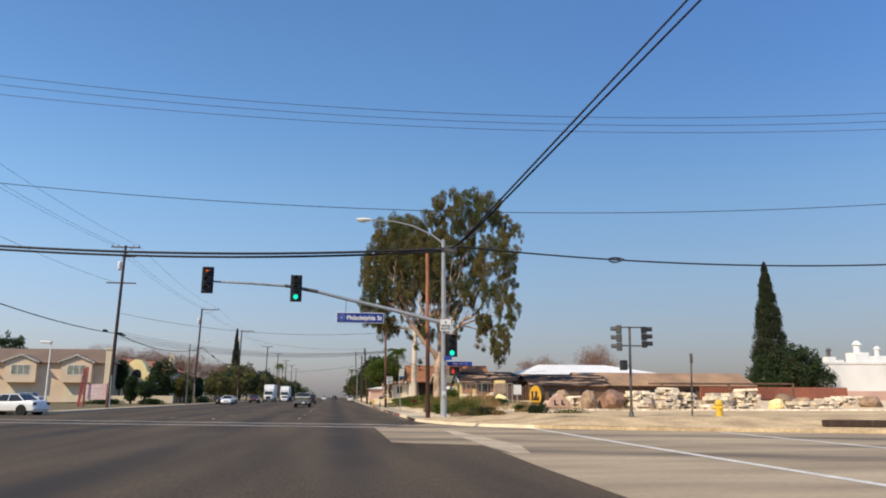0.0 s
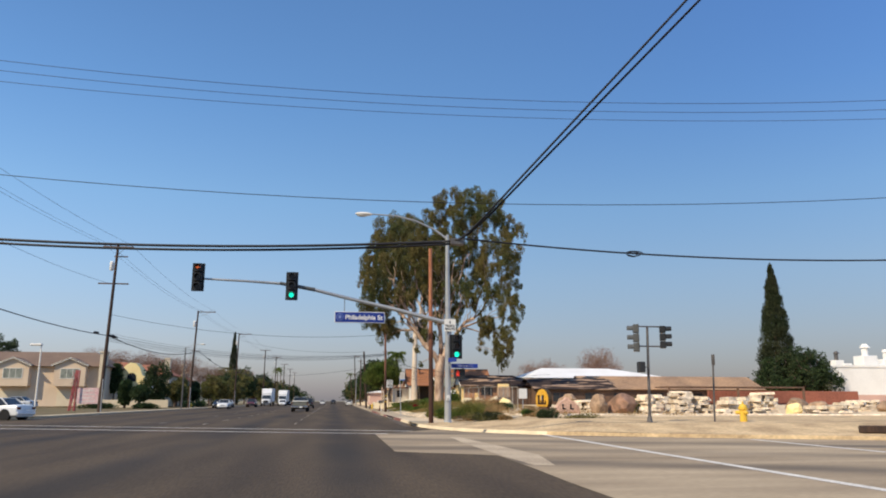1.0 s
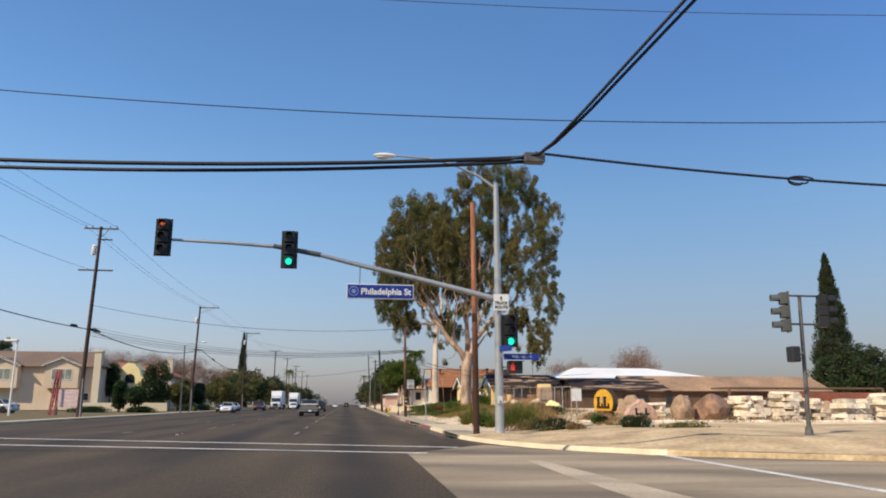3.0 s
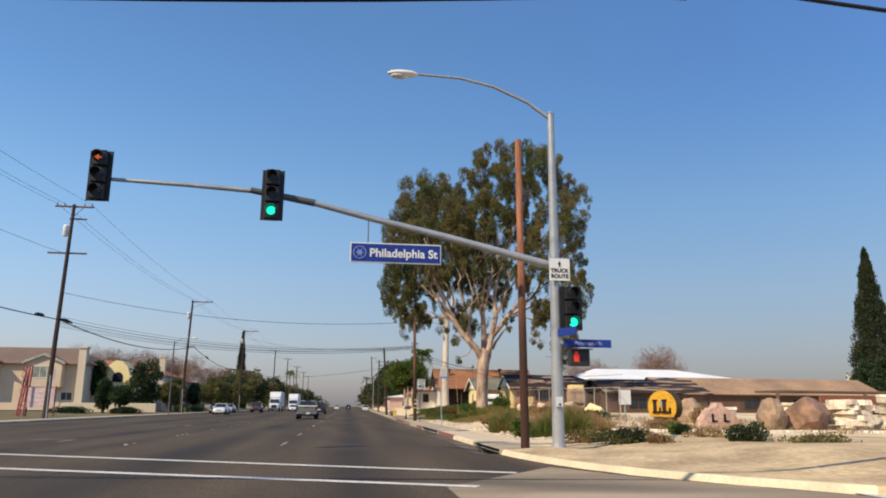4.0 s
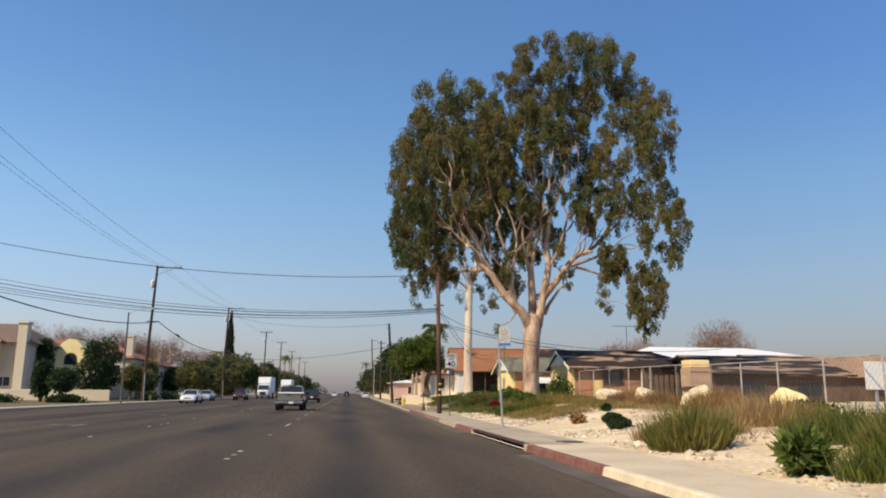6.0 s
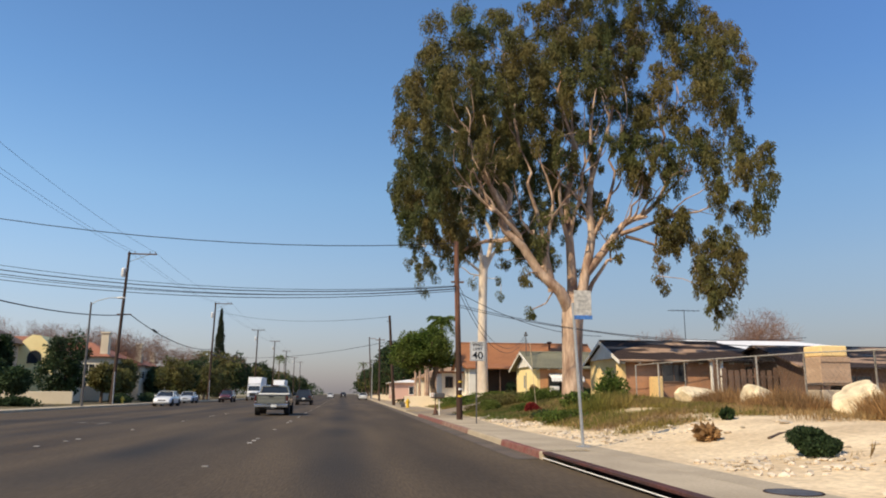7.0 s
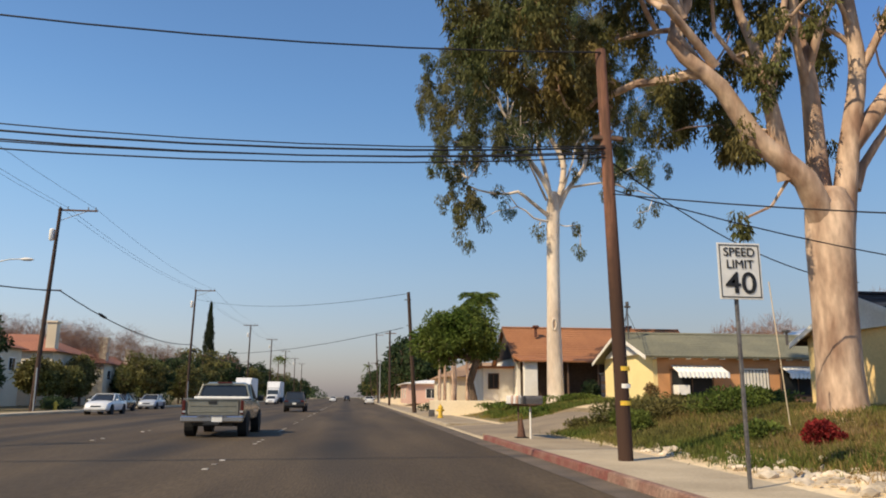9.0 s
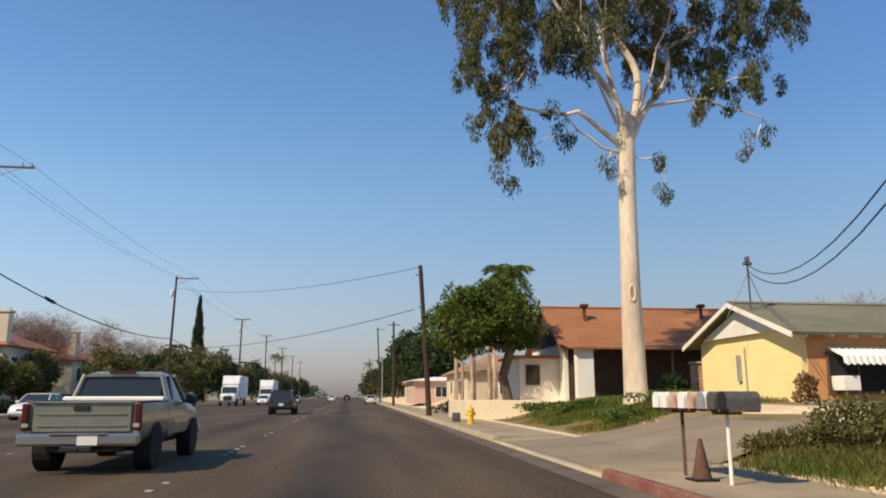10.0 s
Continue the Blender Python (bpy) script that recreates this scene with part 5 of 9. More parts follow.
# signal post on the side street's corner
px_, py_ = 13.1, 23.1
pz = 0.36
ps = thing("signal_post", "slim dark post with two vehicle signals and pedestrian signal", "traffic signal", (0, 0, 0))
part("pole", Geo().tube([(px_, py_, pz), (px_ + 0.1, py_, 4.35)], [0.065, 0.05], 12), STEEL_DARK, ps, smooth=True)
part("base", Geo().tube([(px_, py_, pz - 0.1), (px_, py_, pz + 0.3)], [0.15, 0.09], 12), STEEL_DARK, ps)
for zc in (4.38, 3.55):
    part("crossbar", Geo().tube([(12.5, py_, zc), (13.95, py_, zc)], 0.03, 8), STEEL_DARK, ps)
signal_head(ps, 12.62, 23.0, 3.30, 4.47, 0.50, "", 72, True, GREY_BACK)
signal_head(ps, 13.85, 23.0, 3.45, 4.42, 0.34, "", 250, False, BLACK)
part("pedestrian_signal", Geo().box((12.82, 23.05, 2.68), (0.26, 0.34, 0.44), 0.03), BLACK, ps, "black pedestrian signal box")
part("bracket", Geo().span((12.85, 23.08, 2.66), (13.15, 23.12, 2.70)), STEEL_DARK, ps)
g = Geo().tube([(15.85, 22.9, 0.3), (16.0, 22.95, 3.2)], 0.04, 8)
sp = thing("sign_post", "leaning steel sign post seen edge-on", "sign post", (0, 0, 0))
part("post", g, STEEL_DARK, sp)
part("panel", Geo().box((15.99, 22.93, 3.0), (0.02, 0.26, 0.45), 0.004), STEEL_DARK, sp)


def hydrant(at, seed=0):
    t = thing("fire_hydrant", "squat yellow cast-iron fire hydrant", "fire hydrant", at, "hydrants")
    part("barrel", Geo().tube([(0, 0, -0.05), (0, 0, 0.06), (0, 0, 0.07), (0, 0, 0.50), (0, 0, 0.52), (0, 0, 0.58)], [0.17, 0.17, 0.12, 0.115, 0.15, 0.15], 16), YELLOW, t, smooth=True)
    part("bonnet", Geo().ball((0, 0, 0.58), 0.14, (1, 1, 0.95), sub=2).tube([(0, 0, 0.68), (0, 0, 0.78)], 0.03, 5), YELLOW, t, smooth=True)
    for a in (0, 120, 240):
        v = Vector((math.sin(radians(a)), -math.cos(radians(a)), 0))
        part("outlet", Geo().tube([v * 0.08 + Vector((0, 0, 0.42)), v * 0.21 + Vector((0, 0, 0.42)), v * 0.25 + Vector((0, 0, 0.42))], [0.065, 0.065, 0.04], 10), YELLOW, t)
    return t


hydrant((17.1, 22.8, 0.30)).scale = (1.25, 1.25, 1.25)
hydrant((5.75, 100.4, 0.145))
hydrant((-23.2, 124.0, 0.12))

# ---------------------------------------------------------------- utility poles
def wood_pole(name, label, base, top, r0, r1, material, group="", banded=False):
    t = thing(name, label, "utility pole", base, group)
    d = Vector(top) - Vector(base)
    g = Geo().tube([(0, 0, -0.3), tuple(d * 0.3), tuple(d * 0.65), tuple(d)], [r0, lerp(r0, r1, 0.3), lerp(r0, r1, 0.65), r1], 14)
    part("pole", g, material, t, smooth=True)
    return t


p1 = wood_pole("utility_pole", "reddish bare timber pole cut off at the top", (5.10, 31.6, 0.14), (5.02, 31.7, 9.25), 0.126, 0.088, POLE_TWO)
rp = wood_pole("utility_pole", "brown timber pole with yellow bands carrying service cables", (5.63, 71.95, 0.14), (5.47, 72.0, 8.25), 0.142, 0.105, POLE_WARM)
for z in (1.0, 1.31, 1.63):
    part("band", Geo().tube([(-0.02 * z / 8, 0, z), (-0.02 * z / 8, 0, z + 0.08)], 0.146 - 0.004 * z, 14, caps=False), WHITE_PAINT if 1.2 < z < 1.5 else YELLOW, rp)
part("bracket", Geo().tube([(-0.3, 0, 5.95), (0.0, 0, 6.35)], 0.035, 6).box((-0.1, 0, 6.2), (0.6, 0.08, 0.08), 0.01), BROWN_WOOD, rp)
rp2 = wood_pole("utility_pole", "dark leaning timber pole beside the far pavement", (5.55, 114.2, 0.14), (4.95, 114.0, 9.1), 0.17, 0.12, POLE_BROWN)
part("bracket", Geo().tube([(-0.7, 0, 6.45), (-0.4, 0, 6.4)], 0.03, 6).box((-0.62, 0, 8.4), (0.5, 0.05, 0.06)), STEEL_DARK, rp2)
for y, h in ((163, 10.5), (215, 14.5), (268, 11)):
    q = wood_pole("utility_pole", "distant timber utility pole beside the road", (6.4 + (y - 163) * 0.012, y, 0.1), (6.3, y, h), 0.17, 0.12, POLE_BROWN, "far poles")
    part("crossarm", Geo().box((0, 0, h - 0.5), (1.6, 0.1, 0.12), 0.01), BROWN_WOOD, q)

LP = [(-22.1, 70.2, -21.75, 16.6), (-22.3, 117.0, -21.8, 15.5), (-21.5, 166.2, -21.2, 16.2), (-19.4, 212.0, -19.2, 15.6), (-19.6, 258.0, -19.5, 16.2), (-19.7, 305.0, -19.6, 16.0), (-19.8, 352.0, -19.8, 16.0), (-20, 400, -20, 16)]
for i, (bx_, by_, tx_, th) in enumerate(LP):
    q = wood_pole("power_pole", "tall timber power pole with crossarms on the far side" if i else "tall dark power pole with crossarms and transformer", (bx_, by_, 0.1), (tx_, by_, th), 0.19, 0.12, POLE_BROWN, "power poles")
    ox = tx_ - bx_
    c = ox if i in (0, 3, 4, 5, 6, 7) else ox + 1.25
    arm = part("crossarm", Geo().box((c, 0.12, th - 0.25), (2.9, 0.1, 0.13), 0.01), BROWN_WOOD, q)
    for k in (-1.3, -0.75, 0.75, 1.3):
        part("insulator", Geo().tube([(c + k, 0.12, th - 0.2), (c + k, 0.12, th + 0.06)], [0.05, 0.03], 8), STEEL_DARK, arm)
    part("brace", Geo().tube([(ox, 0.1, th - 1.1), (c + 0.7, 0.1, th - 0.3)], 0.025, 5), STEEL_DARK, q)
    part("transformer", Geo().tube([(ox - 0.42, 0, th - 2.7), (ox - 0.42, 0, th - 2.6), (ox - 0.42, 0, th - 1.85), (ox - 0.42, 0, th - 1.75)], [0.12, 0.2, 0.2, 0.1], 14), METAL_WHITE, q, smooth=True)
    if i == 0:
        arm = part("crossarm", Geo().box((-0.05 + ox * 0.7, 0.12, 12.6), (2.9, 0.1, 0.13), 0.01), BROWN_WOOD, q)
        part("crossarm", Geo().box((ox * 0.9 + 0.35, 0.3, 15.4), (1.3, 0.1, 0.12), 0.01), BROWN_WOOD, q)
    if i != 1:
        part("splice_case", Geo().tube([(0.2, -0.15, 7.45), (0.55, 0.4, 7.4), (0.75, 1.2, 7.3)], [0.06, 0.14, 0.08], 10), CABLE, q)
    else:
        part("standoff", Geo().box((0.5, 0.0, 8.98), (1.4, 0.09, 0.1), 0.01), BROWN_WOOD, q)
    part("ground_pipe", Geo().tube([(0.17, -0.14, 0.0), (0.14, -0.14, 3.2)], 0.05, 8), STEEL, q)


# ---------------------------------------------------------------- cables overhead
def cable(name, pts, r, material, label, group, n=5):
    cu = Geo().tube(pts, r, n)
    return lone(name, cu, material, label, "cable", group)


def hung(a, b, sag, n=14):
    a, b = Vector(a), Vector(b)
    return [a.lerp(b, k / n) - Vector((0, 0, sag * 4 * (k / n) * (1 - k / n))) for k in range(n + 1)]


def across(y0, slope, z0, k, c, xa, xb, n=24):
    return [(x, y0 + slope * x, z0 + k * x + c * x * x) for x in (xa + (xb - xa) * i / n for i in range(n + 1))]


for args, r, m, lab in (((22.36, -0.0705, 13.83, -0.0337, 0.0022, -24, 36), 0.013, WIRE, "thin power line high over the junction"),
                        ((23.78, -0.0807, 14.03, -0.0368, 0.0020, -24, 36), 0.013, WIRE, "thin power line high over the junction"),
                        ((25.38, -0.0648, 14.28, -0.0273, 0.0017, -24, 36), 0.013, WIRE, "thin power line high over the junction"),
                        ((23.84, -0.0651, 9.64, -0.0225, 0.0020, -24, 36), 0.016, CABLE, "dark twisted power cable over the junction"),
                        ((20.014, -0.06, 6.83, 0.0425, 0.00345, -30, 4.7), 0.05, CABLE, "thick black telephone cable over the junction"),
                        ((20.10, -0.08, 6.72, 0.0425, 0.00367, -30, 4.7), 0.046, CABLE, "thick black telephone cable over the junction"),
                        ((19.671, 0.01, 7.60, -0.107, 0.00343, 4.5, 34), 0.034, CABLE, "thick black telephone cable over the junction")):
    span = cable("overhead_cable", across(*args), r, m, lab, "cables over the junction")
RISE = Vector((0.545, -0.6265, 0.557))
for off in (0.0, 0.36):
    q = Vector((4.56 - off * 0.2, 19.45, 6.90))
    ends = [q + RISE * k + Vector((-off * k / 14, 0, off * 0.1 * k / 14)) for k in (1.3, 4.0, 14.0, 19.0)]
    cable("overhead_cable", smooth_path([(2.6 - off, 19.86, 6.94), (3.9, 19.76, 7.02), (4.55, 19.5, 7.10)] + ends, 0.5), 0.04, CABLE, "thick black cable slanting up from the junction", "cables over the junction")
lone("cable_clamp", Geo().box((4.45, 19.68, 7.03), (0.5, 0.26, 0.24), 0.02), STEEL_DARK, "steel clamp joining the black cables", "cable clamp")
wk = Geo()
wk.tube([(11.39 + math.cos(a) * 0.36 * (1 - 0.02 * k), 19.80 + 0.01 * k, 6.84 + math.sin(a) * 0.09) for k, a in enumerate(2 * math.pi * q / 12 for q in range(25))], 0.022, 5)
part("coil", wk, CABLE, span, "coiled slack of black cable")
for i in range(len(LP) - 1):
    (ax, ay, atx, ah), (bx_, by_, btx, bh) = LP[i], LP[i + 1]
    for k in (-1.3, -0.75, 1.3):
        ca = atx + k if i in (0, 3, 4, 5, 6) else atx + 1.25 + k
        cb = btx + k if i + 1 in (0, 3, 4, 5, 6, 7) else btx + 1.25 + k
        cable("power_line", hung((ca, ay + 0.12, ah + 0.05), (cb, by_ + 0.12, bh + 0.05), 0.7), 0.012, WIRE, "thin power line between the far poles", "power lines", 4)
    za, zb = ((7.5, 9.05), (9.05, 8.4), (8.4, 8.2))[i] if i < 3 else (8.2, 8.2)
    cable("telephone_cable", hung((ax + (1.1 if i == 1 else 0.2), ay, za), (bx_ + (1.1 if i == 0 else 0.2), by_, zb), 1.1), 0.045, CABLE, "black telephone cable between the far poles", "telephone cables")
for k in (-1.3, -0.75, 1.3):
    cable("power_line", hung((-21.75 + k, 70.3, 16.65), (-23.5 + k, 20, 16.4), 0.7), 0.012, WIRE, "thin power line between the far poles", "power lines", 4)
cable("telephone_cable", hung((-21.9, 70.2, 7.5), (-24, 20, 9.6), 1.0), 0.04, CABLE, "black telephone cable between the far poles", "telephone cables")
cable("telephone_cable", hung((-21.9, 70.2, 12.6), (-24, 20, 13.5), 1.0), 0.014, WIRE, "thin cable between the far poles", "telephone cables")
cable("service_cable", hung((-21.9, 70.2, 9.6), (5.44, 71.9, 8.15), 1.0), 0.018, CABLE, "dark service cable across the road", "cables across the road")
for za, zb, r in ((7.5, 6.12, 0.02), (7.3, 6.0, 0.016), (7.75, 6.16, 0.012), (7.0, 5.92, 0.015), (7.15, 6.04, 0.012)):
    cable("service_cable", hung((-21.9, 70.2, za), (5.46, 71.9, zb), 1.05), r, CABLE, "dark service cable across the road", "cables across the road")
cable("service_cable", hung((-21.0, 166.2, 14.8), (4.97, 114.0, 9.0), 1.0), 0.018, CABLE, "dark service cable across the road", "cables across the road")
cable("service_cable", hung((-21.3, 166.2, 7.4), (4.6, 114.0, 6.4), 0.9), 0.022, CABLE, "dark service cable across the road", "cables across the road")
for z, b, s in ((6.4, (13.8, 92.6, 5.6), 1.9), (5.9, (13.9, 76.3, 4.3), 0.5), (5.3, (24, 74, 4.2), 0.7), (6.1, (13.8, 92.6, 5.4), 1.95), (5.2, (16.5, 61.5, 2.8), 0.4)):
    cable("service_cable", hung((5.5, 71.95, z), b, s), 0.014, CABLE, "house service cable from the timber pole", "house service cables")

# ---------------------------------------------------------------- roadside signs
t = thing("speed_sign", "white speed limit sign on a slim steel post", "road sign", (0, 0, 0))
part("post", Geo().span((5.60, 67.66, 0.12), (5.65, 67.70, 3.25), 0.008), STEEL_DARK, t)
pl = part("panel", Geo().span((5.37, 67.62, 2.555), (5.98, 67.635, 3.315), 0.004), SIGN_WHITE, t)
g = Geo()
for a, b in (((5.395, 2.58), (5.955, 2.592)), ((5.395, 3.278), (5.955, 3.29)), ((5.395, 2.592), (5.405, 3.278)), ((5.945, 2.592), (5.955, 3.278))):
    g.span((a[0], 67.614, a[1]), (b[0], 67.619, b[1]))
part("border", g, SIGN_BLACK, pl)
lettering("SPEED", 0.165, Matrix.Translation((5.675, 67.612, 3.185)) @ FACING, SIGN_BLACK, pl, bold=0.0)
lettering("LIMIT", 0.165, Matrix.Translation((5.675, 67.612, 3.02)) @ FACING, SIGN_BLACK, pl, bold=0.0)
lettering("40", 0.40, Matrix.Translation((5.675, 67.612, 2.76)) @ FACING @ Matrix.Diagonal((1.1, 1, 1, 1)), SIGN_BLACK, pl, bold=0.004)

t = thing("bus_stop_sign", "pale bus stop sign with blue foot on a leaning post", "bus stop sign", (0, 0, 0))
part("post", Geo().tube([(5.66, 54.7, 0.12), (5.52, 54.7, 3.3)], 0.035, 8), STEEL, t)
part("foot", Geo().box((5.66, 54.7, 0.16), (0.26, 0.2, 0.03), 0.005), STEEL, t)
pl = part("panel", Geo().box((5.74, 54.66, 3.28), (0.40, 0.02, 0.60), 0.006), mat("faded_sign", (0.55, 0.52, 0.46), (0.46, 0.44, 0.38), rough=0.5, bump=0), t)
part("stripe", Geo().box((5.74, 54.645, 2.97), (0.42, 0.02, 0.09), 0.004), mat("sign_light_blue", (0.08, 0.22, 0.55), bump=0), t)
g = Geo()
for k in range(4):
    g.box((5.74, 54.648, 3.15 + 0.1 * k), (0.26 - 0.05 * (k % 2), 0.004, 0.03))
part("print_bar", g, mat("faded_print", (0.47, 0.45, 0.40), bump=0), pl)

storm_drain(31.6, 36)
storm_drain(46.2, 53.5, LIP_RED)
sc = thing("cable_splice", "black splice case on the telephone cable", "cable", (-21.1, 127.0, 8.22), "cable splices")
part("case", Geo().tube([(0, -1.1, 0.12), (0, -0.6, 0.02), (0, 0.5, -0.08), (0, 1.1, -0.1)], [0.05, 0.13, 0.13, 0.05], 10), CABLE, sc, smooth=True)
sc = thing("cable_splice", "black splice case on the telephone cable", "cable", (-22.1, 67.0, 7.5), "cable splices")
part("case", Geo().tube([(0, -0.7, -0.02), (0, -0.3, 0.0), (0, 0.5, 0.03), (0, 0.9, 0.05)], [0.05, 0.13, 0.13, 0.05], 10), CABLE, sc, smooth=True)


# ---------------------------------------------------------------- houses
def window(t, c, w, h, facing, frame_mat=WHITE_PAINT, bars=1, pane=GLASS):
    """A framed pane set 3 cm proud of the wall; facing is the way it looks: s, w or e."""
    wi = new("window")
    wi.parent = t
    turn = Matrix.Translation(c) @ Matrix.Rotation(radians({"s": 0, "w": -90, "e": 90, "n": 180}[facing]), 4, "Z")
    g = Geo()
    f = 0.07
    for x0, x1, z0, z1 in ((-w / 2 - f, w / 2 + f, h / 2, h / 2 + f), (-w / 2 - f, w / 2 + f, -h / 2 - f, -h / 2), (-w / 2 - f, -w / 2, -h / 2, h / 2), (w / 2, w / 2 + f, -h / 2, h / 2)):
        g.add([turn @ Vector(p) for p in ((x0, -0.05, z0), (x1, -0.05, z0), (x1, -0.05, z1), (x0, -0.05, z1), (x0, 0.02, z0), (x1, 0.02, z0), (x1, 0.02, z1), (x0, 0.02, z1))], [(0, 1, 2, 3), (4, 7, 6, 5), (0, 4, 5, 1), (2, 6, 7, 3), (1, 5, 6, 2), (0, 3, 7, 4)])
    for k in range(1, bars + 1):
        x = -w / 2 + w * k / (bars + 1)
        g.add([turn @ Vector(p) for p in ((x - 0.025, -0.04, -h / 2), (x + 0.025, -0.04, -h / 2), (x + 0.025, -0.04, h / 2), (x - 0.025, -0.04, h / 2))], [(0, 1, 2, 3)])
    part("frame", g, frame_mat, wi)
    g = Geo().add([turn @ Vector(p) for p in ((-w / 2, -0.02, -h / 2), (w / 2, -0.02, -h / 2), (w / 2, -0.02, h / 2), (-w / 2, -0.02, h / 2))], [(0, 1, 2, 3)])
    part("pane", g, pane, wi)
    return wi


def roof_courses(t, a, b, c, d, material, step=0.30, name="roof"):
    """A pitched roof face, eave a-b and ridge d-c, laid in overlapping shingle courses."""
    a, b, c, d = (Vector(p) for p in (a, b, c, d))
    n = max(3, int((d - a).length / step))
    up = (b - a).cross(d - a).normalized()
    if up.z < 0:
        up = -up
    g = Geo()
    prof = []
    for k in range(n):
        prof += [(k / n, 0.014), ((k + 1) / n, 0.004)]
    g.add([p for f, h in prof for p in (a.lerp(d, f) + up * h, b.lerp(c, f) + up * h)], [(2 * k, 2 * k + 1, 2 * k + 3, 2 * k + 2) for k in range(len(prof) - 1)])
    o = len(g.v)
    g.v += [tuple(p - up * 0.08) for p in (a, b, c, d)]
    g.f += [[o + 3, o + 2, o + 1, o], [o, o + 1, 1, 0], [o + 1, o + 2, o - 1, 1], [o + 2, o + 3, o - 2, o - 1], [o + 3, o, 0, o - 2]]
    return part(name, g, material, t)


def gable_house(label, x0, x1, y0, y1, zb, eave, ridge, wall_w, wall_s, roof, over=0.45, name="house", over_w=0.28, trim=None, hip=0.0):
    """Ridge along x; the gable end looks west over the road; hip cuts the east end of the ridge back."""
    trim = trim or WHITE_PAINT
    t = thing(name, label, "house", ((x0 + x1) / 2, (y0 + y1) / 2, zb))
    b = Matrix.Translation(-t.matrix_world.translation)
    ym = (y0 + y1) / 2
    th = 0.2
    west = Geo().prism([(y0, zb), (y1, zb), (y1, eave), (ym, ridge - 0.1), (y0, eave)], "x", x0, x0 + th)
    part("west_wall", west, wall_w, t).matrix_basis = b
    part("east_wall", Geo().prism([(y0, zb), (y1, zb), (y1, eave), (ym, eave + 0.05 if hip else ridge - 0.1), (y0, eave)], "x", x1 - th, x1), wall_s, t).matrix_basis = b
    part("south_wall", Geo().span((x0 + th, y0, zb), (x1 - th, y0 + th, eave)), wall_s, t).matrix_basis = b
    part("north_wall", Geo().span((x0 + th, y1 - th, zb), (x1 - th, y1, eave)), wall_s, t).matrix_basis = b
    k = (ridge - eave) / (ym - y0)
    ez = eave - k * over
    for ye in (y0 - over, y1 + over):
        r = roof_courses(t, (x0 - over_w, ye, ez + 0.06), (x1 + over, ye, ez + 0.06), (x1 + over - hip, ym, ridge + 0.06), (x0 - over_w, ym, ridge + 0.06), roof)
        r.matrix_basis = b
    if hip:
        xe, xr = x1 + over, x1 + over - hip
        roof_courses(t, (xe, y0 - over, ez + 0.06), (xe, y1 + over, ez + 0.06), (xr, ym + 0.02, ridge + 0.06), (xr, ym - 0.02, ridge + 0.06), roof).matrix_basis = b
    part("ridge_cap", Geo().prism([(ym - 0.14, ridge + 0.05), (ym, ridge + 0.13), (ym + 0.14, ridge + 0.05)], "x", x0 - over_w, x1 + over - hip), roof, t).matrix_basis = b
    for s in (-1, 1):
        g = Geo()
        ye = ym + s * (ym - y0 + over)
        q = [(ye, ez - 0.10), (ye, ez + 0.06), (ym, ridge + 0.06), (ym, ridge - 0.10)]
        g.prism(q, "x", x0 - over_w - 0.04, x0 - over_w)
        part("bargeboard", g, trim, t).matrix_basis = b
    n = int((x1 - x0) / 0.8)
    for i in range(n + 1):
        x = x0 + (x1 - x0) * i / n
        part("rafter_end", Geo().span((x - 0.03, y0 - over + 0.06, ez - 0.07), (x + 0.03, y0, ez + 0.0)), trim, t).matrix_basis = b
    return t, b


def keep(t, b, ob):
    ob.matrix_basis = b @ ob.matrix_basis
    return ob


def scalloped_awning(t, b, x0, count):
    """Ribbed sheet-metal hood over a window: half-round ribs down the slope and a scalloped drop edge."""
    w = 0.2
    awning = part("awning", Geo().span((x0, 90.44, 2.66), (x0 + w * count, 90.495, 2.72)), METAL_WHITE, t, "white scalloped metal awning")
    awning.matrix_basis = b
    for k in range(count):
        g, n = Geo(), 6
        for off in (0.0, -0.012):
            rows = []
            for j in range(n + 1):
                h = math.sin(math.pi * j / n)
                x = x0 + w * (k + j / n)
                rows.append([(x, 90.48 + off, 2.69 + 0.045 * h), (x, 89.78 - 0.02 * h - off, 2.40 + 0.045 * h + off), (x, 89.75 - 0.045 * h - off, 2.22 - 0.07 * h)])
            flat = [p for r in rows for p in r]
            faces = [(3 * j + m, 3 * j + m + 1, 3 * j + m + 4, 3 * j + m + 3) for j in range(n) for m in range(2)]
            g.add(flat, faces if off == 0.0 else [f[::-1] for f in faces])
        part("slat", g, METAL_WHITE, awning)


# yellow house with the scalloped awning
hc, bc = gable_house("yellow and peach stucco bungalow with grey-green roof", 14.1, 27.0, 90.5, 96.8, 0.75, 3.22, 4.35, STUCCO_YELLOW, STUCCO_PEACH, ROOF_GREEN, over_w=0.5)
part("gable_board", Geo().prism([(91.0, 3.28), (96.3, 3.28), (93.65, 4.18)], "x", 13.93, 14.095), WHITE_PAINT, hc, "white boarded gable").matrix_basis = bc
keep(hc, bc, window(hc, (15.9, 90.5, 1.95), 1.9, 1.1, "s", BROWN_WOOD))
keep(hc, bc, window(hc, (21.0, 90.5, 2.0), 1.6, 1.1, "s", BROWN_WOOD))
scalloped_awning(hc, bc, 14.95, 12)
keep(hc, bc, window(hc, (18.9, 90.5, 1.95), 1.2, 1.2, "s", WHITE_PAINT))
for k in range(7):
    part("curtain", Geo().span((18.36 + 0.16 * k, 90.462, 1.38), (18.48 + 0.16 * k, 90.474, 2.52)), WHITE_PAINT, hc).matrix_basis = bc
scalloped_awning(hc, bc, 20.2, 9)
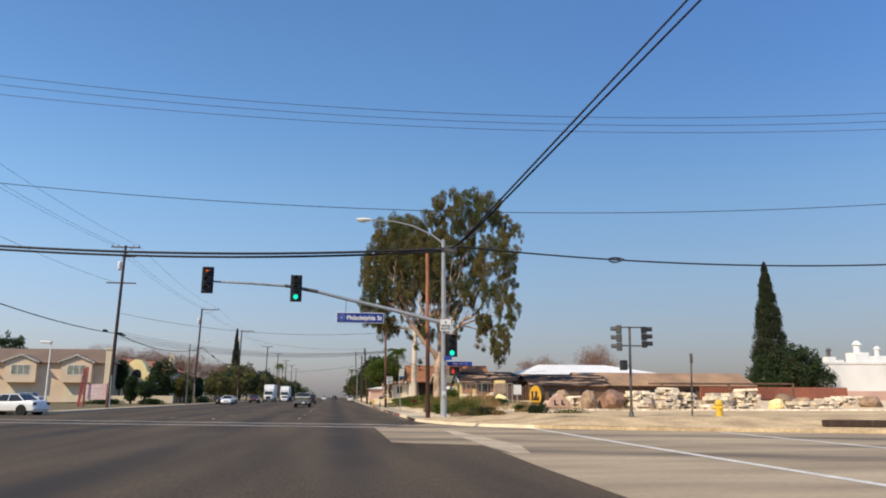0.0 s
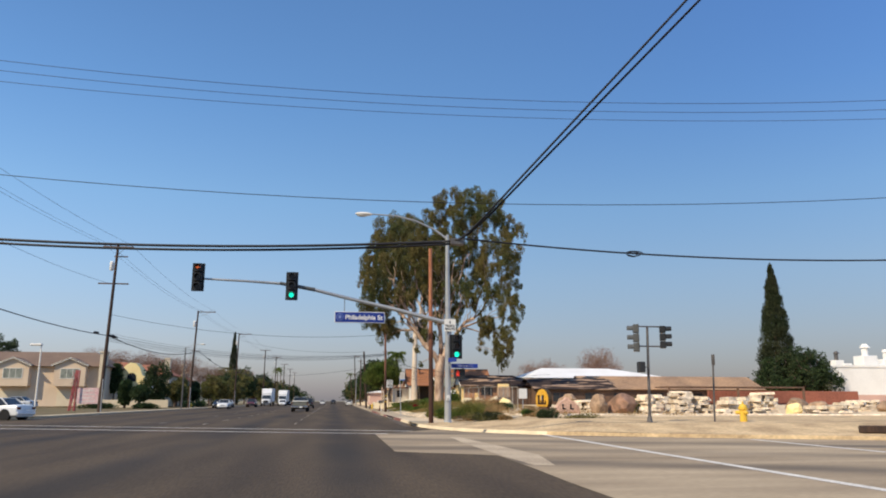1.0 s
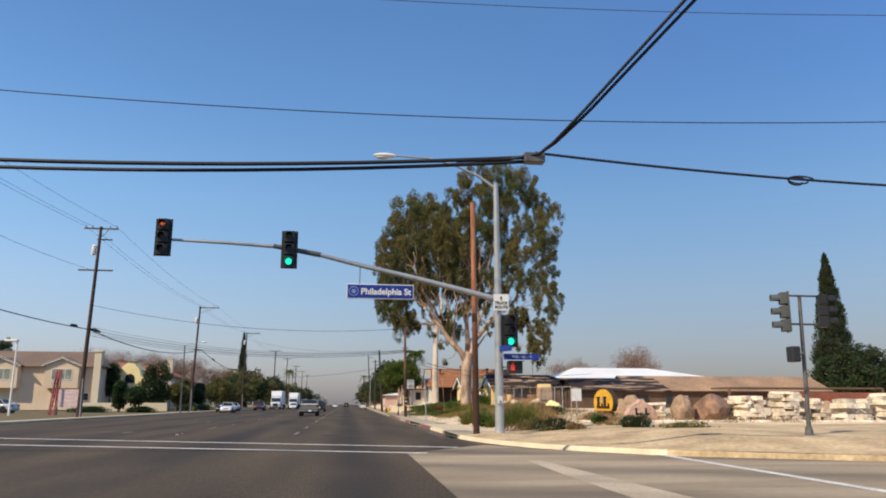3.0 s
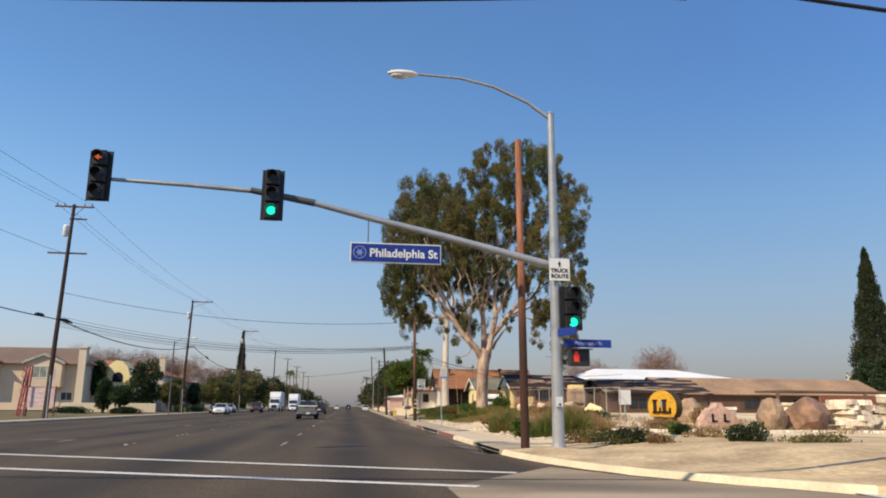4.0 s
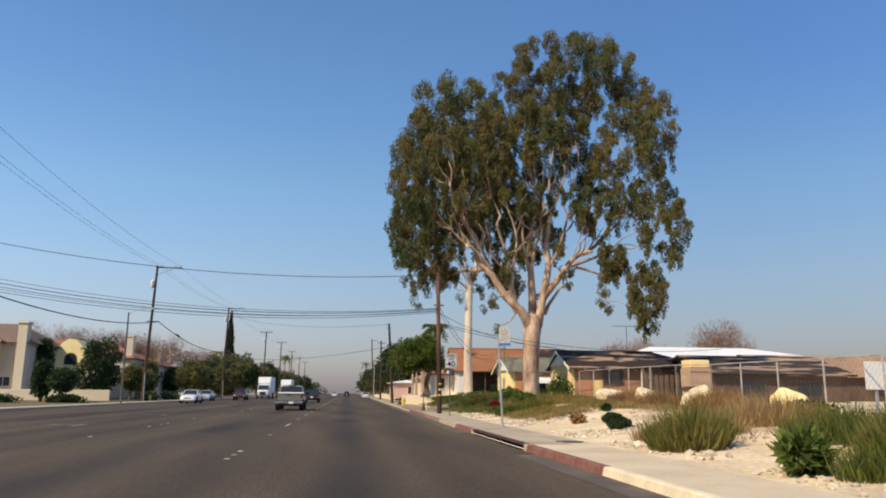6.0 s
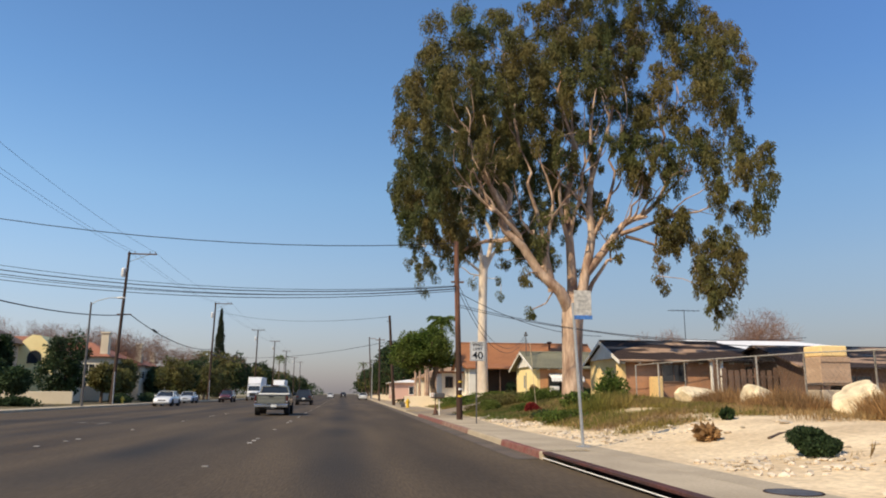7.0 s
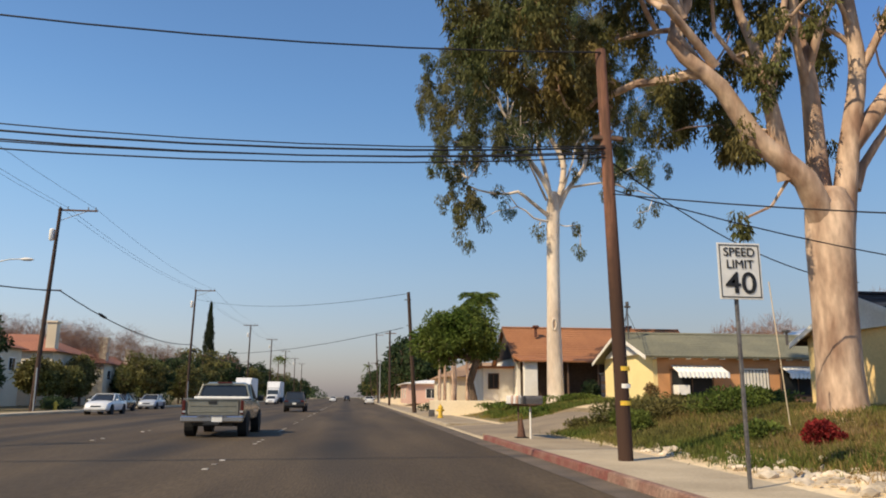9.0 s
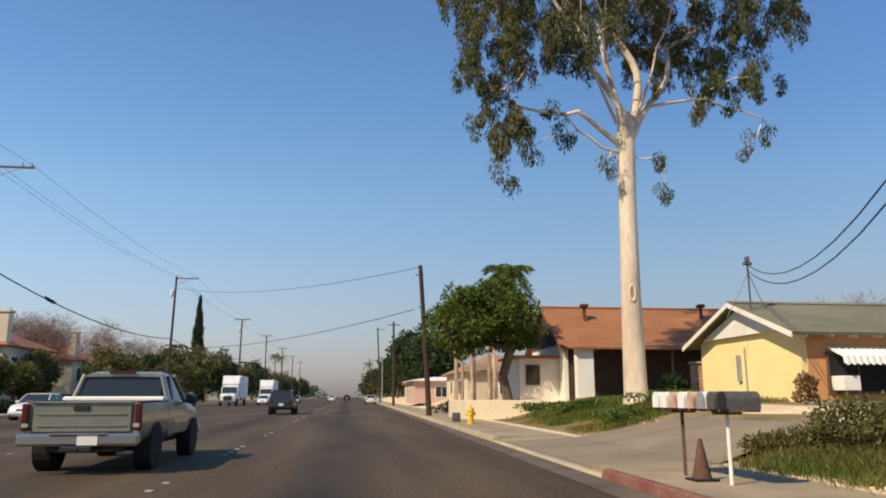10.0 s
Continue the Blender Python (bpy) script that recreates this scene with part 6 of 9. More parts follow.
ac = part("cooler", Geo().span((15.0, 89.95, 1.42), (15.55, 90.5, 1.85), 0.02), METAL_WHITE, hc, "white window air cooler")
ac.matrix_basis = bc
part("meter_pipe", Geo().tube([(14.07, 93.6, 1.2), (14.07, 93.6, 2.9)], 0.03, 6).box((14.04, 94.0, 2.2), (0.08, 0.18, 0.9), 0.01), STEEL, hc).matrix_basis = bc
part("roof_vent", Geo().tube([(21.6, 92.0, 3.6), (21.6, 92.0, 4.45)], 0.07, 8).box((21.6, 92.0, 4.5), (0.3, 0.3, 0.12), 0.03), STEEL_DARK, hc).matrix_basis = bc
# mast with stays
ms = thing("service_mast", "steel service mast with stays on the roof ridge", "mast", (13.85, 92.6, 3.9))
part("mast", Geo().tube([(0, 0, 0), (0, 0, 1.85)], 0.03, 6), STEEL_DARK, ms)
part("weatherhead", Geo().box((0, 0, 1.7), (0.3, 0.12, 0.1), 0.02).box((0, 0, 1.85), (0.14, 0.14, 0.2), 0.03), STEEL_DARK, ms)
for sxx in (-0.75, 0.75):
    part("stay", Geo().tube([(sxx, 0.2, -0.1), (0, 0, 1.4)], 0.014, 5), STEEL_DARK, ms)

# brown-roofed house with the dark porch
# side and back walls all take the porch's shade as their colour
hd, bd = gable_house("white house with brown shingle roof and deep shaded porch", 11.6, 24.0, 106.6, 113.4, 0.85, 3.9, 6.1, WHITE_PAINT, WALL_SHADE, ROOF_BROWN, trim=BROWN_WOOD)
r = roof_courses(hd, (11.2, 103.9, 3.55), (24.4, 103.9, 3.55), (24.4, 106.3, 3.98), (11.2, 106.3, 3.98), ROOF_BROWN, name="porch_roof")
r.matrix_basis = bd
part("pilaster", Geo().span((11.5, 104.2, 0.85), (12.35, 104.6, 3.62), 0.02), WHITE_PAINT, hd, "white porch pier").matrix_basis = bd
for x in (14.3, 16.3, 18.4, 20.6, 23.6):
    part("post", Geo().span((x, 104.3, 0.85), (x + 0.1, 104.4, 3.6), 0.01), BROWN_WOOD, hd).matrix_basis = bd
part("porch_floor", Geo().span((11.4, 104.0, 0.6), (24.2, 106.6, 0.95), 0.02), CONCRETE, hd).matrix_basis = bd
# dark sheet that puts the shade under the gable into its colour
part("gable_screen", Geo().prism([(107.0, 3.9), (113.0, 3.9), (110.0, 5.85)], "x", 11.5, 11.58), WALL_SHADE, hd, "gable face coloured as dark shade").matrix_basis = bd
keep(hd, bd, window(hd, (11.6, 108.6, 2.4), 0.9, 1.2, "w", BROWN_WOOD))
part("wing", Geo().span((9.5, 107.6, 0.8), (11.59, 111.5, 3.2), 0.02), WHITE_PAINT, hd, "low white side wing").matrix_basis = bd
part("wing_roof", Geo().span((9.2, 107.3, 3.2), (11.58, 111.8, 3.34), 0.02), ROOF_BROWN, hd).matrix_basis = bd
keep(hd, bd, window(hd, (10.2, 107.6, 2.35), 0.6, 0.9, "s", BROWN_WOOD))
for x, y, z in ((13.4, 108.6, 5.6), (20.2, 108.8, 5.7)):
    part("roof_vent", Geo().tube([(x, y, z - 0.2), (x, y, z + 0.45)], 0.1, 8).box((x, y, z + 0.5), (0.42, 0.42, 0.2), 0.06), mat("rust_vent", (0.12, 0.05, 0.035)), hd).matrix_basis = bd

gp = thing("gate_pier", "short pinkish brick pier beside the porch", "pier", (14.8, 98.5, yard_z(14.8, 98.5)))
for k in range(9):
    part("brick_course", Geo().box((0, 0, 0.08 + 0.155 * k), (0.52, 0.52, 0.145), 0.012), PINK_STONE if k % 3 else STUCCO_PEACH, gp)
part("cap", Geo().box((0, 0, 1.48), (0.62, 0.62, 0.10), 0.02), CONCRETE, gp)

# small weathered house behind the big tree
hb, bb = gable_house("weathered yellow cottage with patchy dark shingle roof", 14.2, 23.2, 74.4, 79.2, 0.75, 3.05, 4.02, STUCCO_AMBER, STUCCO_MOTTLED, ROOF_DARK, hip=3.1)
part("gable_board", Geo().prism([(74.9, 3.1), (78.7, 3.1), (76.8, 3.88)], "x", 14.03, 14.195), WHITE_PAINT, hb, "white boarded gable").matrix_basis = bb
keep(hb, bb, window(hb, (16.9, 74.4, 2.35), 1.2, 0.8, "s", BROWN_WOOD))
keep(hb, bb, window(hb, (21.5, 74.4, 2.2), 1.4, 0.9, "s", BROWN_WOOD))
# short wall added to stand in for a sunlit patch on the cottage front
part("garden_wall", Geo().span((15.5, 73.1, 0.7), (15.75, 74.2, 2.15), 0.03), STUCCO_AMBER, hb, "short amber wall standing in for a sunlit patch").matrix_basis = bb
for x in (18.2, 18.7, 20.5, 23.0):
    part("post", Geo().span((x, 73.0, 0.7), (x + 0.13, 73.13, 2.95), 0.01), WHITE_PAINT if x < 19 else BROWN_WOOD, hb).matrix_basis = bb
part("lean_to", Geo().prism([(72.8, 2.9), (74.4, 3.0), (74.4, 3.06), (72.8, 2.96)], "x", 18.0, 23.6), ROOF_DARK, hb, "low lean-to roof").matrix_basis = bb
bf = thing("board_fence", "ragged dark brown board fence beside the cottage", "fence", (22.2, 72.4, 0.75))
rf = random.Random(8)
for k in range(26):
    x = -4.0 + 0.33 * k
    part("board", Geo().box((x, rf.uniform(-0.02, 0.02), 0.85 + rf.uniform(-0.1, 0.1)), (0.24, 0.03, 1.8), 0.006), BROWN_WOOD, bf)
for z in (0.5, 1.4):
    part("rail", Geo().box((0.2, 0.05, z), (8.8, 0.05, 0.09)), BROWN_WOOD, bf)
for k in range(5):
    part("post", Geo().box((-4.1 + 2.1 * k, 0.1, 1.0), (0.1, 0.1, 2.4), 0.01), BROWN_WOOD, bf)
ta = thing("tv_antenna", "old rooftop television antenna on a thin mast", "antenna", (18.8, 76.8, 4.05))
part("mast", Geo().tube([(0, 0, 0), (0, 0, 1.8)], 0.02, 5), STEEL_DARK, ta)
part("boom", Geo().tube([(-0.9, 0, 1.75), (0.9, 0, 1.75)], 0.015, 5), STEEL_DARK, ta)
for k in range(6):
    part("element", Geo().tube([(-0.8 + 0.3 * k, -0.4, 1.75), (-0.8 + 0.3 * k, 0.4, 1.75)], 0.008, 4), STEEL_DARK, ta)

# ---------------------------------------------------------------- sheds of the stone yard
def shed(label, x0, x1, y0, y1, zb, eave, ridge, wall, roof, name="shed", windows=0):
    t = thing(name, label, "building", ((x0 + x1) / 2, (y0 + y1) / 2, zb))
    b = Matrix.Translation(-t.matrix_world.translation)
    ym = (y0 + y1) / 2
    part("wall", Geo().span((x0, y0, zb), (x1, y0 + 0.2, eave)).span((x0, y1 - 0.2, zb), (x1, y1, eave)).prism([(y0 + 0.2, zb), (y1 - 0.2, zb), (y1 - 0.2, eave), (ym, ridge - 0.05), (y0 + 0.2, eave)], "x", x0, x0 + 0.2).prism([(y0 + 0.2, zb), (y1 - 0.2, zb), (y1 - 0.2, eave), (ym, ridge - 0.05), (y0 + 0.2, eave)], "x", x1 - 0.2, x1), wall, t).matrix_basis = b
    for ye in (y0 - 0.4, y1 + 0.4):
        roof_courses(t, (x0 - 0.4, ye, eave - 0.06), (x1 + 0.4, ye, eave - 0.06), (x1 + 0.4, ym, ridge + 0.04), (x0 - 0.4, ym, ridge + 0.04), roof, 0.45).matrix_basis = b
    for k in range(windows):
        x = x0 + (x1 - x0) * (k + 0.7) / (windows + 0.4)
        keep(t, b, window(t, (x, y0, zb + (eave - zb) * 0.55), 1.5, 0.9, "s", BROWN_WOOD))
    return t


shed("long dark-roofed timber shed behind the stone yard", 30.0, 52.0, 78.5, 86.0, 0.6, 2.75, 4.3, BROWN_WOOD, ROOF_TAN, windows=4)
shed("low dark timber shed with sagging roof", 21.5, 30.0, 70.5, 78.0, 0.6, 2.6, 3.75, BROWN_WOOD, ROOF_DARK, windows=2)
t = thing("warehouse", "large white sheet-metal warehouse with shallow roof", "building", (38, 100, 0.4))
part("wall", Geo().span((-10.5, -5, 0), (10.5, 9, 4.1), 0.03), METAL_WHITE, t)
part("roof", Geo().add([(-10.8, -5.3, 4.1), (10.8, -5.3, 4.1), (10.8, 9.3, 4.1), (-10.8, 9.3, 4.1), (-7.0, 2.0, 5.75), (3.5, 2.0, 5.75)], [(0, 1, 5, 4), (1, 2, 5), (2, 3, 4, 5), (3, 0, 4), (3, 2, 1, 0)]), METAL_WHITE, t)
t = thing("warehouse", "white flat-roofed industrial building with rooftop plant", "building", (92, 102, 0.4))
part("wall", Geo().span((-19.5, -6, 0), (40, 10, 6.0), 0.05), METAL_WHITE, t)
part("parapet", Geo().span((-19.6, -6.1, 6.0), (40.1, -5.8, 6.3)), METAL_WHITE, t)
for x, s in ((-14.5, 1.0), (-9.5, 1.6), (-6, 1.2)):
    part("roof_unit", Geo().box((x, -3, 6.0 + s * 0.6), (s * 1.6, s * 1.4, s * 1.2), 0.08), METAL_WHITE, t)
    part("vent_stack", Geo().tube([(x, -3, 6.0 + s * 1.1), (x, -3, 6.6 + s * 1.6), (x + 0.1, -3, 6.6 + s * 1.62), (x, -3, 6.6 + s * 2)], [s * 0.3, s * 0.3, s * 0.5, s * 0.2], 10), STEEL_DARK if s < 1.1 else METAL_WHITE, t)
    part("duct", Geo().box((x + s * 1.3, -3.6, 6.3), (s * 1.2, 0.7, 0.8), 0.05), METAL_WHITE, t)
g = Geo().span((43, 74.6, 0.3), (62, 74.9, 2.5), 0.02)
lone("yard_wall", g, RED_BRICK, "red block wall along the stone yard", "wall")
g = Geo().span((62, 74.6, 0.3), (84, 74.9, 2.1), 0.02)
lone("yard_wall", g, STUCCO_PINK, "pinkish block wall along the stone yard", "wall")
g = Geo().span((36, 70, 2.75), (52, 73.5, 2.9), 0.02).span((36, 70, 0.3), (36.2, 70.2, 2.75)).span((44, 70, 0.3), (44.2, 70.2, 2.75)).span((51.8, 70, 0.3), (52, 70.2, 2.75))
lone("canopy", g, BROWN_WOOD, "open timber canopy over the yard racks", "canopy")


# bare trees and shrubs far behind
TWIG = mat("brown_twig", (0.25, 0.145, 0.10), (0.18, 0.105, 0.075), rough=0.9, bump=0)


def bare_tree(at, height, spread, seed):
    rng = np.random.default_rng(abs(seed))
    t = thing("bare_tree", "leafless winter tree with a haze of fine twigs", "tree", at, "bare trees")
    tips = shell_tips(rng, [((0, 0, height * 0.68), (spread, spread, height * 0.34))], 260, 0.3)
    g = Geo()
    branches(g, [(0, 0, -0.1), (0, 0, height * 0.2), (0, 0, height * 0.32)], [0.22, 0.16, 0.14], tips, rng, twig=0.016, sag=0.1)
    part("trunk", g, TWIG, t)
    P, D, L, W = clump_leaves(tips, [(0.7, 0.7, 0.6)] * len(tips), 26, rng, -0.5, 0.7, 0.015)
    ob = new("twig_spray", leaf_mesh("twig_spray", P, D, L, W, TWIG, rng))
    ob.parent = t
    return t


bare_tree((43, 110, 0.4), 9.0, 3.6, 61)
bare_tree((36, 118, 0.4), 7.5, 4.5, 62)
for k, (x, y, h, w) in enumerate(((-38.5, 159, 10.6, 4.2), (-33.5, 160, 10.0, 3.8), (-44.5, 161, 11.2, 4.5), (-34.5, 181, 11.5, 5.0), (-42.0, 180, 12.4, 5.0), (-50.0, 170, 12.0, 5.5), (-30.0, 186, 9.5, 4.0), (-30, 240, 11, 6), (-47.0, 148, 10.5, 4.0))):
    bare_tree((x, y, 0.3), h, w, 63 + k)


# ---------------------------------------------------------------- the stone yard
def boulder(label, at, r, squash, material, seed, group="boulders", name="boulder"):
    """A quarried rock: a rough ball cut by random flat faces."""
    rng = random.Random(int(seed * 10))
    raw = Geo().ball((0, 0, 0), 1.0, (1, 1, 1), 0.22, 2.4, 4, seed)
    cuts = []
    for k in range(11):
        n = Vector((rng.gauss(0, 1), rng.gauss(0, 1), rng.gauss(0, 0.8))).normalized()
        cuts.append((n, rng.uniform(0.62, 0.86)))
    g = Geo()
    pts = []
    for p in raw.v:
        p = Vector(p)
        for n, d in cuts:
            over = p.dot(n) - d
            if over > 0:
                p = p - n * over * 0.92
        p = p * 1.2
        pts.append((p.x * r * squash[0], p.y * r * squash[1], (p.z + 0.72) * r * squash[2]))
    g.add(pts, raw.f)
    ob = lone(name, g, material, label, "rock", group)
    ob.matrix_world = pose(*at)
    return ob


def slab_stack(at, n, w, d, seed, label, rz=0.0):
    """Rough flagstone slabs piled loosely on a pallet, each one askew."""
    rng = random.Random(seed)
    t = thing("stone_stack", label, "stone stack", at, "stone stacks", rz=rz)
    part("pallet", Geo().span((-w / 2, -d / 2, 0), (w / 2, d / 2, 0.1)), BROWN_WOOD, t)
    z = 0.11
    for layer in range(n):
        k = rng.uniform(0.11, 0.26)
        cols = rng.choice((1, 1, 2, 2, 3))
        for c in range(cols):
            ww = w / cols * rng.uniform(0.72, 1.08)
            cx = -w / 2 + w / cols * (c + 0.5) + rng.uniform(-0.12, 0.12)
            sides = rng.randint(6, 8)
            out = []
            for q in range(sides):
                a = 2 * math.pi * (q + rng.uniform(-0.25, 0.25)) / sides
                sq = 1.0 / max(abs(math.cos(a)), abs(math.sin(a)))
                out.append((math.cos(a) * ww / 2 * lerp(1, sq, 0.7) * rng.uniform(0.85, 1.05), math.sin(a) * d / 2 * lerp(1, sq, 0.7) * rng.uniform(0.8, 1.05)))
            th = k * rng.uniform(0.88, 1.0)
            top = [(x * rng.uniform(0.93, 1.0), y * rng.uniform(0.93, 1.0), th / 2 + rng.uniform(-0.012, 0.012)) for x, y in out]
            low = [(x, y, -th / 2) for x, y in out]
            m = Matrix.Translation((cx, rng.uniform(-0.08, 0.08), z + k / 2)) @ Matrix.Rotation(rng.uniform(-0.25, 0.25), 4, "Z") @ Matrix.Rotation(rng.uniform(-0.05, 0.05), 4, "Y") @ Matrix.Rotation(rng.uniform(-0.04, 0.04), 4, "X")
            g = Geo().add(low + top, [tuple(range(sides))[::-1], tuple(range(sides, 2 * sides))] + [(q, (q + 1) % sides, sides + (q + 1) % sides, sides + q) for q in range(sides)], m)
            part("slab", g, FLAGSTONE, t)
        z += k
    return t


yz = 0.42
for at, n, w, d, lab in (((19.95, 38.6, yz), 6, 1.7, 1.3, "stack of cream flagstone slabs on the dirt"), ((21.9, 38.4, yz), 8, 1.5, 1.3, "tall stack of cream flagstone slabs"), ((23.5, 38.7, yz), 6, 1.5, 1.3, "low stack of broken cream flagstone"),
                         ((25.6, 38.4, yz), 5, 1.8, 1.3, "stack of pinkish flagstone slabs"), ((27.6, 38.6, yz), 8, 1.8, 1.3, "low stack of broken cream flagstone"), ((31.6, 38.4, yz), 3, 2.3, 1.4, "stack of cream flagstone slabs on the dirt"),
                         ((40.5, 47.0, yz), 4, 2.4, 1.5, "low stack of broken cream flagstone"), ((25.5, 50.5, yz), 7, 2.4, 1.5, "stack of pinkish flagstone slabs"), ((44.0, 50.5, yz), 5, 2.6, 1.5, "low stack of broken cream flagstone"), ((17.6, 44.6, yz), 5, 1.6, 1.2, "low stack of broken cream flagstone"), ((24.5, 37.0, yz), 2, 1.5, 1.1, "low stack of broken cream flagstone"), ((34.0, 39.4, yz), 4, 1.6, 1.2, "stack of pinkish flagstone slabs")):
    slab_stack(at, n, w, d, int(at[0] * 10), lab, (int(at[0] * 7) % 20) - 10)
boulder("large upright tan boulder in the stone yard", (16.4, 38.3, 0.42), 0.56, (0.92, 0.85, 1.2), ROCK, 3.4)
boulder("broad brown boulder in the stone yard", (18.1, 38.5, 0.42), 0.85, (1.0, 0.9, 0.85), ROCK_RED, 4.1)
boulder("tan boulder behind the round sign", (17.6, 47.8, 0.4), 0.7, (1.1, 0.8, 1.0), ROCK, 5.2)
boulder("tall tan boulder beside the fence", (18.6, 52.0, 0.5), 0.6, (0.9, 0.8, 1.0), ROCK, 6.2)
boulder("pale cream boulder among the weeds", (13.45, 60.95, 0.66), 0.52, (0.95, 0.9, 1.05), ROCK_CREAM, 8.9)
boulder("pale cream boulder among the weeds", (13.15, 64.5, 0.76), 0.56, (1.2, 0.9, 0.85), ROCK_CREAM, 9.4)
boulder("pale cream boulder among the weeds", (13.8, 56.6, 0.55), 0.60, (1.0, 0.9, 1.0), ROCK_CREAM, 10.4)
boulder("bright cream boulder behind the weeds", (13.35, 49.9, 0.52), 0.60, (1.1, 0.9, 0.85), STUCCO_YELLOW, 13.3)
boulder("yellowish boulder at the yard's edge", (29.3, 37.8, 0.4), 0.48, (1.1, 0.9, 0.9), STUCCO_YELLOW, 11.4)
for x, y, r, s in ((24.5, 47.5, 0.6, 1), (29.5, 46.5, 0.7, 2), (32, 47, 0.8, 3), (35.5, 44.2, 0.6, 5), (42, 45, 0.7, 6), (47, 47, 0.8, 7), (39, 52, 0.8, 8)):
    boulder("rough tan boulder among the stone stacks", (x, y, 0.38), r, (1.15, 0.9, 0.85), ROCK, s * 3.3)

# round yellow sign, flat at the foot
ws = thing("yard_sign", "rounded yellow sign slab with two big dark letters", "sign", (14.55, 43.8, 0.42), rz=-90.0)
def disc(r, y0, y1, zc=0.98, flat=0.30, wide=2.2):
    return Geo().prism([(math.cos(a) * r * wide, max(zc - r + flat, zc + math.sin(a) * r)) for a in (2 * math.pi * k / 40 for k in range(40))], "y", y0, y1)
ws.scale = (0.92, 1.0, 0.96)
SIGN_YELLOW = mat("sign_yellow", (0.80, 0.46, 0.03), (0.60, 0.31, 0.02), rough=0.6, scale=2, stretch=(1, 1, 8), grain=0.3, bump=0.4)
# slab edge near-black: the shade on its thickness is put into the colour
part("border", disc(0.79, -0.13, 0.13), mat("sign_edge_shade", (0.05, 0.035, 0.02)), ws)
fc = part("face", disc(0.77, -0.15, -0.132), SIGN_YELLOW, ws)
LETTER_BROWN = mat("letter_brown", (0.045, 0.02, 0.015), bump=0.1)
def big_letter(x):
    g = Geo().span((x - 0.24, -0.20, 0.72), (x + 0.10, -0.152, 1.30)).span((x - 0.34, -0.20, 1.24), (x + 0.20, -0.152, 1.32)).span((x - 0.34, -0.20, 0.66), (x + 0.66, -0.152, 0.78)).span((x + 0.48, -0.20, 0.74), (x + 0.66, -0.152, 0.94))
    part("letter", g, LETTER_BROWN, fc)
big_letter(-0.66)
big_letter(0.48)
part("device", Geo().ball((0.05, -0.152, 1.12), 0.13, (2.0, 0.3, 1.3), sub=2), mat("device_grey", (0.35, 0.34, 0.33)), fc)
part("ledge", Geo().span((-1.35, -0.22, 0.50), (1.35, -0.134, 0.56), 0.015), mat("ledge_yellow", (0.55, 0.33, 0.04)), ws)
part("plinth", Geo().span((-1.15, -0.12, -0.05), (1.15, 0.12, 0.485), 0.03), BROWN_WOOD, ws)
# peaked stone with two letters
ls = thing("name_stone", "peaked pinkish stone block with two carved letters", "stone", (14.7, 39.2, 0.38))
part("block", Geo().prism([(-0.85, -0.05), (0.85, -0.05), (0.72, 0.55), (0.45, 0.85), (0.18, 0.98), (0.08, 1.15), (-0.08, 1.15), (-0.18, 0.98), (-0.45, 0.85), (-0.72, 0.5)], "y", -0.28, 0.28), PINK_STONE, ls)
for x in (-0.32, 0.18):
    part("letter", Geo().span((x - 0.05, -0.31, 0.40), (x + 0.03, -0.285, 0.72)).span((x - 0.05, -0.31, 0.40), (x + 0.18, -0.285, 0.47)), SIGN_BLACK, ls)
# paper notice on the fence
nt = thing("notice_board", "blank white notice board on a thin post", "notice board", (13.9, 47.0, 0.4))
part("panel", Geo().box((0, 0, 1.42), (0.62, 0.02, 0.72), 0.004), SIGN_WHITE, nt)
part("post", Geo().span((-0.03, 0.02, -0.1), (0.03, 0.07, 1.75)), STEEL, nt)


FENCE_POST = mat("dull_fence_post", (0.46, 0.42, 0.36), (0.33, 0.30, 0.26), rough=0.7, scale=2, fine=20, bump=0.05)


def fence_run(label, pts, spacing=2.5, height=1.7):
    """Chain-link fence: posts, top rail and a fine wire mesh."""
    t = thing("wire_fence", label, "fence", (0, 0, 0), "wire fences")
    for (ax, ay), (bx_, by_) in zip(pts[:-1], pts[1:]):
        d = math.hypot(bx_ - ax, by_ - ay)
        n = max(1, round(d / spacing))
        for k in range(n + 1):
            x, y = lerp(ax, bx_, k / n), lerp(ay, by_, k / n)
            z = yard_z(x, max(33, y))
            part("post", Geo().tube([(x, y, z - 0.1), (x, y, z + height)], 0.028, 6), FENCE_POST, t)
        za, zb = yard_z(ax, max(33, ay)), yard_z(bx_, max(33, by_))
        part("rail", Geo().tube([(ax, ay, za + height), (bx_, by_, zb + height)], 0.02, 6), FENCE_POST, t)
        g = Geo()
        m = int(d / 0.2)
        for k in range(m):
            for q in (-1, 1):
                s0 = k / m
                s1 = s0 + q * height / d
                zc = 1.0
                if s1 < 0 or s1 > 1:
                    e = 0.0 if s1 < 0 else 1.0
                    zc = (e - s0) / (s1 - s0)
                    s1 = e
                g.tube([(lerp(ax, bx_, s0), lerp(ay, by_, s0), lerp(za, zb, s0)), (lerp(ax, bx_, s1), lerp(ay, by_, s1), lerp(za, zb, s1) + height * zc)], 0.0022, 3, caps=False)
        part("wire_mesh", g, STEEL_DARK, t)
    return t


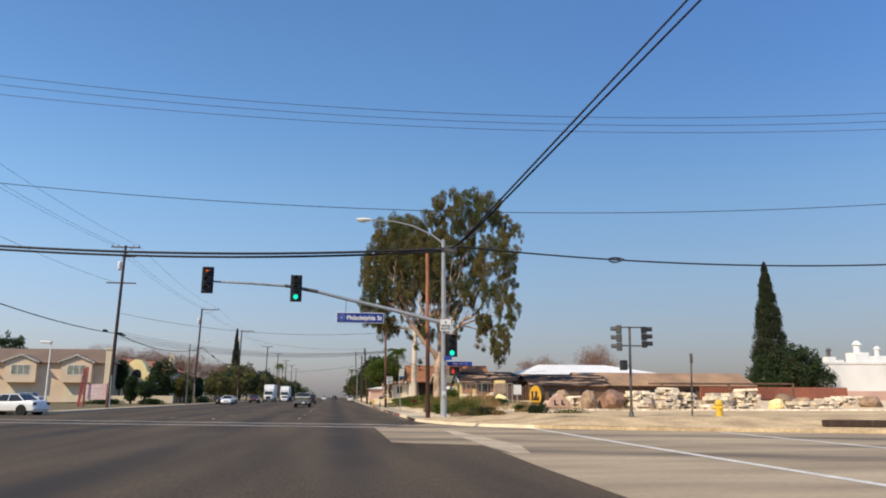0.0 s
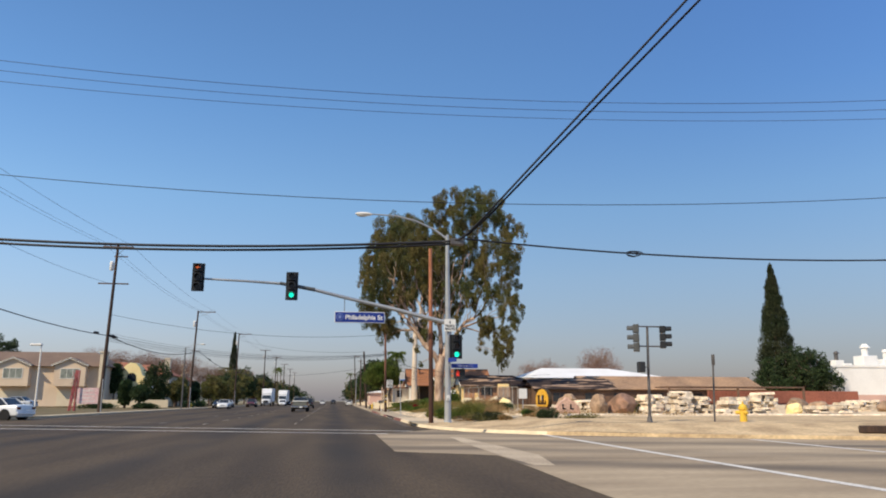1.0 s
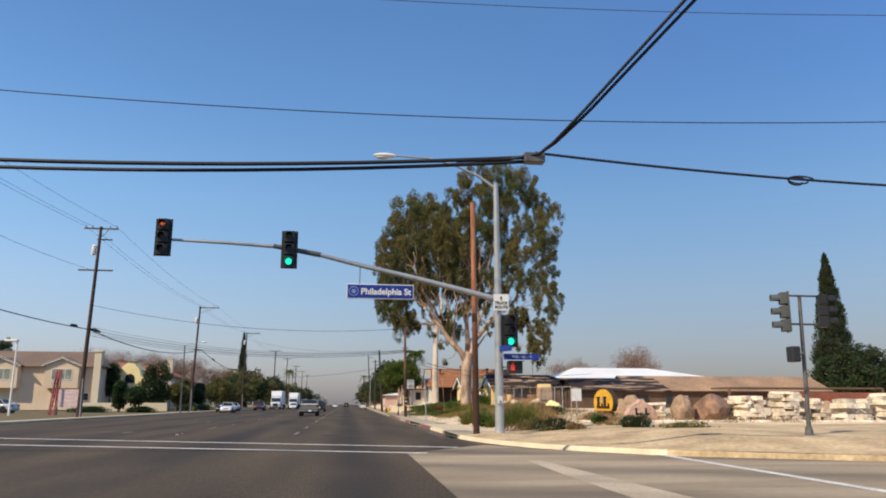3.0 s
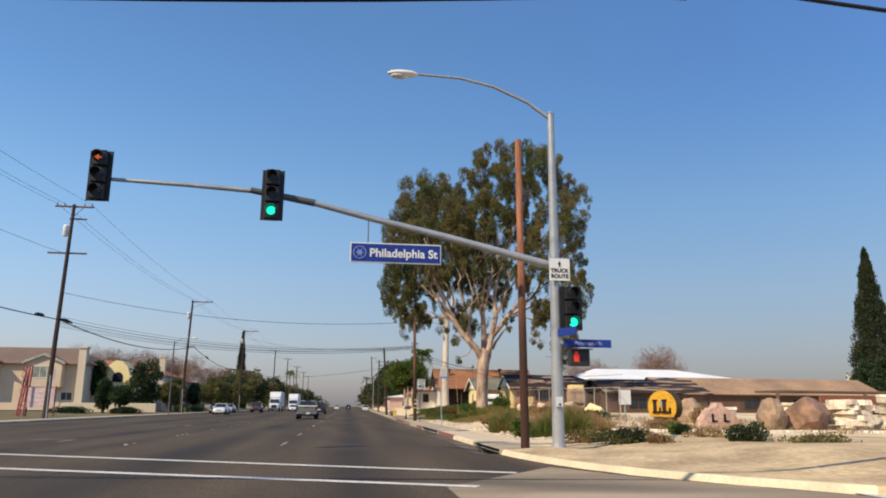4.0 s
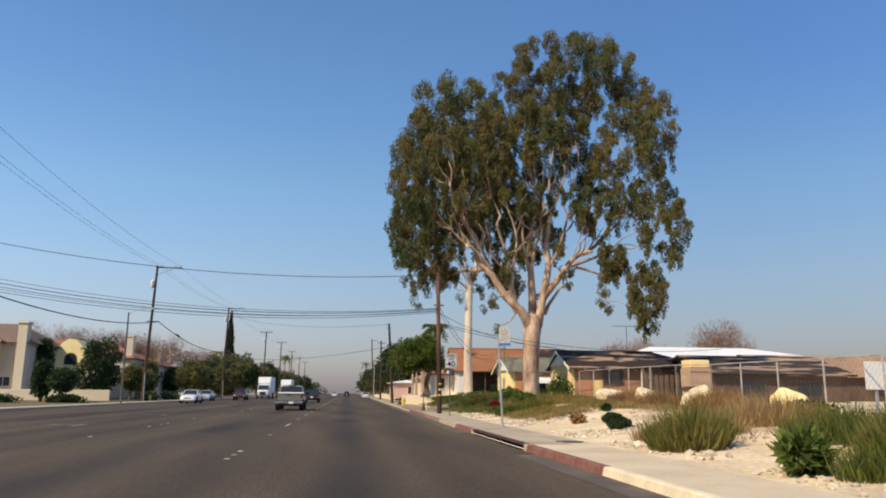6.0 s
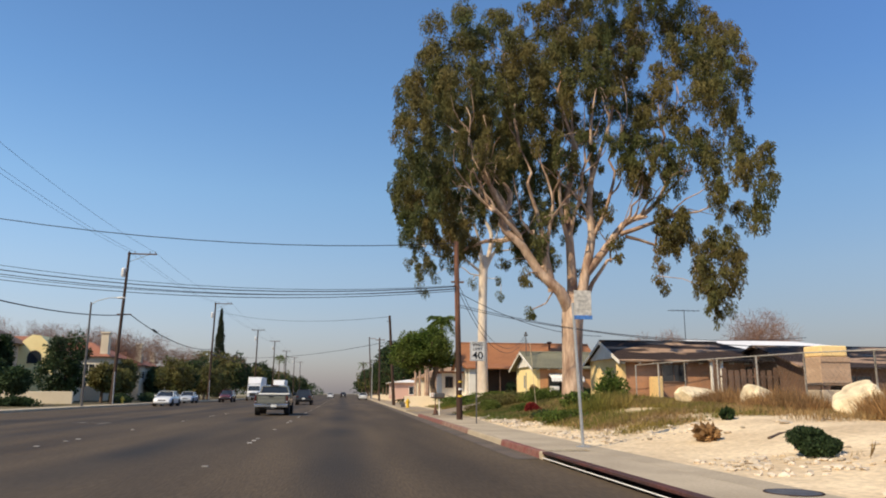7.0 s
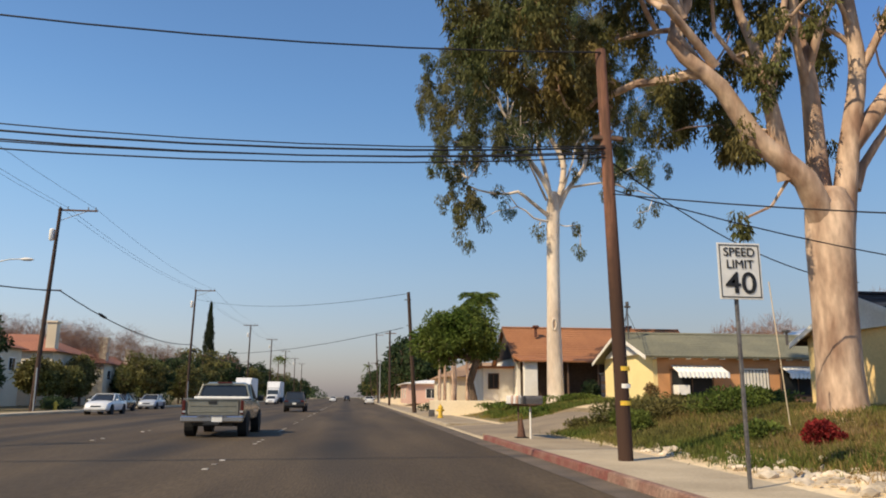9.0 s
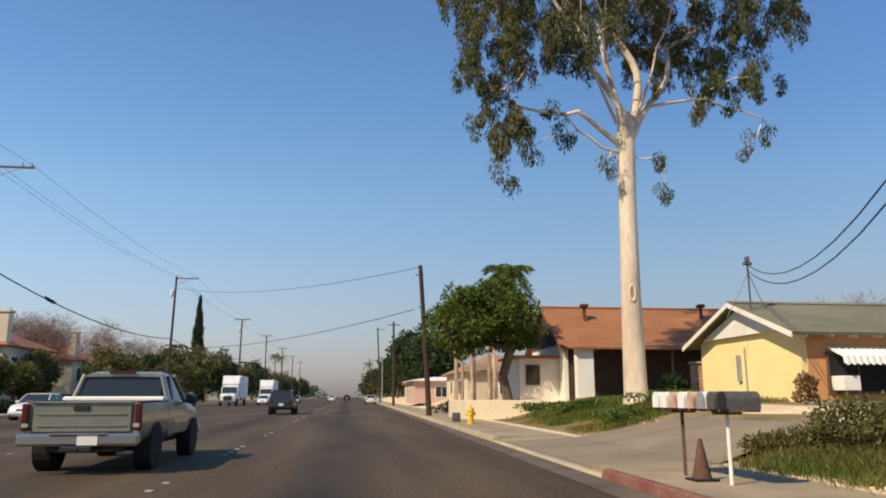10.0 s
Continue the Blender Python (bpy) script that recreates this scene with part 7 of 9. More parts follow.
fence_run("steel chain-link fence in front of the sheds", [(13.2, 45.8), (14.3, 56.6), (14.2, 59.5), (13.97, 67.0), (13.95, 72.0)])
ct = thing("crate_stack", "two weathered tan crates stacked beside the fence", "crates", (15.55, 60.4, 0.72))
part("lower_crate", Geo().span((-0.50, -0.42, -0.05), (0.46, 0.42, 0.72), 0.02), ROCK_PALE, ct)
part("upper_crate", Geo().span((-0.52, -0.44, 0.86), (0.50, 0.44, 1.74), 0.02), CRATE, ct)
for x in (-0.42, 0.40):
    part("runner", Geo().span((x - 0.06, -0.40, 0.725), (x + 0.06, 0.40, 0.855)), BROWN_WOOD, ct)
part("lid", Geo().span((-0.46, -0.45, 1.745), (0.42, 0.45, 2.08), 0.03), STUCCO_AMBER, ct, "yellow-painted top box")
for z in (0.98, 1.62):
    part("batten", Geo().span((-0.50, -0.47, z - 0.04), (0.48, -0.445, z + 0.04)), CRATE, ct)
# low edging and a long timber at the corner
g = Geo()
run = [(9.5, 37.0), (13, 36.2), (18, 36.7), (24, 36.0), (36, 34.6)]
for (ax, ay), (bx_, by_) in zip(run[:-1], run[1:]):
    d = Vector((bx_ - ax, by_ - ay, 0))
    m = Matrix.Translation(((ax + bx_) / 2, (ay + by_) / 2, 0.42)) @ Matrix.Rotation(math.atan2(d.y, d.x), 4, "Z")
    g.box((0, 0, 0), (d.length, 0.25, 0.28), 0.04, m)
lone("edging", g, FLAGSTONE, "low pale stone edging round the yard", "edging")
g = Geo().box((0, 0, 0), (6.5, 0.3, 0.26), 0.03, pose(21.6, 16.6, 0.32, 0, 0, -22))
lone("timber_beam", g, POLE_BROWN, "long dark timber lying on the dirt shoulder", "timber")

# rubble strewn over the bare dirt
rng = np.random.default_rng(77)
for lab, cnt, reg, size in (("scattered white rubble along the pavement edge", 2600, (0.2, 3.2, 37, 92), 0.04), ("broken white concrete lumps in the dirt", 260, (0.3, 2.4, 38, 76), 0.08), ("pale broken stone below the big tree", 420, (0.3, 2.2, 62, 78), 0.055), ("heap of white broken concrete by the sign", 90, (0.5, 1.7, 66.5, 71), 0.075), ("small stones on the dirt shoulder", 300, (3.0, 10.0, 36, 62), 0.06)):
    g = Geo()
    for k in range(cnt):
        y = rng.uniform(reg[2], reg[3])
        if size < 0.1 and noise.noise(Vector((y * 0.35, 2.0, size * 30))) < 0.06:
            continue
        x = walk_x(y) + rng.uniform(reg[0], reg[1]) * (0.5 + 0.5 * rng.uniform())
        s = size * rng.uniform(0.4, 1.5)
        g.ball((x, y, yard_z(x, y) + s * 0.3), s, (rng.uniform(0.8, 1.7), rng.uniform(0.8, 1.5), rng.uniform(0.4, 0.85)), 0.7, 1.6, 1, float(k))
    lone("rubble", g, RUBBLE, lab, "rubble", kind="stuff")

def tuft(label, at, size, leaf, seed, count, spread=0.28, width=0.010):
    """Long blades standing up from one patch of ground."""
    count = int(count * 1.7)
    rng = np.random.default_rng(abs(seed))
    a, r = rng.uniform(0, 2 * math.pi, count), rng.uniform(0, 1, count) ** 0.6
    x, y = at[0] + np.cos(a) * r * size[0], at[1] + np.sin(a) * r * size[1]
    P = np.stack([x, y, np.array([yard_z(u, v) for u, v in zip(x, y)]) - 0.03], 1)
    D = np.stack([np.cos(a) * r * 0.35 + rng.normal(size=count) * spread, np.sin(a) * r * 0.35 + rng.normal(size=count) * spread, np.ones(count)], 1)
    L = size[2] * rng.uniform(0.35, 1.1, count) * (1.05 - 0.45 * r) * (0.75 + 0.5 * rng.uniform(size=count))
    t = thing("weed_clump", label, "weeds", (at[0], at[1], yard_z(at[0], at[1])), "weed clumps")
    ob = new("grass", leaf_mesh("grass", P, D, L, np.full(count, width) * rng.uniform(0.6, 1.4, count), leaf, rng))
    ob.parent, ob.matrix_basis = t, Matrix.Translation(-t.matrix_world.translation)
    return t


for x, y, s, leaf, lab, cnt in ((7.25, 43.9, (0.75, 0.7, 1.15), LUSH_LEAF, "tall green weeds at the pavement edge", 1500), (8.35, 38.9, (0.8, 0.6, 1.15), LUSH_LEAF, "tall green weeds at the pavement edge", 2200), (7.5, 38.5, (0.7, 0.5, 0.7), LUSH_LEAF, "green weeds at the pavement edge", 900),
                                (9.7, 39.6, (0.8, 0.7, 0.8), DRY_LEAF, "dry straw-coloured grass clump", 900), (8.3, 46.0, (1.3, 1.0, 0.75), DRY_LEAF, "dry straw-coloured grass clump", 1300), (9.6, 42.6, (1.0, 0.9, 0.9), LUSH_LEAF, "tall green weeds among dry grass", 1300),
                                (13.3, 54.3, (0.9, 1.2, 0.9), RUST_LEAF, "tall dry brush among the boulders", 3000), (13.2, 59.2, (1.0, 1.6, 0.75), RUST_LEAF, "tall dry brush among the boulders", 3000), (13.3, 62.6, (0.8, 1.6, 0.75), RUST_LEAF, "tall dry brush among the boulders", 3000),
                                (11.0, 47.4, (1.6, 1.3, 0.9), DRY_LEAF, "tall dry brush among the boulders", 1800), (9.4, 64.5, (1.3, 1.2, 0.7), GRASS_LEAF, "green weeds below the big tree", 1500), (11.5, 68.5, (2.0, 1.6, 0.6), GRASS_LEAF, "green weeds below the big tree", 2000)):
    tuft(lab, (x, y), s, leaf, int(x * 37 + y * 11), cnt)
mc = thing("meter_cover", "dark worn oval utility cover set in the pavement", "utility cover", (5.70, 47.06, 0.15))
part("cover", Geo().tube([(0, 0, -0.02), (0, 0, 0.010)], 0.31, 24), STEEL_DARK, mc)
part("rim", Geo().tube([(math.cos(a) * 0.325, math.sin(a) * 0.325, 0.003) for a in (2 * math.pi * k / 24 for k in range(25))], 0.010, 5), PIT, mc)
g = Geo()
zs = yard_z(9.0, 53.0)
g.tube([(8.75, 52.6, yard_z(8.75, 52.6) + 0.02), (9.15, 52.9, zs + 0.03), (9.6, 53.1, zs + 0.07), (10.25, 53.5, zs + 0.15)], [0.032, 0.028, 0.022, 0.012], 7).tube([(9.5, 53.05, zs + 0.06), (9.8, 52.95, zs + 0.14)], [0.012, 0.006], 5)
lone("fallen_branch", g, BARK, "bare grey fallen branch on the dirt", "branch", smooth=True)
# shrubs and weeds along the lot
def shrub(x, y, s, leaf, lab, cnt, ln):
    z = yard_z(x, y) if y > 33 else 0.25
    bush(lab, (x, y, z - 0.03), s, leaf, int(x * 31 + y * 7), cnt, ln, 0.02 if ln > 0.3 else (0.022 if ln < 0.1 else 0.042), -1.2 if ln > 0.3 else -0.3, group="shrubs")


shrub(6.9, 39.4, (0.6, 0.5, 0.75), GREEN_LEAF, "leafy green weed clump beside the pavement", 700, 0.2)
shrub(8.2, 32.3, (1.2, 0.7, 0.58), OLIVE_LEAF, "low olive shrub on the sandy shoulder", 3200, 0.07)
shrub(9.0, 31.4, (0.7, 0.5, 0.35), DRY_LEAF, "dry brown brush on the sandy shoulder", 1500, 0.07)
shrub(7.5, 33.9, (0.8, 0.7, 0.5), DRY_LEAF, "low dry shrub on the sandy shoulder", 1800, 0.08)
shrub(10.8, 29.8, (0.65, 0.6, 0.95), DARK_LEAF, "low green shrub on the sandy shoulder", 3000, 0.07)
shrub(12.6, 29.4, (1.5, 0.8, 0.5), OLIVE_LEAF, "dry brown brush on the sandy shoulder", 2200, 0.07)
shrub(11.0, 32.4, (0.9, 0.7, 0.5), DRY_LEAF, "low dry shrub on the sandy shoulder", 1500, 0.08)
shrub(7.95, 50.1, (0.62, 0.6, 0.5), DARK_LEAF, "dark rounded shrub on the bare dirt", 5200, 0.05)
shrub(8.03, 53.7, (0.26, 0.26, 0.32), RUST_LEAF, "rusty tumbleweed on the bare dirt", 500, 0.14)
shrub(10.0, 56.5, (0.22, 0.22, 0.26), DARK_LEAF, "small dark shrub on the dirt", 300, 0.12)
shrub(8.6, 70.5, (0.50, 0.45, 0.55), RED_LEAF, "crimson flowering shrub at the pavement's edge", 3200, 0.05)
shrub(9.2, 66.0, (1.1, 0.9, 0.8), GREEN_LEAF, "leafy green shrub in the weeds", 2600, 0.10)
shrub(12.9, 72.4, (0.9, 0.8, 1.5), GREEN_LEAF, "bright green shrub against the tree trunk", 1500, 0.18)
shrub(9.8, 80.3, (1.8, 1.4, 0.85), OLIVE_LEAF, "broad olive shrubs behind the pavement", 9000, 0.075)
shrub(8.3, 78.6, (0.8, 0.9, 0.75), GREEN_LEAF, "leafy green shrub beside the mailboxes", 4200, 0.07)
shrub(12.6, 80.9, (1.6, 1.3, 0.6), GREEN_LEAF, "leafy green shrubs before the yellow house", 7000, 0.075)
shrub(15.4, 84.6, (1.6, 1.2, 0.7), GREEN_LEAF, "dark shrubs along the yellow house", 2200, 0.16)
shrub(13.6, 89.6, (0.5, 0.5, 0.8), DRY_LEAF, "small dry shrub against the yellow wall", 500, 0.14)
shrub(14.5, 100.4, (0.8, 0.8, 1.4), DARK_LEAF, "dark bush beside the porch", 1200, 0.16)
shrub(10.9, 34.4, (0.55, 0.5, 0.45), GREEN_LEAF, "low green shrub on the sandy shoulder", 1200, 0.08)
shrub(12.4, 38.9, (0.9, 0.7, 0.6), DRY_LEAF, "low dry shrub on the sandy shoulder", 1600, 0.08)
shrub(17.2, 45.4, (1.0, 0.9, 1.0), DRY_LEAF, "dry brown bush behind the signs", 1800, 0.10)
shrub(21.0, 42.6, (1.3, 1.0, 1.2), OLIVE_LEAF, "straggling olive bush among the stones", 2200, 0.10)
shrub(12.3, 48.2, (1.2, 0.9, 0.7), DARK_LEAF, "dark bush along the wire fence", 1500, 0.10)
shrub(7.8, 63.4, (0.85, 0.8, 0.55), GREEN_LEAF, "low green shrub among the broken stone", 2400, 0.09)
shrub(7.9, 66.8, (0.5, 0.5, 0.4), DARK_LEAF, "low green shrub among the broken stone", 1100, 0.09)
shrub(8.9, 72.6, (0.7, 0.6, 0.45), GREEN_LEAF, "low green shrub among the broken stone", 1300, 0.09)
shrub(8.4, 82.0, (0.9, 0.8, 0.55), OLIVE_LEAF, "straggling olive shrub beside the driveway", 2400, 0.09)
shrub(10.6, 77.6, (1.3, 1.1, 1.0), GREEN_LEAF, "broad leafy shrubs behind the pavement", 6000, 0.075)
shrub(9.6, 103.8, (1.5, 0.9, 0.5), GREEN_LEAF, "low green ground cover by the wall", 1500, 0.12)
shrub(7.8, 120, (1.4, 1.0, 0.8), DARK_LEAF, "dark hedge below the palms", 1400, 0.16)
weeds("weed_carpet", "mixed green weeds along the lot", (10.4, 16, 58, 69), 22000, GRASS_LEAF, 8, 0.22, 0.009, yard_z)
weeds("weed_carpet", "mixed green weeds in front of the houses", (7.5, 16, 68, 82), 52000, LUSH_LEAF, 3, 0.22, 0.009, yard_z)
weeds("weed_carpet", "mixed green weeds in front of the yellow house", (7.8, 16, 91, 104), 30000, GRASS_LEAF, 12, 0.2, 0.009, yard_z)
weeds("dry_weeds", "dry straw grass along the lot", (10.8, 17, 54, 67), 22000, DRY_LEAF, 9, 0.22, 0.007, yard_z)
weeds("dry_weeds", "dry straw grass among the weeds", (7.6, 17, 66, 81.5), 34000, DRY_LEAF, 4, 0.22, 0.007, yard_z)
weeds("ivy_carpet", "dark leafy ground cover beside the driveway", (7.9, 15, 76, 82), 22000, OLIVE_LEAF, 5, 0.2, 0.022, yard_z)
weeds("ivy_carpet", "dark leafy ground cover under the white-trunked tree", (8.2, 15, 91.2, 104), 26000, GREEN_LEAF, 6, 0.2, 0.02, yard_z)
weeds("weed_carpet", "thin green weeds over the stony dirt", (7.5, 12, 57, 71), 30000, GRASS_LEAF, 10, 0.17, 0.008, yard_z)
weeds("dry_weeds", "thin straw grass over the stony dirt", (7.5, 12, 57, 71), 24000, DRY_LEAF, 11, 0.17, 0.007, yard_z)
weeds("weed_carpet", "brownish weeds along the pavement edge", (7.0, 8.8, 69, 81.5), 18000, LUSH_LEAF, 21, 0.19, 0.009, yard_z)
weeds("lot_weeds", "sparse dry weeds over the bare lot", (8.0, 22, 35, 50), 4500, DRY_LEAF, 7, 0.26, 0.012, yard_z)

for x, y, w in ((9.4, 92.6, 1.5), (11.8, 94.2, 1.7), (10.2, 98.6, 1.6), (13.2, 99.0, 1.3)):
    shrub(x, y, (w, 1.1, 0.42), GREEN_LEAF, "low spreading green ground cover", 3000, 0.10)
# mailboxes, cone, low wall
mb = thing("mailbox_row", "row of mailboxes on two thin posts, nearest coloured as shaded", "mailbox", (5.60, 79.75, 0.15), rz=93.0)
for x in (-0.6, 0.6):
    part("post", Geo().tube([(x, 0, -0.1), (x, 0, 0.90)], 0.026, 8), WHITE_PAINT if x < 0 else BROWN_WOOD, mb)
    part("bracket", Geo().box((x, 0, 0.90), (0.08, 0.4, 0.04), 0.01), BROWN_WOOD, mb)
part("shelf", Geo().span((-1.04, -0.2, 0.92), (1.04, 0.2, 0.955)), BROWN_WOOD, mb)
for k in range(8):
    x = 0.91 - 0.26 * k
    r = 0.088
    pts = [(x - r, 0.955), (x + r, 0.955), (x + r, 1.09)] + [(x + math.cos(a) * r, 1.09 + math.sin(a) * r) for a in (0.5, 1.0, 1.57, 2.1, 2.6)] + [(x - r, 1.09)]
    # the nearest boxes are dark: the shade on their sides is in the colour
    box = part("mailbox", Geo().prism(pts, "y", -0.24, 0.24), (METAL_WHITE, WHITE_PAINT, PINK_STONE, WHITE_PAINT, PINK_STONE, METAL_WHITE, STEEL_DARK, STEEL_DARK)[k], mb)
    part("door", Geo().prism([(x + (p - x) * 1.04, 0.952 + (q - 0.952) * 1.02) for p, q in pts], "y", 0.24, 0.255), (METAL_WHITE, METAL_WHITE, PINK_STONE, METAL_WHITE, PINK_STONE, STEEL, STEEL_DARK, BLACK)[k], box)
cn = thing("traffic_cone", "dark weathered traffic cone on the pavement", "traffic cone", (5.5, 79.7, 0.15))
part("cone", Geo().tube([(0, 0, 0.03), (0, 0, 0.55)], [0.13, 0.025], 14), mat("dull_cone", (0.13, 0.065, 0.045)), cn, smooth=True)
part("foot", Geo().box((0, 0, 0.015), (0.34, 0.34, 0.03), 0.008), RUBBER, cn)
g = Geo()
wallp = [(6.5, 112.0), (6.6, 107.4), (9.9, 104.6)]
for (ax, ay), (bx_, by_) in zip(wallp[:-1], wallp[1:]):
    d = Vector((bx_ - ax, by_ - ay, 0))
    g.box((0, 0, 0), (d.length, 0.2, 1.0), 0.03, Matrix.Translation(((ax + bx_) / 2, (ay + by_) / 2, 0.58)) @ Matrix.Rotation(math.atan2(d.y, d.x), 4, "Z"))
lone("garden_wall", g, STUCCO_CREAM, "low cream garden wall beside the pavement", "wall")
mk = thing("marker_stake", "thin pale marker stake in the weeds", "stake", (9.32, 72.6, yard_z(9.32, 72.6)))
part("stake", Geo().tube([(0, 0, -0.1), (-0.28, -0.1, 3.05)], 0.011, 6), CONCRETE_SANDY, mk)
ut = thing("utility_box", "small dark utility box beside the kerb", "utility box", (5.6, 103.5, 0.15))
part("body", Geo().box((0, 0, 0.2), (0.35, 0.3, 0.4), 0.02), STEEL_DARK, ut)

# pink bungalow and others up the east side
def bungalow(label, x0, x1, y0, y1, zb, eave, top, wall, roof):
    t = thing("house", label, "house", ((x0 + x1) / 2, (y0 + y1) / 2, zb), "bungalows")
    w, d = (x1 - x0) / 2, (y1 - y0) / 2
    part("wall", Geo().span((-w, -d, 0), (w, d, eave - zb), 0.02), wall, t)
    roof_courses(t, (-w - 0.5, -d - 0.5, eave - zb), (w + 0.5, -d - 0.5, eave - zb), (w * 0.5, 0, top - zb), (-w * 0.5, 0, top - zb), roof, 0.5)
    roof_courses(t, (w + 0.5, d + 0.5, eave - zb), (-w - 0.5, d + 0.5, eave - zb), (-w * 0.5, 0, top - zb), (w * 0.5, 0, top - zb), roof, 0.5)
    roof_courses(t, (-w - 0.5, d + 0.5, eave - zb), (-w - 0.5, -d - 0.5, eave - zb), (-w * 0.5, 0, top - zb), (-w * 0.5, 0.01, top - zb), roof, 0.5)
    roof_courses(t, (w + 0.5, -d - 0.5, eave - zb), (w + 0.5, d + 0.5, eave - zb), (w * 0.5, 0.01, top - zb), (w * 0.5, 0, top - zb), roof, 0.5)
    for k in range(2):
        window(t, (-w * 0.45 + w * 0.9 * k, -d, (eave - zb) * 0.5), 1.3, 1.1, "s")
        window(t, (-w, -d * 0.4 + d * 0.8 * k, (eave - zb) * 0.5), 1.3, 1.1, "w")
    return t


bungalow("small pink bungalow with a white fascia", 8.0, 19, 152, 163, 0.5, 3.0, 3.5, STUCCO_PINK, METAL_WHITE)
bungalow("low cream bungalow up the road", 10, 22, 128, 140, 0.8, 3.2, 4.8, STUCCO_CREAM, ROOF_TAN)
bungalow("low beige bungalow up the road", 10, 22, 180, 192, 0.4, 3.2, 4.8, STUCCO_BEIGE, ROOF_TAN)

# ---------------------------------------------------------------- west side of the road
# beige two-storey townhouses with gabled bays
th = thing("townhouse", "beige two-storey stucco townhouse with tan roof and bays", "house", (-43.5, 121, 0.3))
bt = Matrix.Translation((43.5, -121, -0.3))
part("wall", Geo().span((-60, 118.2, 0.3), (-35.4, 128, 6.6), 0.03), STUCCO_BEIGE, th).matrix_basis = bt
for ye, yr in ((117.6, 123.2), (128.6, 123.2)):
    roof_courses(th, (-60.6, ye, 6.5), (-34.8, ye, 6.5), (-38.5, yr, 9.0), (-60.6, yr, 9.0), ROOF_GREY, 0.5).matrix_basis = bt
roof_courses(th, (-34.8, 117.6, 6.5), (-34.8, 128.6, 6.5), (-38.5, 123.21, 9.0), (-38.5, 123.2, 9.0), ROOF_GREY, 0.5).matrix_basis = bt
for xc in (-40.4, -48.7, -56.8):
    bay = part("bay", Geo().prism([(xc - 2.3, 3.4), (xc + 2.3, 3.4), (xc + 2.3, 6.6), (xc, 7.6), (xc - 2.3, 6.6)], "y", 116.9, 118.2), STUCCO_BEIGE, th)
    bay.matrix_basis = bt
    g = Geo()
    for s in (-1, 1):
        g.prism([(xc, 7.62), (xc, 7.86), (xc + s * 2.75, 6.68), (xc + s * 2.75, 6.44)], "y", 116.5, 116.62)
    part("gable_trim", g, WHITE_PAINT, th).matrix_basis = bt
    for s in (-1, 1):
        a, b_ = (xc + s * 2.75, 116.5, 6.62), (xc, 116.5, 7.82)
        roof_courses(th, a, (a[0], 121, 6.62), (xc, 121, 7.82), b_, ROOF_GREY, 0.6, "bay_roof").matrix_basis = bt
    keep(th, bt, window(th, (xc, 116.9, 5.35), 2.7, 1.45, "s", WHITE_PAINT, 2, REFLECT_GLASS))
    part("garage_door", Geo().span((xc - 2.0, 118.12, 0.35), (xc + 2.0, 118.19, 2.7)), STUCCO_CREAM, th).matrix_basis = bt
part("chimney", Geo().span((-36.3, 117.4, 0.3), (-35.3, 118.4, 8.6), 0.03).span((-36.42, 117.28, 8.6), (-35.18, 118.52, 8.85), 0.03), STUCCO_CREAM, th, "broad stucco chimney").matrix_basis = bt
keep(th, bt, window(th, (-37.6, 118.2, 2.2), 1.4, 1.0, "s"))
g = Geo().span((-36, 112.6, 0.2), (-24.5, 112.85, 1.35), 0.03)
lone("garden_wall", g, STUCCO_CREAM, "low cream garden wall before the townhouses", "wall")


def villa(label, x0, x1, y0, y1, eave, top, chim):
    t = thing("house", label, "house", ((x0 + x1) / 2, (y0 + y1) / 2, 0.2), "villas")
    w, d = (x1 - x0) / 2, (y1 - y0) / 2
    part("wall", Geo().span((-w, -d, 0), (w, d, eave), 0.03), STUCCO_CREAM, t)
    for a, b_, c, e in (((-w - 0.5, -d - 0.5), (w + 0.5, -d - 0.5), (w * 0.3, 0), (-w * 0.3, 0)), ((w + 0.5, d + 0.5), (-w - 0.5, d + 0.5), (-w * 0.3, 0), (w * 0.3, 0)),
                       ((w + 0.5, -d - 0.5), (w + 0.5, d + 0.5), (w * 0.3, 0.01), (w * 0.3, 0)), ((-w - 0.5, d + 0.5), (-w - 0.5, -d - 0.5), (-w * 0.3, 0), (-w * 0.3, 0.01))):
        roof_courses(t, (*a, eave), (*b_, eave), (*c, top), (*e, top), ROOF_TILE, 0.5)
    for x, y in chim:
        part("chimney", Geo().span((x - x0 - w - 0.5, y - y0 - d - 0.5, 0), (x - x0 - w + 0.5, y - y0 - d + 0.5, top + 0.9), 0.03).span((x - x0 - w - 0.62, y - y0 - d - 0.62, top + 0.9), (x - x0 - w + 0.62, y - y0 - d + 0.62, top + 1.12), 0.03), STUCCO_CREAM, t, "tall cream stucco chimney")
    for k in range(3):
        window(t, (w, -d * 0.6 + d * 0.6 * k, eave * 0.72), 1.4, 1.2, "e")
        window(t, (-w * 0.6 + w * 0.6 * k, -d, eave * 0.72), 1.4, 1.2, "s")
    ar = Geo()
    for k in range(12):
        a0, a1 = math.pi * k / 12, math.pi * (k + 1) / 12
        ar.add([(math.cos(a) * r, -d - 0.06, eave * 0.6 + math.sin(a) * r) for a, r in ((a0, 1.0), (a1, 1.0), (a1, 0.7), (a0, 0.7))], [(0, 1, 2, 3)])
    part("arch", ar, BROWN_WOOD, t)
    return t


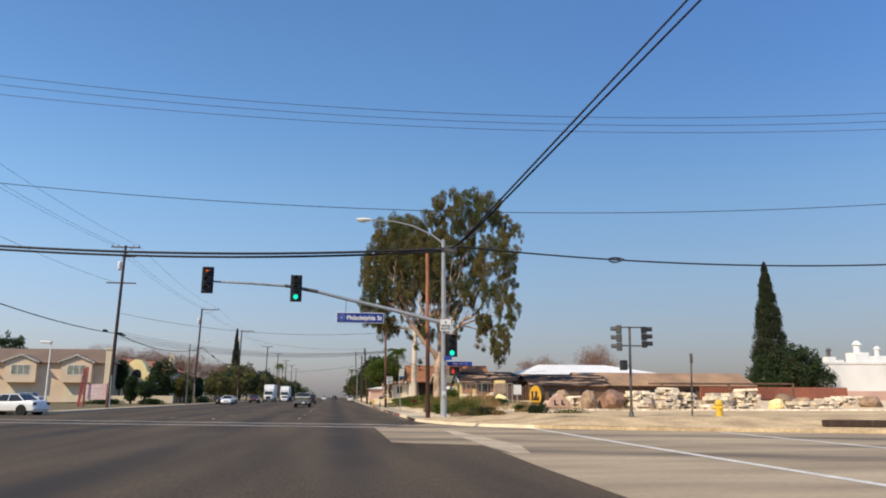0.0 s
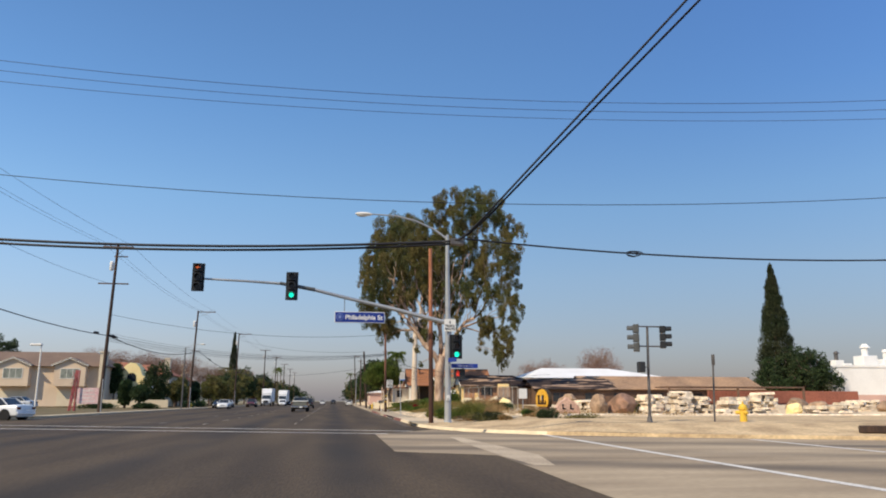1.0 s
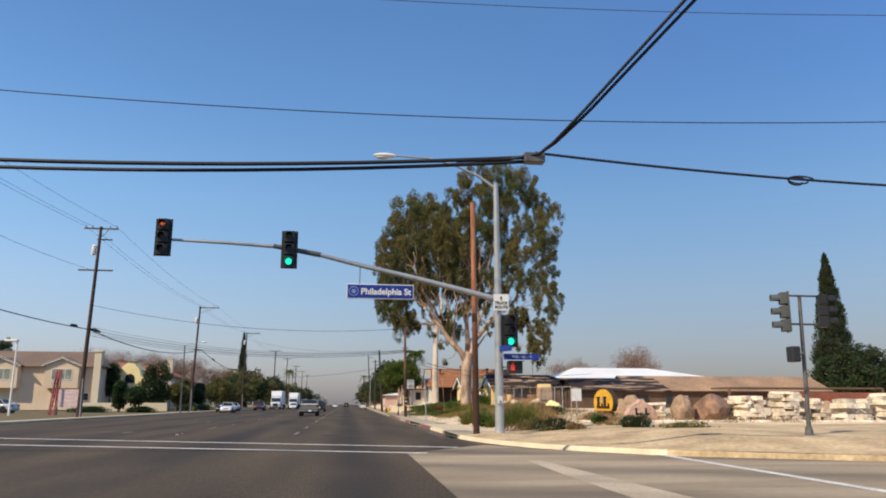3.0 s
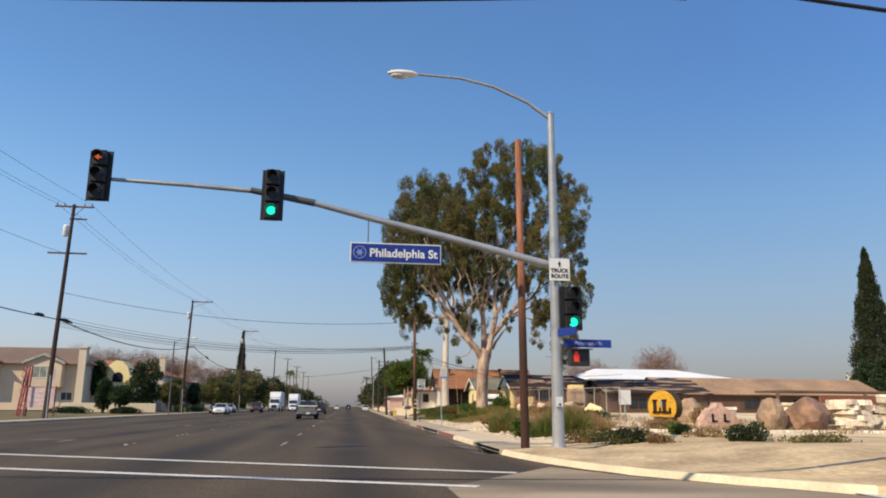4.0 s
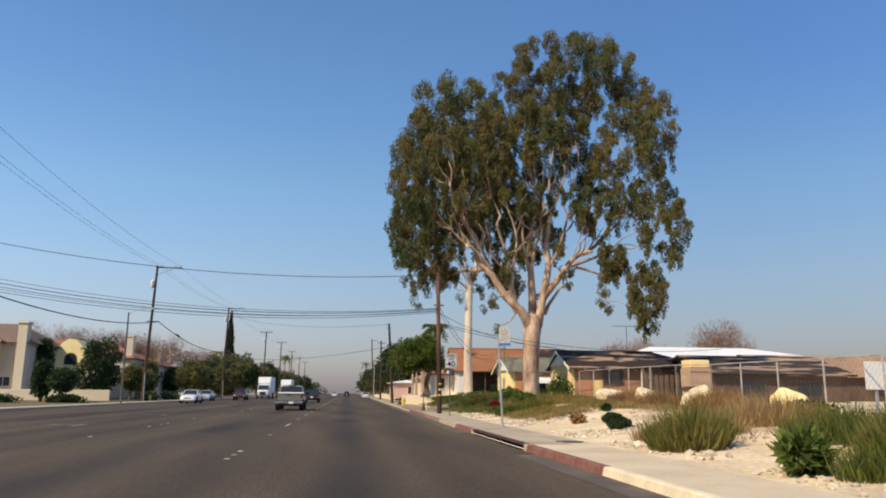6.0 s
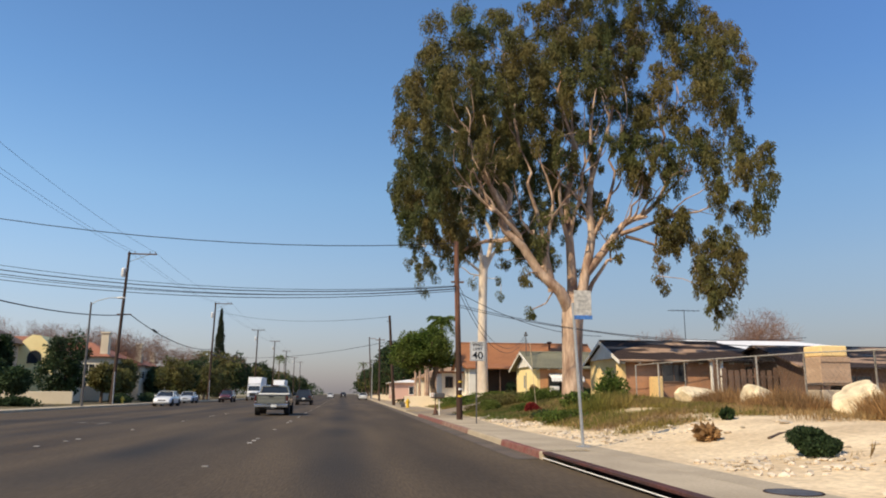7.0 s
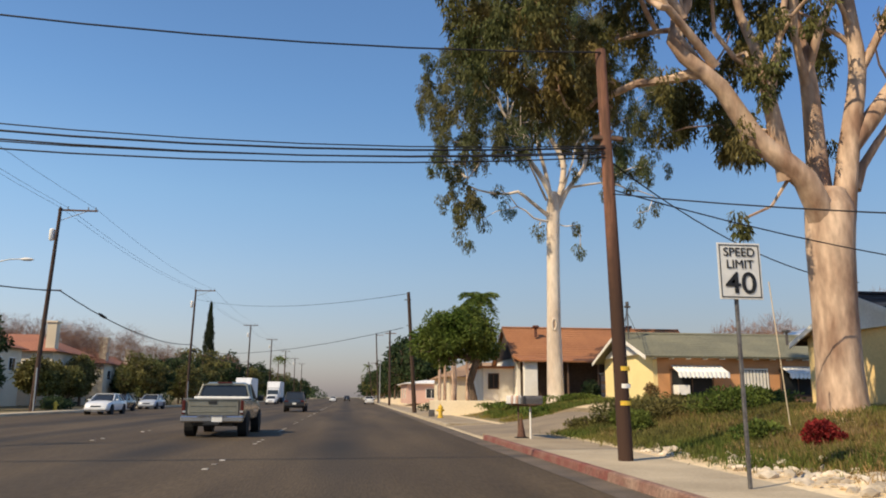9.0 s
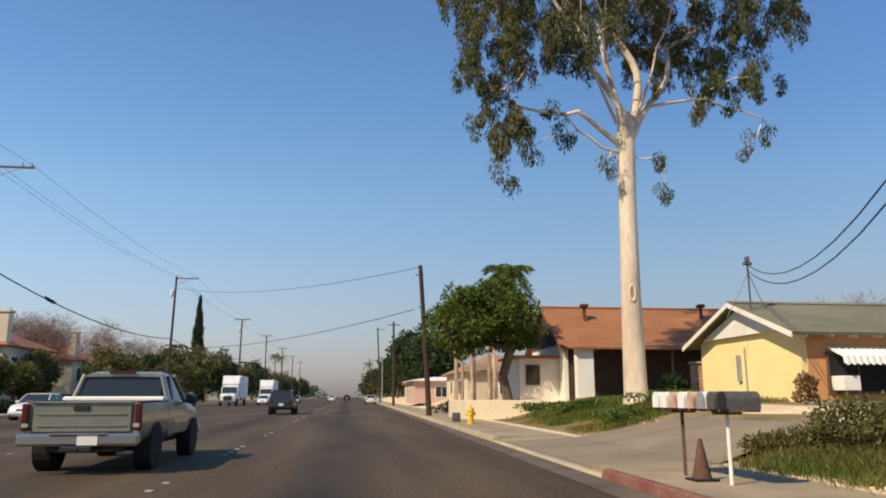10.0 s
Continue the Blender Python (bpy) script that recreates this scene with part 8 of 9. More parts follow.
v1 = villa("cream villa with terracotta roof behind the trees", -44, -33, 130, 140.5, 5.8, 7.8, [])
part("gable_front", Geo().prism([(2.9, 0.0), (7.0, 0.0), (7.0, 5.0), (6.5, 5.3), (6.1, 6.5), (5.3, 7.3), (4.4, 7.4), (3.6, 6.8), (2.9, 5.6)], "y", -8.6, -5.3), STUCCO_YELLOW, v1, "curved cream gable front")
part("arch_window", Geo().prism([(4.1, 4.2), (5.6, 4.2)] + [(4.85 + math.cos(a) * 0.75, 4.9 + math.sin(a) * 0.75) for a in (math.pi * k / 8 for k in range(9))], "y", -8.64, -8.602), GLASS, v1, "dark arched window")
part("gate", Geo().prism([(0.2, 0.0), (3.2, 0.0), (3.2, 2.9), (1.7, 3.5), (0.2, 2.9)], "y", -9.6, -9.5), BLACK, v1, "black iron gate")
villa("cream villa with terracotta roof behind the trees", -42, -31, 143.4, 155, 5.8, 8.0, [(-31.6, 144.4)])
villa("cream villa with terracotta roof behind the trees", -43, -32, 164, 175, 5.4, 7.8, [(-32.7, 165.6)])
villa("cream villa with terracotta roof behind the trees", -48, -37, 193, 204, 5.4, 8.0, [(-37.7, 195)])

# white box lamp by the lawn
wl = thing("street_lamp", "white square-headed lamp on a pale post", "street lamp", (-30.6, 77.5, 0.2))
part("post", Geo().tube([(0, 0, -0.1), (0, 0, 6.75)], [0.1, 0.07], 10), WHITE_PAINT, wl)
part("head", Geo().box((-0.5, 0, 6.85), (1.15, 0.5, 0.22), 0.05), WHITE_PAINT, wl)
# cobra lamp on the far side
cl = thing("street_lamp", "steel street lamp with curved arm over the road", "street lamp", (-21.0, 104.5, 0.1))
part("post", Geo().tube([(0, 0, -0.1), (0, 0, 8.7)], [0.11, 0.07], 10), STEEL_DARK, cl)
part("arm", Geo().tube([(0, 0, 8.5), (0.5, 0, 8.85), (1.4, 0, 9.1), (2.2, 0, 9.15)], 0.035, 8), STEEL, cl)
part("head", Geo().ball((2.4, 0, 9.13), 1.0, (0.4, 0.16, 0.1), sub=2), WHITE_PAINT, cl, smooth=True)
lr = thing("street_lamp", "distant steel street lamp by the east kerb", "street lamp", (6.2, 190, 0.1))
part("post", Geo().tube([(0, 0, -0.1), (0, 0, 7.6)], [0.1, 0.07], 10), STEEL, lr)
# banner with red lattice tower
bn = thing("banner_stand", "pink banner between posts beside a red lattice tower", "banner", (-26.6, 80.0, 0.2))
part("banner", Geo().box((0.35, 0, 1.55), (2.2, 0.04, 1.7), 0.005), mat("faded_pink_banner", (0.62, 0.36, 0.36), (0.66, 0.50, 0.46), rough=0.7, scale=2.5), bn)
g = Geo()
for k in range(4):
    g.box((0.3, -0.026, 0.95 + 0.38 * k), (1.6 - 0.4 * (k % 2), 0.004, 0.14))
part("print_bar", g, mat("banner_print", (0.70, 0.60, 0.56)), bn)
for x in (-0.8, 1.5):
    part("post", Geo().span((x - 0.04, 0.03, -0.1), (x + 0.04, 0.1, 2.5)), BROWN_WOOD, bn)
RED_PAINT = mat("red_painted_steel", (0.40, 0.09, 0.09), rough=0.6)
for x, y in ((-1.5, 0), (-0.95, 0), (-1.5, 0.5), (-0.95, 0.5)):
    part("tower_leg", Geo().tube([(x, y, -0.1), (x * 0.4 - 0.45, y, 4.3)], 0.075, 6), RED_PAINT, bn)
g = Geo()
for k in range(6):
    g.tube([(-1.45, 0, 0.7 * k), (-0.98, 0, 0.7 * k + 0.6)], 0.03, 5).tube([(-0.98, 0, 0.7 * k), (-1.4, 0, 0.7 * k + 0.6)], 0.03, 5)
part("tower_brace", g, RED_PAINT, bn)

# gardens on the west side
def garden_tree(lab, at, th_, blobs, leaf, seed):
    x, y, z = at
    tree("garden_tree", lab, [(x, y, z - 0.1), (x, y, z + th_ * 0.6), (x, y, z + th_)], [0.2, 0.15, 0.14], [((x + c[0], y + c[1], z + c[2]), r) for c, r in blobs], 90, BARK, leaf, seed, clump=(0.65, 0.65, 0.55), per=84, hang=0.15, length=0.3, width=0.09, inner=0.5)


garden_tree("dense dark green tree before the villas", (-28.2, 120, 0.1), 1.5, [((0.3, 0, 5.2), (2.0, 2.2, 2.2)), ((-0.2, 0, 3.0), (2.6, 2.6, 2.0))], DARK_LEAF, 71)
garden_tree("dark upright tree between townhouse and villa", (-34.9, 121.5, 0.2), 2.0, [((0, 0, 4.6), (0.7, 0.8, 2.4))], DARK_LEAF, 84)
garden_tree("olive street tree before the villas", (-26.6, 128, 0.1), 1.2, [((0, 0, 2.9), (1.2, 1.4, 1.4))], OLIVE_LEAF, 85)
garden_tree("small olive tree before the villas", (-27.6, 134.5, 0.1), 1.2, [((0, 0, 2.8), (1.1, 1.3, 1.3))], OLIVE_LEAF, 86)
garden_tree("olive street tree before the villas", (-24.9, 156, 0.1), 1.5, [((0, 0, 3.8), (2.2, 2.4, 1.9))], OLIVE_LEAF, 87)
# two flat leaf screens added to stand in for shade on the villas' east walls
garden_tree("flat leaf screen added to darken the shaded villa wall", (-29.6, 148.5, 0.1), 1.5, [((0, 0, 3.4), (0.9, 3.4, 2.2))], OLIVE_LEAF, 88)
garden_tree("flat leaf screen added to darken the shaded villa wall", (-30.6, 168.5, 0.1), 1.5, [((0, 0, 3.2), (0.9, 3.4, 2.0))], DARK_LEAF, 89)
garden_tree("rusty-leaved tree before the villas", (-28.2, 141, 0.1), 1.2, [((0, 0, 2.7), (1.2, 1.5, 1.2))], OLIVE_LEAF, 82)
garden_tree("dense dark green tree before the villas", (-24.8, 161, 0.1), 1.5, [((0, 0, 3.6), (2.6, 2.6, 2.0))], DARK_LEAF, 83)
garden_tree("rounded olive tree before the villas", (-23.3, 150, 0.1), 1.6, [((0, 0, 4.0), (2.9, 2.9, 2.2)), ((0, 0, 2.8), (3.0, 3.0, 1.5))], OLIVE_LEAF, 73)
garden_tree("dense green tree beside the far pavement", (-23.6, 174, 0.1), 1.6, [((0, 0, 3.8), (2.6, 2.6, 2.0)), ((0, 0, 2.4), (2.4, 2.4, 1.3))], OLIVE_LEAF, 75)
garden_tree("small round lollipop tree on the lawn", (-27.2, 106.5, 0.2), 1.4, [((0, 0, 2.1), (0.8, 0.8, 0.75))], DARK_LEAF, 76)
garden_tree("dark narrow shrub tree on the lawn", (-29.6, 108, 0.2), 0.8, [((0, 0, 2.2), (0.35, 0.35, 1.5))], DARK_LEAF, 77)
garden_tree("dark tree rising behind the townhouse", (-62.5, 146, 0.3), 3.0, [((0, 0, 10.0), (3.4, 3.4, 3.0)), ((1.2, 0, 8.0), (3.0, 3.0, 2.4))], DARK_LEAF, 79)
garden_tree("green tree beside the far pavement", (-25.5, 180, 0.1), 1.8, [((0, 0, 4.6), (3.8, 3.8, 2.9)), ((0, 0, 2.4), (3, 3, 1.5))], DARK_LEAF, 80)
garden_tree("rusty-leaved tree beside the far pavement", (-26.5, 196, 0.1), 1.8, [((0, 0, 4.2), (4.0, 4.0, 2.6))], OLIVE_LEAF, 81)
for x, y, s in ((-25.5, 103, (2.2, 0.8, 0.9)), (-31.0, 101, (2.6, 0.9, 1.0)), (-24.4, 127, (1.2, 3.5, 1.1)), (-24.2, 139, (1.2, 3.5, 1.2)), (-24.3, 162, (1.4, 5.0, 1.3)), (-34.5, 113.5, (2.0, 0.8, 0.9))):
    bush("trimmed dark hedge on the far side of the road", (x, y, 0.1), s, DARK_LEAF, int(x * y), 2200, 0.2, 0.07, 0.0, "hedge", "hedge", "hedges")

# far trees up both sides, each one a rough crown of clumps
rng = np.random.default_rng(99)
far = []
for k in range(16):
    y = 205 + 22 * k + rng.uniform(-5, 5)
    far.append((-25.5 - rng.uniform(0, 5), y, rng.uniform(8, 12), rng.uniform(4.0, 5.5)))
for k in range(18):
    y = 172 + 19 * k + rng.uniform(-4, 4)
    far.append((11.5 + rng.uniform(-1.5, 3.5), y, rng.uniform(9.5, 13.5), rng.uniform(3.8, 5.2)))
for i, (x, y, h, r) in enumerate(far):
    tree("street_tree", "dark full-crowned street tree far up the road", [(x, y, 0), (x, y, h * 0.25), (x, y, h * 0.4)], [0.3, 0.22, 0.2],
         [((x, y, h * 0.66), (r, r, h * 0.36)), ((x + r * 0.3, y, h * 0.45), (r * 0.8, r * 0.8, h * 0.22))], 60, BARK, DARK_LEAF if i % 3 else OLIVE_LEAF, 200 + i, clump=(1.2, 1.2, 1.1), per=60, hang=0.2, length=0.6, width=0.2, inner=0.5, group="far street trees")
for x, y, h in ((-24, 330, 15), (-26, 380, 17), (10, 420, 16)):
    palm((x, y, 0), h, int(y), 24, 2.6)
# woods closing the view
g_rng = np.random.default_rng(5)
P = []
for k in range(420):
    x = g_rng.uniform(-420, 420)
    y = 560 + g_rng.uniform(0, 200)
    if -20 < x < 6:
        continue
    P.append((x, y, g_rng.uniform(1.5, 7.5)))
cs, dd, ln, wd = clump_leaves(P, [(6, 5, 3.2)] * len(P), 70, g_rng, 0.2, 1.6, 0.6)
ob = new("far_woods", leaf_mesh("far_woods", cs, dd, ln, wd, DARK_LEAF, g_rng))
tagged(ob, "distant band of dark trees closing the view", "woods", kind="stuff")
P = []
for k in range(200):
    side = 1 if k % 2 else -1
    x = side * g_rng.uniform(70, 200)
    P.append((x, g_rng.uniform(190, 420), g_rng.uniform(1.5, 6.5)))
cs, dd, ln, wd = clump_leaves(P, [(5, 5, 3)] * len(P), 90, g_rng, 0.2, 1.2, 0.45)
ob = new("far_woods", leaf_mesh("far_woods", cs, dd, ln, wd, DARK_LEAF, g_rng))
tagged(ob, "distant scattered dark trees beyond the houses", "woods", kind="stuff")


# ---------------------------------------------------------------- vehicles
def wheel(t, x, y, r, w, side):
    g = Geo()
    prof = [(-w / 2, r * 0.62), (-w / 2, r * 0.93), (-w * 0.38, r), (w * 0.38, r), (w / 2, r * 0.93), (w / 2, r * 0.62)]
    n = 24
    vs = [(x + p[0], y + math.cos(a) * p[1], r + math.sin(a) * p[1]) for a in (2 * math.pi * k / n for k in range(n)) for p in prof]
    m = len(prof)
    g.add(vs, [(k * m + j, k * m + (j + 1) % m, ((k + 1) % n) * m + (j + 1) % m, ((k + 1) % n) * m + j) for k in range(n) for j in range(m)])
    wh = new("wheel")
    wh.parent = t
    part("tyre", g, RUBBER, wh, smooth=True)
    part("rim", Geo().tube([(x - w * 0.42, y, r), (x + side * w * 0.40, y, r)], r * 0.62, 18).tube([(x, y, r), (x + side * w * 0.46, y, r)], r * 0.18, 10), RIM, wh)
    return wh


def loft(g, sections):
    """A skin over cross-sections, each a list of as many points, closed at both ends."""
    n = len(sections[0])
    o = [p for s in sections for p in s]
    fs = [(i * n + k, i * n + (k + 1) % n, (i + 1) * n + (k + 1) % n, (i + 1) * n + k) for i in range(len(sections) - 1) for k in range(n)]
    fs += [tuple(range(n))[::-1], tuple((len(sections) - 1) * n + k for k in range(n))]
    g.add(o, fs)
    return g


def ring(y, w, z0, z1, tuck=0.10, crown=0.05):
    """One body cross-section: rounded sill, bulging side, shoulder."""
    zm = lerp(z0, z1, 0.55)
    half = [(w * 0.80, z0), (w * 0.97, z0 + 0.09), (w, zm), (w * (1 - tuck * 0.4), z1 - 0.07), (w * (1 - tuck), z1), (w * 0.4, z1 + crown)]
    return [(x, y, z) for x, z in half] + [(-x, y, z) for x, z in half[::-1]]


def car(name, label, at, rz, colour, length=4.6, width=1.78, height=1.45, kind="sedan", group="parked cars", lit=False):
    """Rear at y = 0, nose towards +y, before the turn rz."""
    t = thing(name, label, "car", at, group, rz=rz)
    L, w = length, width / 2
    wr = 0.33 if kind == "sedan" else 0.37
    zb = 0.22 if kind == "sedan" else 0.34
    belt = 0.93 if kind == "sedan" else 1.08
    hood = belt - 0.08
    boot = belt + (0.02 if kind == "sedan" else 0.0)
    prof = [(0.0, 0.86, boot - 0.25), (0.06, 0.95, boot - 0.06), (0.25, 0.98, boot), (L * 0.35, 1.0, belt), (L * 0.66, 1.0, belt), (L * 0.72, 0.99, belt - 0.01), (L - 0.35, 0.95, hood - 0.06), (L - 0.07, 0.88, hood - 0.2), (L, 0.80, hood - 0.36)]
    g = loft(Geo(), [ring(y, w * k, zb + (0.10 if i in (0, 8) else 0.0), z) for i, (y, k, z) in enumerate(prof)])
    part("body", g, colour, t, smooth=True)
    y0, y1, y2, y3 = ((L * 0.16, L * 0.30, L * 0.56, L * 0.73) if kind == "sedan" else (0.10, 0.35, L * 0.58, L * 0.74))
    top = height
    def cabin(inset, dz, a0, a1, a2, a3):
        def sec(y, z, k):
            return [(w * 0.92 * k - inset, y, belt - 0.05), (w * 0.90 * k - inset, y, belt + 0.02), (w * (0.90 - 0.2 * max(0, (z - belt)) / (top - belt)) * k - inset, y, z - 0.05), (w * 0.55 * k - inset, y, z), (-(w * 0.55 * k - inset), y, z), (-(w * (0.90 - 0.2 * max(0, (z - belt)) / (top - belt)) * k - inset), y, z - 0.05), (-(w * 0.90 * k - inset), y, belt + 0.02), (-(w * 0.92 * k - inset), y, belt - 0.05)]
        return [sec(a0, belt + 0.04, 0.98), sec(a1, top + dz, 1.0), sec(a2, top + dz, 1.0), sec(a3, belt + 0.04, 0.98)]
    part("cabin", loft(Geo(), cabin(0.0, -0.035, y0, y1, y2, y3)), GLASS, t, "dark glazed cabin", smooth=False)
    roof = Geo()
    loft(roof, [[(w * 0.74, y, top - 0.055), (w * 0.58, y, top - 0.0), (-w * 0.58, y, top - 0.0), (-w * 0.74, y, top - 0.055), (-w * 0.5, y, top - 0.05), (w * 0.5, y, top - 0.05)] for y in (y1 - 0.05, (y1 + y2) / 2, y2 + 0.08)])
    part("roof", roof, colour, t, smooth=True)
    for s in (-1, 1):
        for ya, za, yb, zb_ in ((y0, belt, y1, top - 0.04), (y3, belt, y2, top - 0.04), ((y1 + y2) / 2, belt, (y1 + y2) / 2, top - 0.05)):
            part("pillar", Geo().tube([(s * w * 0.905, ya, za), (s * w * 0.72, yb, zb_)], 0.035, 6), colour, t)
        part("mirror", Geo().box((s * (w + 0.07), y3 - 0.35, belt + 0.06), (0.2, 0.1, 0.13), 0.03), colour, t)
        part("tail_lamp", Geo().box((s * w * 0.74, 0.03, belt - 0.17), (w * 0.34, 0.12, 0.16), 0.02), TAIL_RED, t)
        part("headlamp", Geo().box((s * w * 0.68, L - 0.12, hood - 0.30), (w * 0.36, 0.16, 0.14), 0.03), LAMP_CLEAR, t)
        for y in (L * 0.19, L * 0.81):
            g = Geo().tube([(s * (w - 0.24), y, wr), (s * (w + 0.004), y, wr)], wr + 0.06, 22)
            part("wheel_arch", g, RUBBER, t)
            wheel(t, s * (w - 0.09), y, wr, 0.2, s)
    part("bumper", Geo().box((0, 0.0, zb + 0.22), (w * 1.86, 0.14, 0.2), 0.04), colour if kind == "sedan" else BLACK, t)
    part("bumper", Geo().box((0, L - 0.02, zb + 0.18), (w * 1.7, 0.16, 0.2), 0.05), colour if kind == "sedan" else BLACK, t)
    part("plate", Geo().box((0, -0.08, belt - 0.3 if kind == "sedan" else zb + 0.36), (0.32, 0.01, 0.16)), SIGN_WHITE, t)
    part("grille", Geo().box((0, L - 0.02, hood - 0.30), (w * 0.8, 0.06, 0.12), 0.02), BLACK, t)
    return t


WHITE_CAR, SILVER_CAR, DARK_CAR, MAROON_CAR, GREEN_CAR = paint("white_car_paint", (0.72, 0.72, 0.70)), paint("silver_car_paint", (0.42, 0.44, 0.46)), paint("dark_car_paint", (0.022, 0.025, 0.03)), paint("maroon_car_paint", (0.10, 0.03, 0.03)), paint("grey_green_car_paint", (0.05, 0.06, 0.055))
PICKUP_PAINT = mat("tan_silver_pickup_paint", (0.30, 0.295, 0.245), (0.24, 0.235, 0.195), rough=0.26, metal=0.5, scale=1.2, fine=9, bump=0, grain=0.08, spec=0.5)


def pickup(at, rz=0.0):
    """Rear bumper at y = 0, nose towards +y."""
    t = thing("pickup_truck", "tan-silver pickup truck with chrome rear bumper", "pickup truck", at, rz=rz)
    w, L = 0.97, 5.35
    zf = 0.52
    # bed sides, floor, tailgate
    for s in (-1, 1):
        g = Geo()
        secs = []
        for y, k in ((0.14, 0.965), (0.5, 0.99), (1.2, 1.0), (1.95, 1.0), (2.05, 0.995)):
            secs.append([(s * w * k * 0.90, y, zf), (s * w * k * 0.985, y, zf + 0.12), (s * w * k, y, zf + 0.36), (s * w * k * 0.97, y, zf + 0.60), (s * w * k * 0.95, y, 1.17), (s * w * k * 0.87, y, 1.18), (s * w * k * 0.86, y, 0.75), (s * w * k * 0.86, y, zf)])
        loft(g, secs)
        part("bed_side", g, PICKUP_PAINT, t, smooth=True)
        part("bed_rail", Geo().box((s * w * 0.915, 1.1, 1.19), (0.12, 1.9, 0.03), 0.01), GREY_BACK, t)
        lamp = part("tail_lamp", Geo().box((s * w * 0.925, 0.115, 0.93), (0.11, 0.10, 0.44), 0.02), TAIL_RED, t, "tall red tail lamp")
        part("lens", Geo().box((s * w * 0.905, 0.062, 0.80), (0.10, 0.01, 0.06)), STEEL, lamp)
    part("bed_floor", Geo().span((-0.84, 0.14, 0.72), (0.84, 2.02, 0.76)), GREY_BACK, t)
    tg = part("tailgate", Geo().box((0, 0.15, 0.92), (1.60, 0.09, 0.50), 0.03), PICKUP_PAINT, t)
    part("gate_ridge", Geo().box((0, 0.098, 0.98), (1.42, 0.03, 0.03), 0.01).box((0, 0.098, 0.79), (1.42, 0.03, 0.03), 0.01), PICKUP_PAINT, tg)
    part("gate_lip", Geo().box((0, 0.13, 1.17), (1.60, 0.13, 0.04), 0.015), PICKUP_PAINT, tg)
    hd_ = part("gate_latch", Geo().box((-0.02, 0.092, 1.08), (0.26, 0.03, 0.09), 0.01), BLACK, tg)
    bp = part("bumper", Geo().box((0, 0.02, 0.57), (1.92, 0.16, 0.20), 0.04).box((0, 0.0, 0.665), (0.9, 0.18, 0.03), 0.008), CHROME, t, "chrome step bumper")
    part("plate", Geo().box((-0.12 + 0.28, -0.066, 0.57), (0.32, 0.01, 0.17)), SIGN_WHITE, bp)
    part("hitch", Geo().box((0, 0.0, 0.42), (0.5, 0.2, 0.10), 0.02).tube([(0, 0.0, 0.42), (0, -0.12, 0.44)], 0.03, 8), BLACK, t)
    part("chassis", Geo().span((-0.62, 0.3, 0.34), (0.62, 4.8, 0.52), 0.03).tube([(-0.75, 1.12, 0.37), (0.75, 1.12, 0.37)], 0.06, 8), BLACK, t)
    # cab
    secs = [ring(y, w * k, zf - 0.06, z, 0.06, 0.0) for y, k, z in ((2.10, 0.99, 1.20), (2.5, 1.0, 1.20), (3.55, 1.0, 1.18), (3.75, 0.99, 1.16))]
    part("cab", loft(Geo(), secs), PICKUP_PAINT, t, smooth=True)
    secs = [ring(y, w * k, zf - 0.02, z, 0.10, 0.03) for y, k, z in ((3.76, 0.99, 1.14), (4.3, 0.98, 1.12), (4.95, 0.95, 1.04), (5.25, 0.90, 0.95), (5.35, 0.84, 0.82))]
    part("hood", loft(Geo(), secs), PICKUP_PAINT, t, smooth=True)
    def sec(y, z, k):
        return [(w * 0.90 * k, y, 1.17), (w * 0.885 * k, y, 1.22), (w * 0.76 * k, y, z - 0.05), (w * 0.6 * k, y, z), (-w * 0.6 * k, y, z), (-w * 0.76 * k, y, z - 0.05), (-w * 0.885 * k, y, 1.22), (-w * 0.90 * k, y, 1.17)]
    part("glasshouse", loft(Geo(), [sec(2.12, 1.22, 1.0), sec(2.24, 1.70, 1.0), sec(3.15, 1.71, 1.0), sec(3.75, 1.20, 1.0)]), GLASS, t, "dark tinted cab glass")
    part("roof", loft(Geo(), [[(w * 0.78, y, z - 0.06), (w * 0.62, y, z + 0.015), (-w * 0.62, y, z + 0.015), (-w * 0.78, y, z - 0.06), (-w * 0.5, y, z - 0.05), (w * 0.5, y, z - 0.05)] for y, z in ((2.18, 1.70), (2.7, 1.745), (3.2, 1.72))]), PICKUP_PAINT, t, smooth=True)
    part("brake_lamp", Geo().box((0, 2.16, 1.735), (0.5, 0.07, 0.05), 0.015), TAIL_RED, t)
    for s in (-1, 1):
        for a, b_ in (((0.905, 2.12, 1.18), (0.745, 2.22, 1.69)), ((0.89, 2.72, 1.18), (0.765, 2.72, 1.69)), ((0.90, 3.72, 1.18), (0.755, 3.18, 1.69))):
            part("pillar", Geo().tube([(s * w * a[0], a[1], a[2]), (s * w * b_[0], b_[1], b_[2])], 0.045, 6), PICKUP_PAINT, t)
        part("mirror", Geo().box((s * (w + 0.13), 3.35, 1.22), (0.22, 0.1, 0.2), 0.04).tube([(s * w * 0.9, 3.4, 1.15), (s * (w + 0.08), 3.36, 1.18)], 0.025, 6), BLACK, t)
        part("door_trim", Geo().box((s * (w + 0.002), 3.0, 0.78), (0.02, 1.2, 0.06), 0.005), CHROME, t)
        part("headlamp", Geo().box((s * 0.66, 5.3, 0.82), (0.34, 0.12, 0.18), 0.03), LAMP_CLEAR, t)
        for y in (1.12, 4.42):
            part("wheel_arch", Geo().tube([(s * (w - 0.28), y, 0.40), (s * (w + 0.006), y, 0.40)], 0.42, 22), RUBBER, t)
            wheel(t, s * (w - 0.12), y, 0.365, 0.25, s)
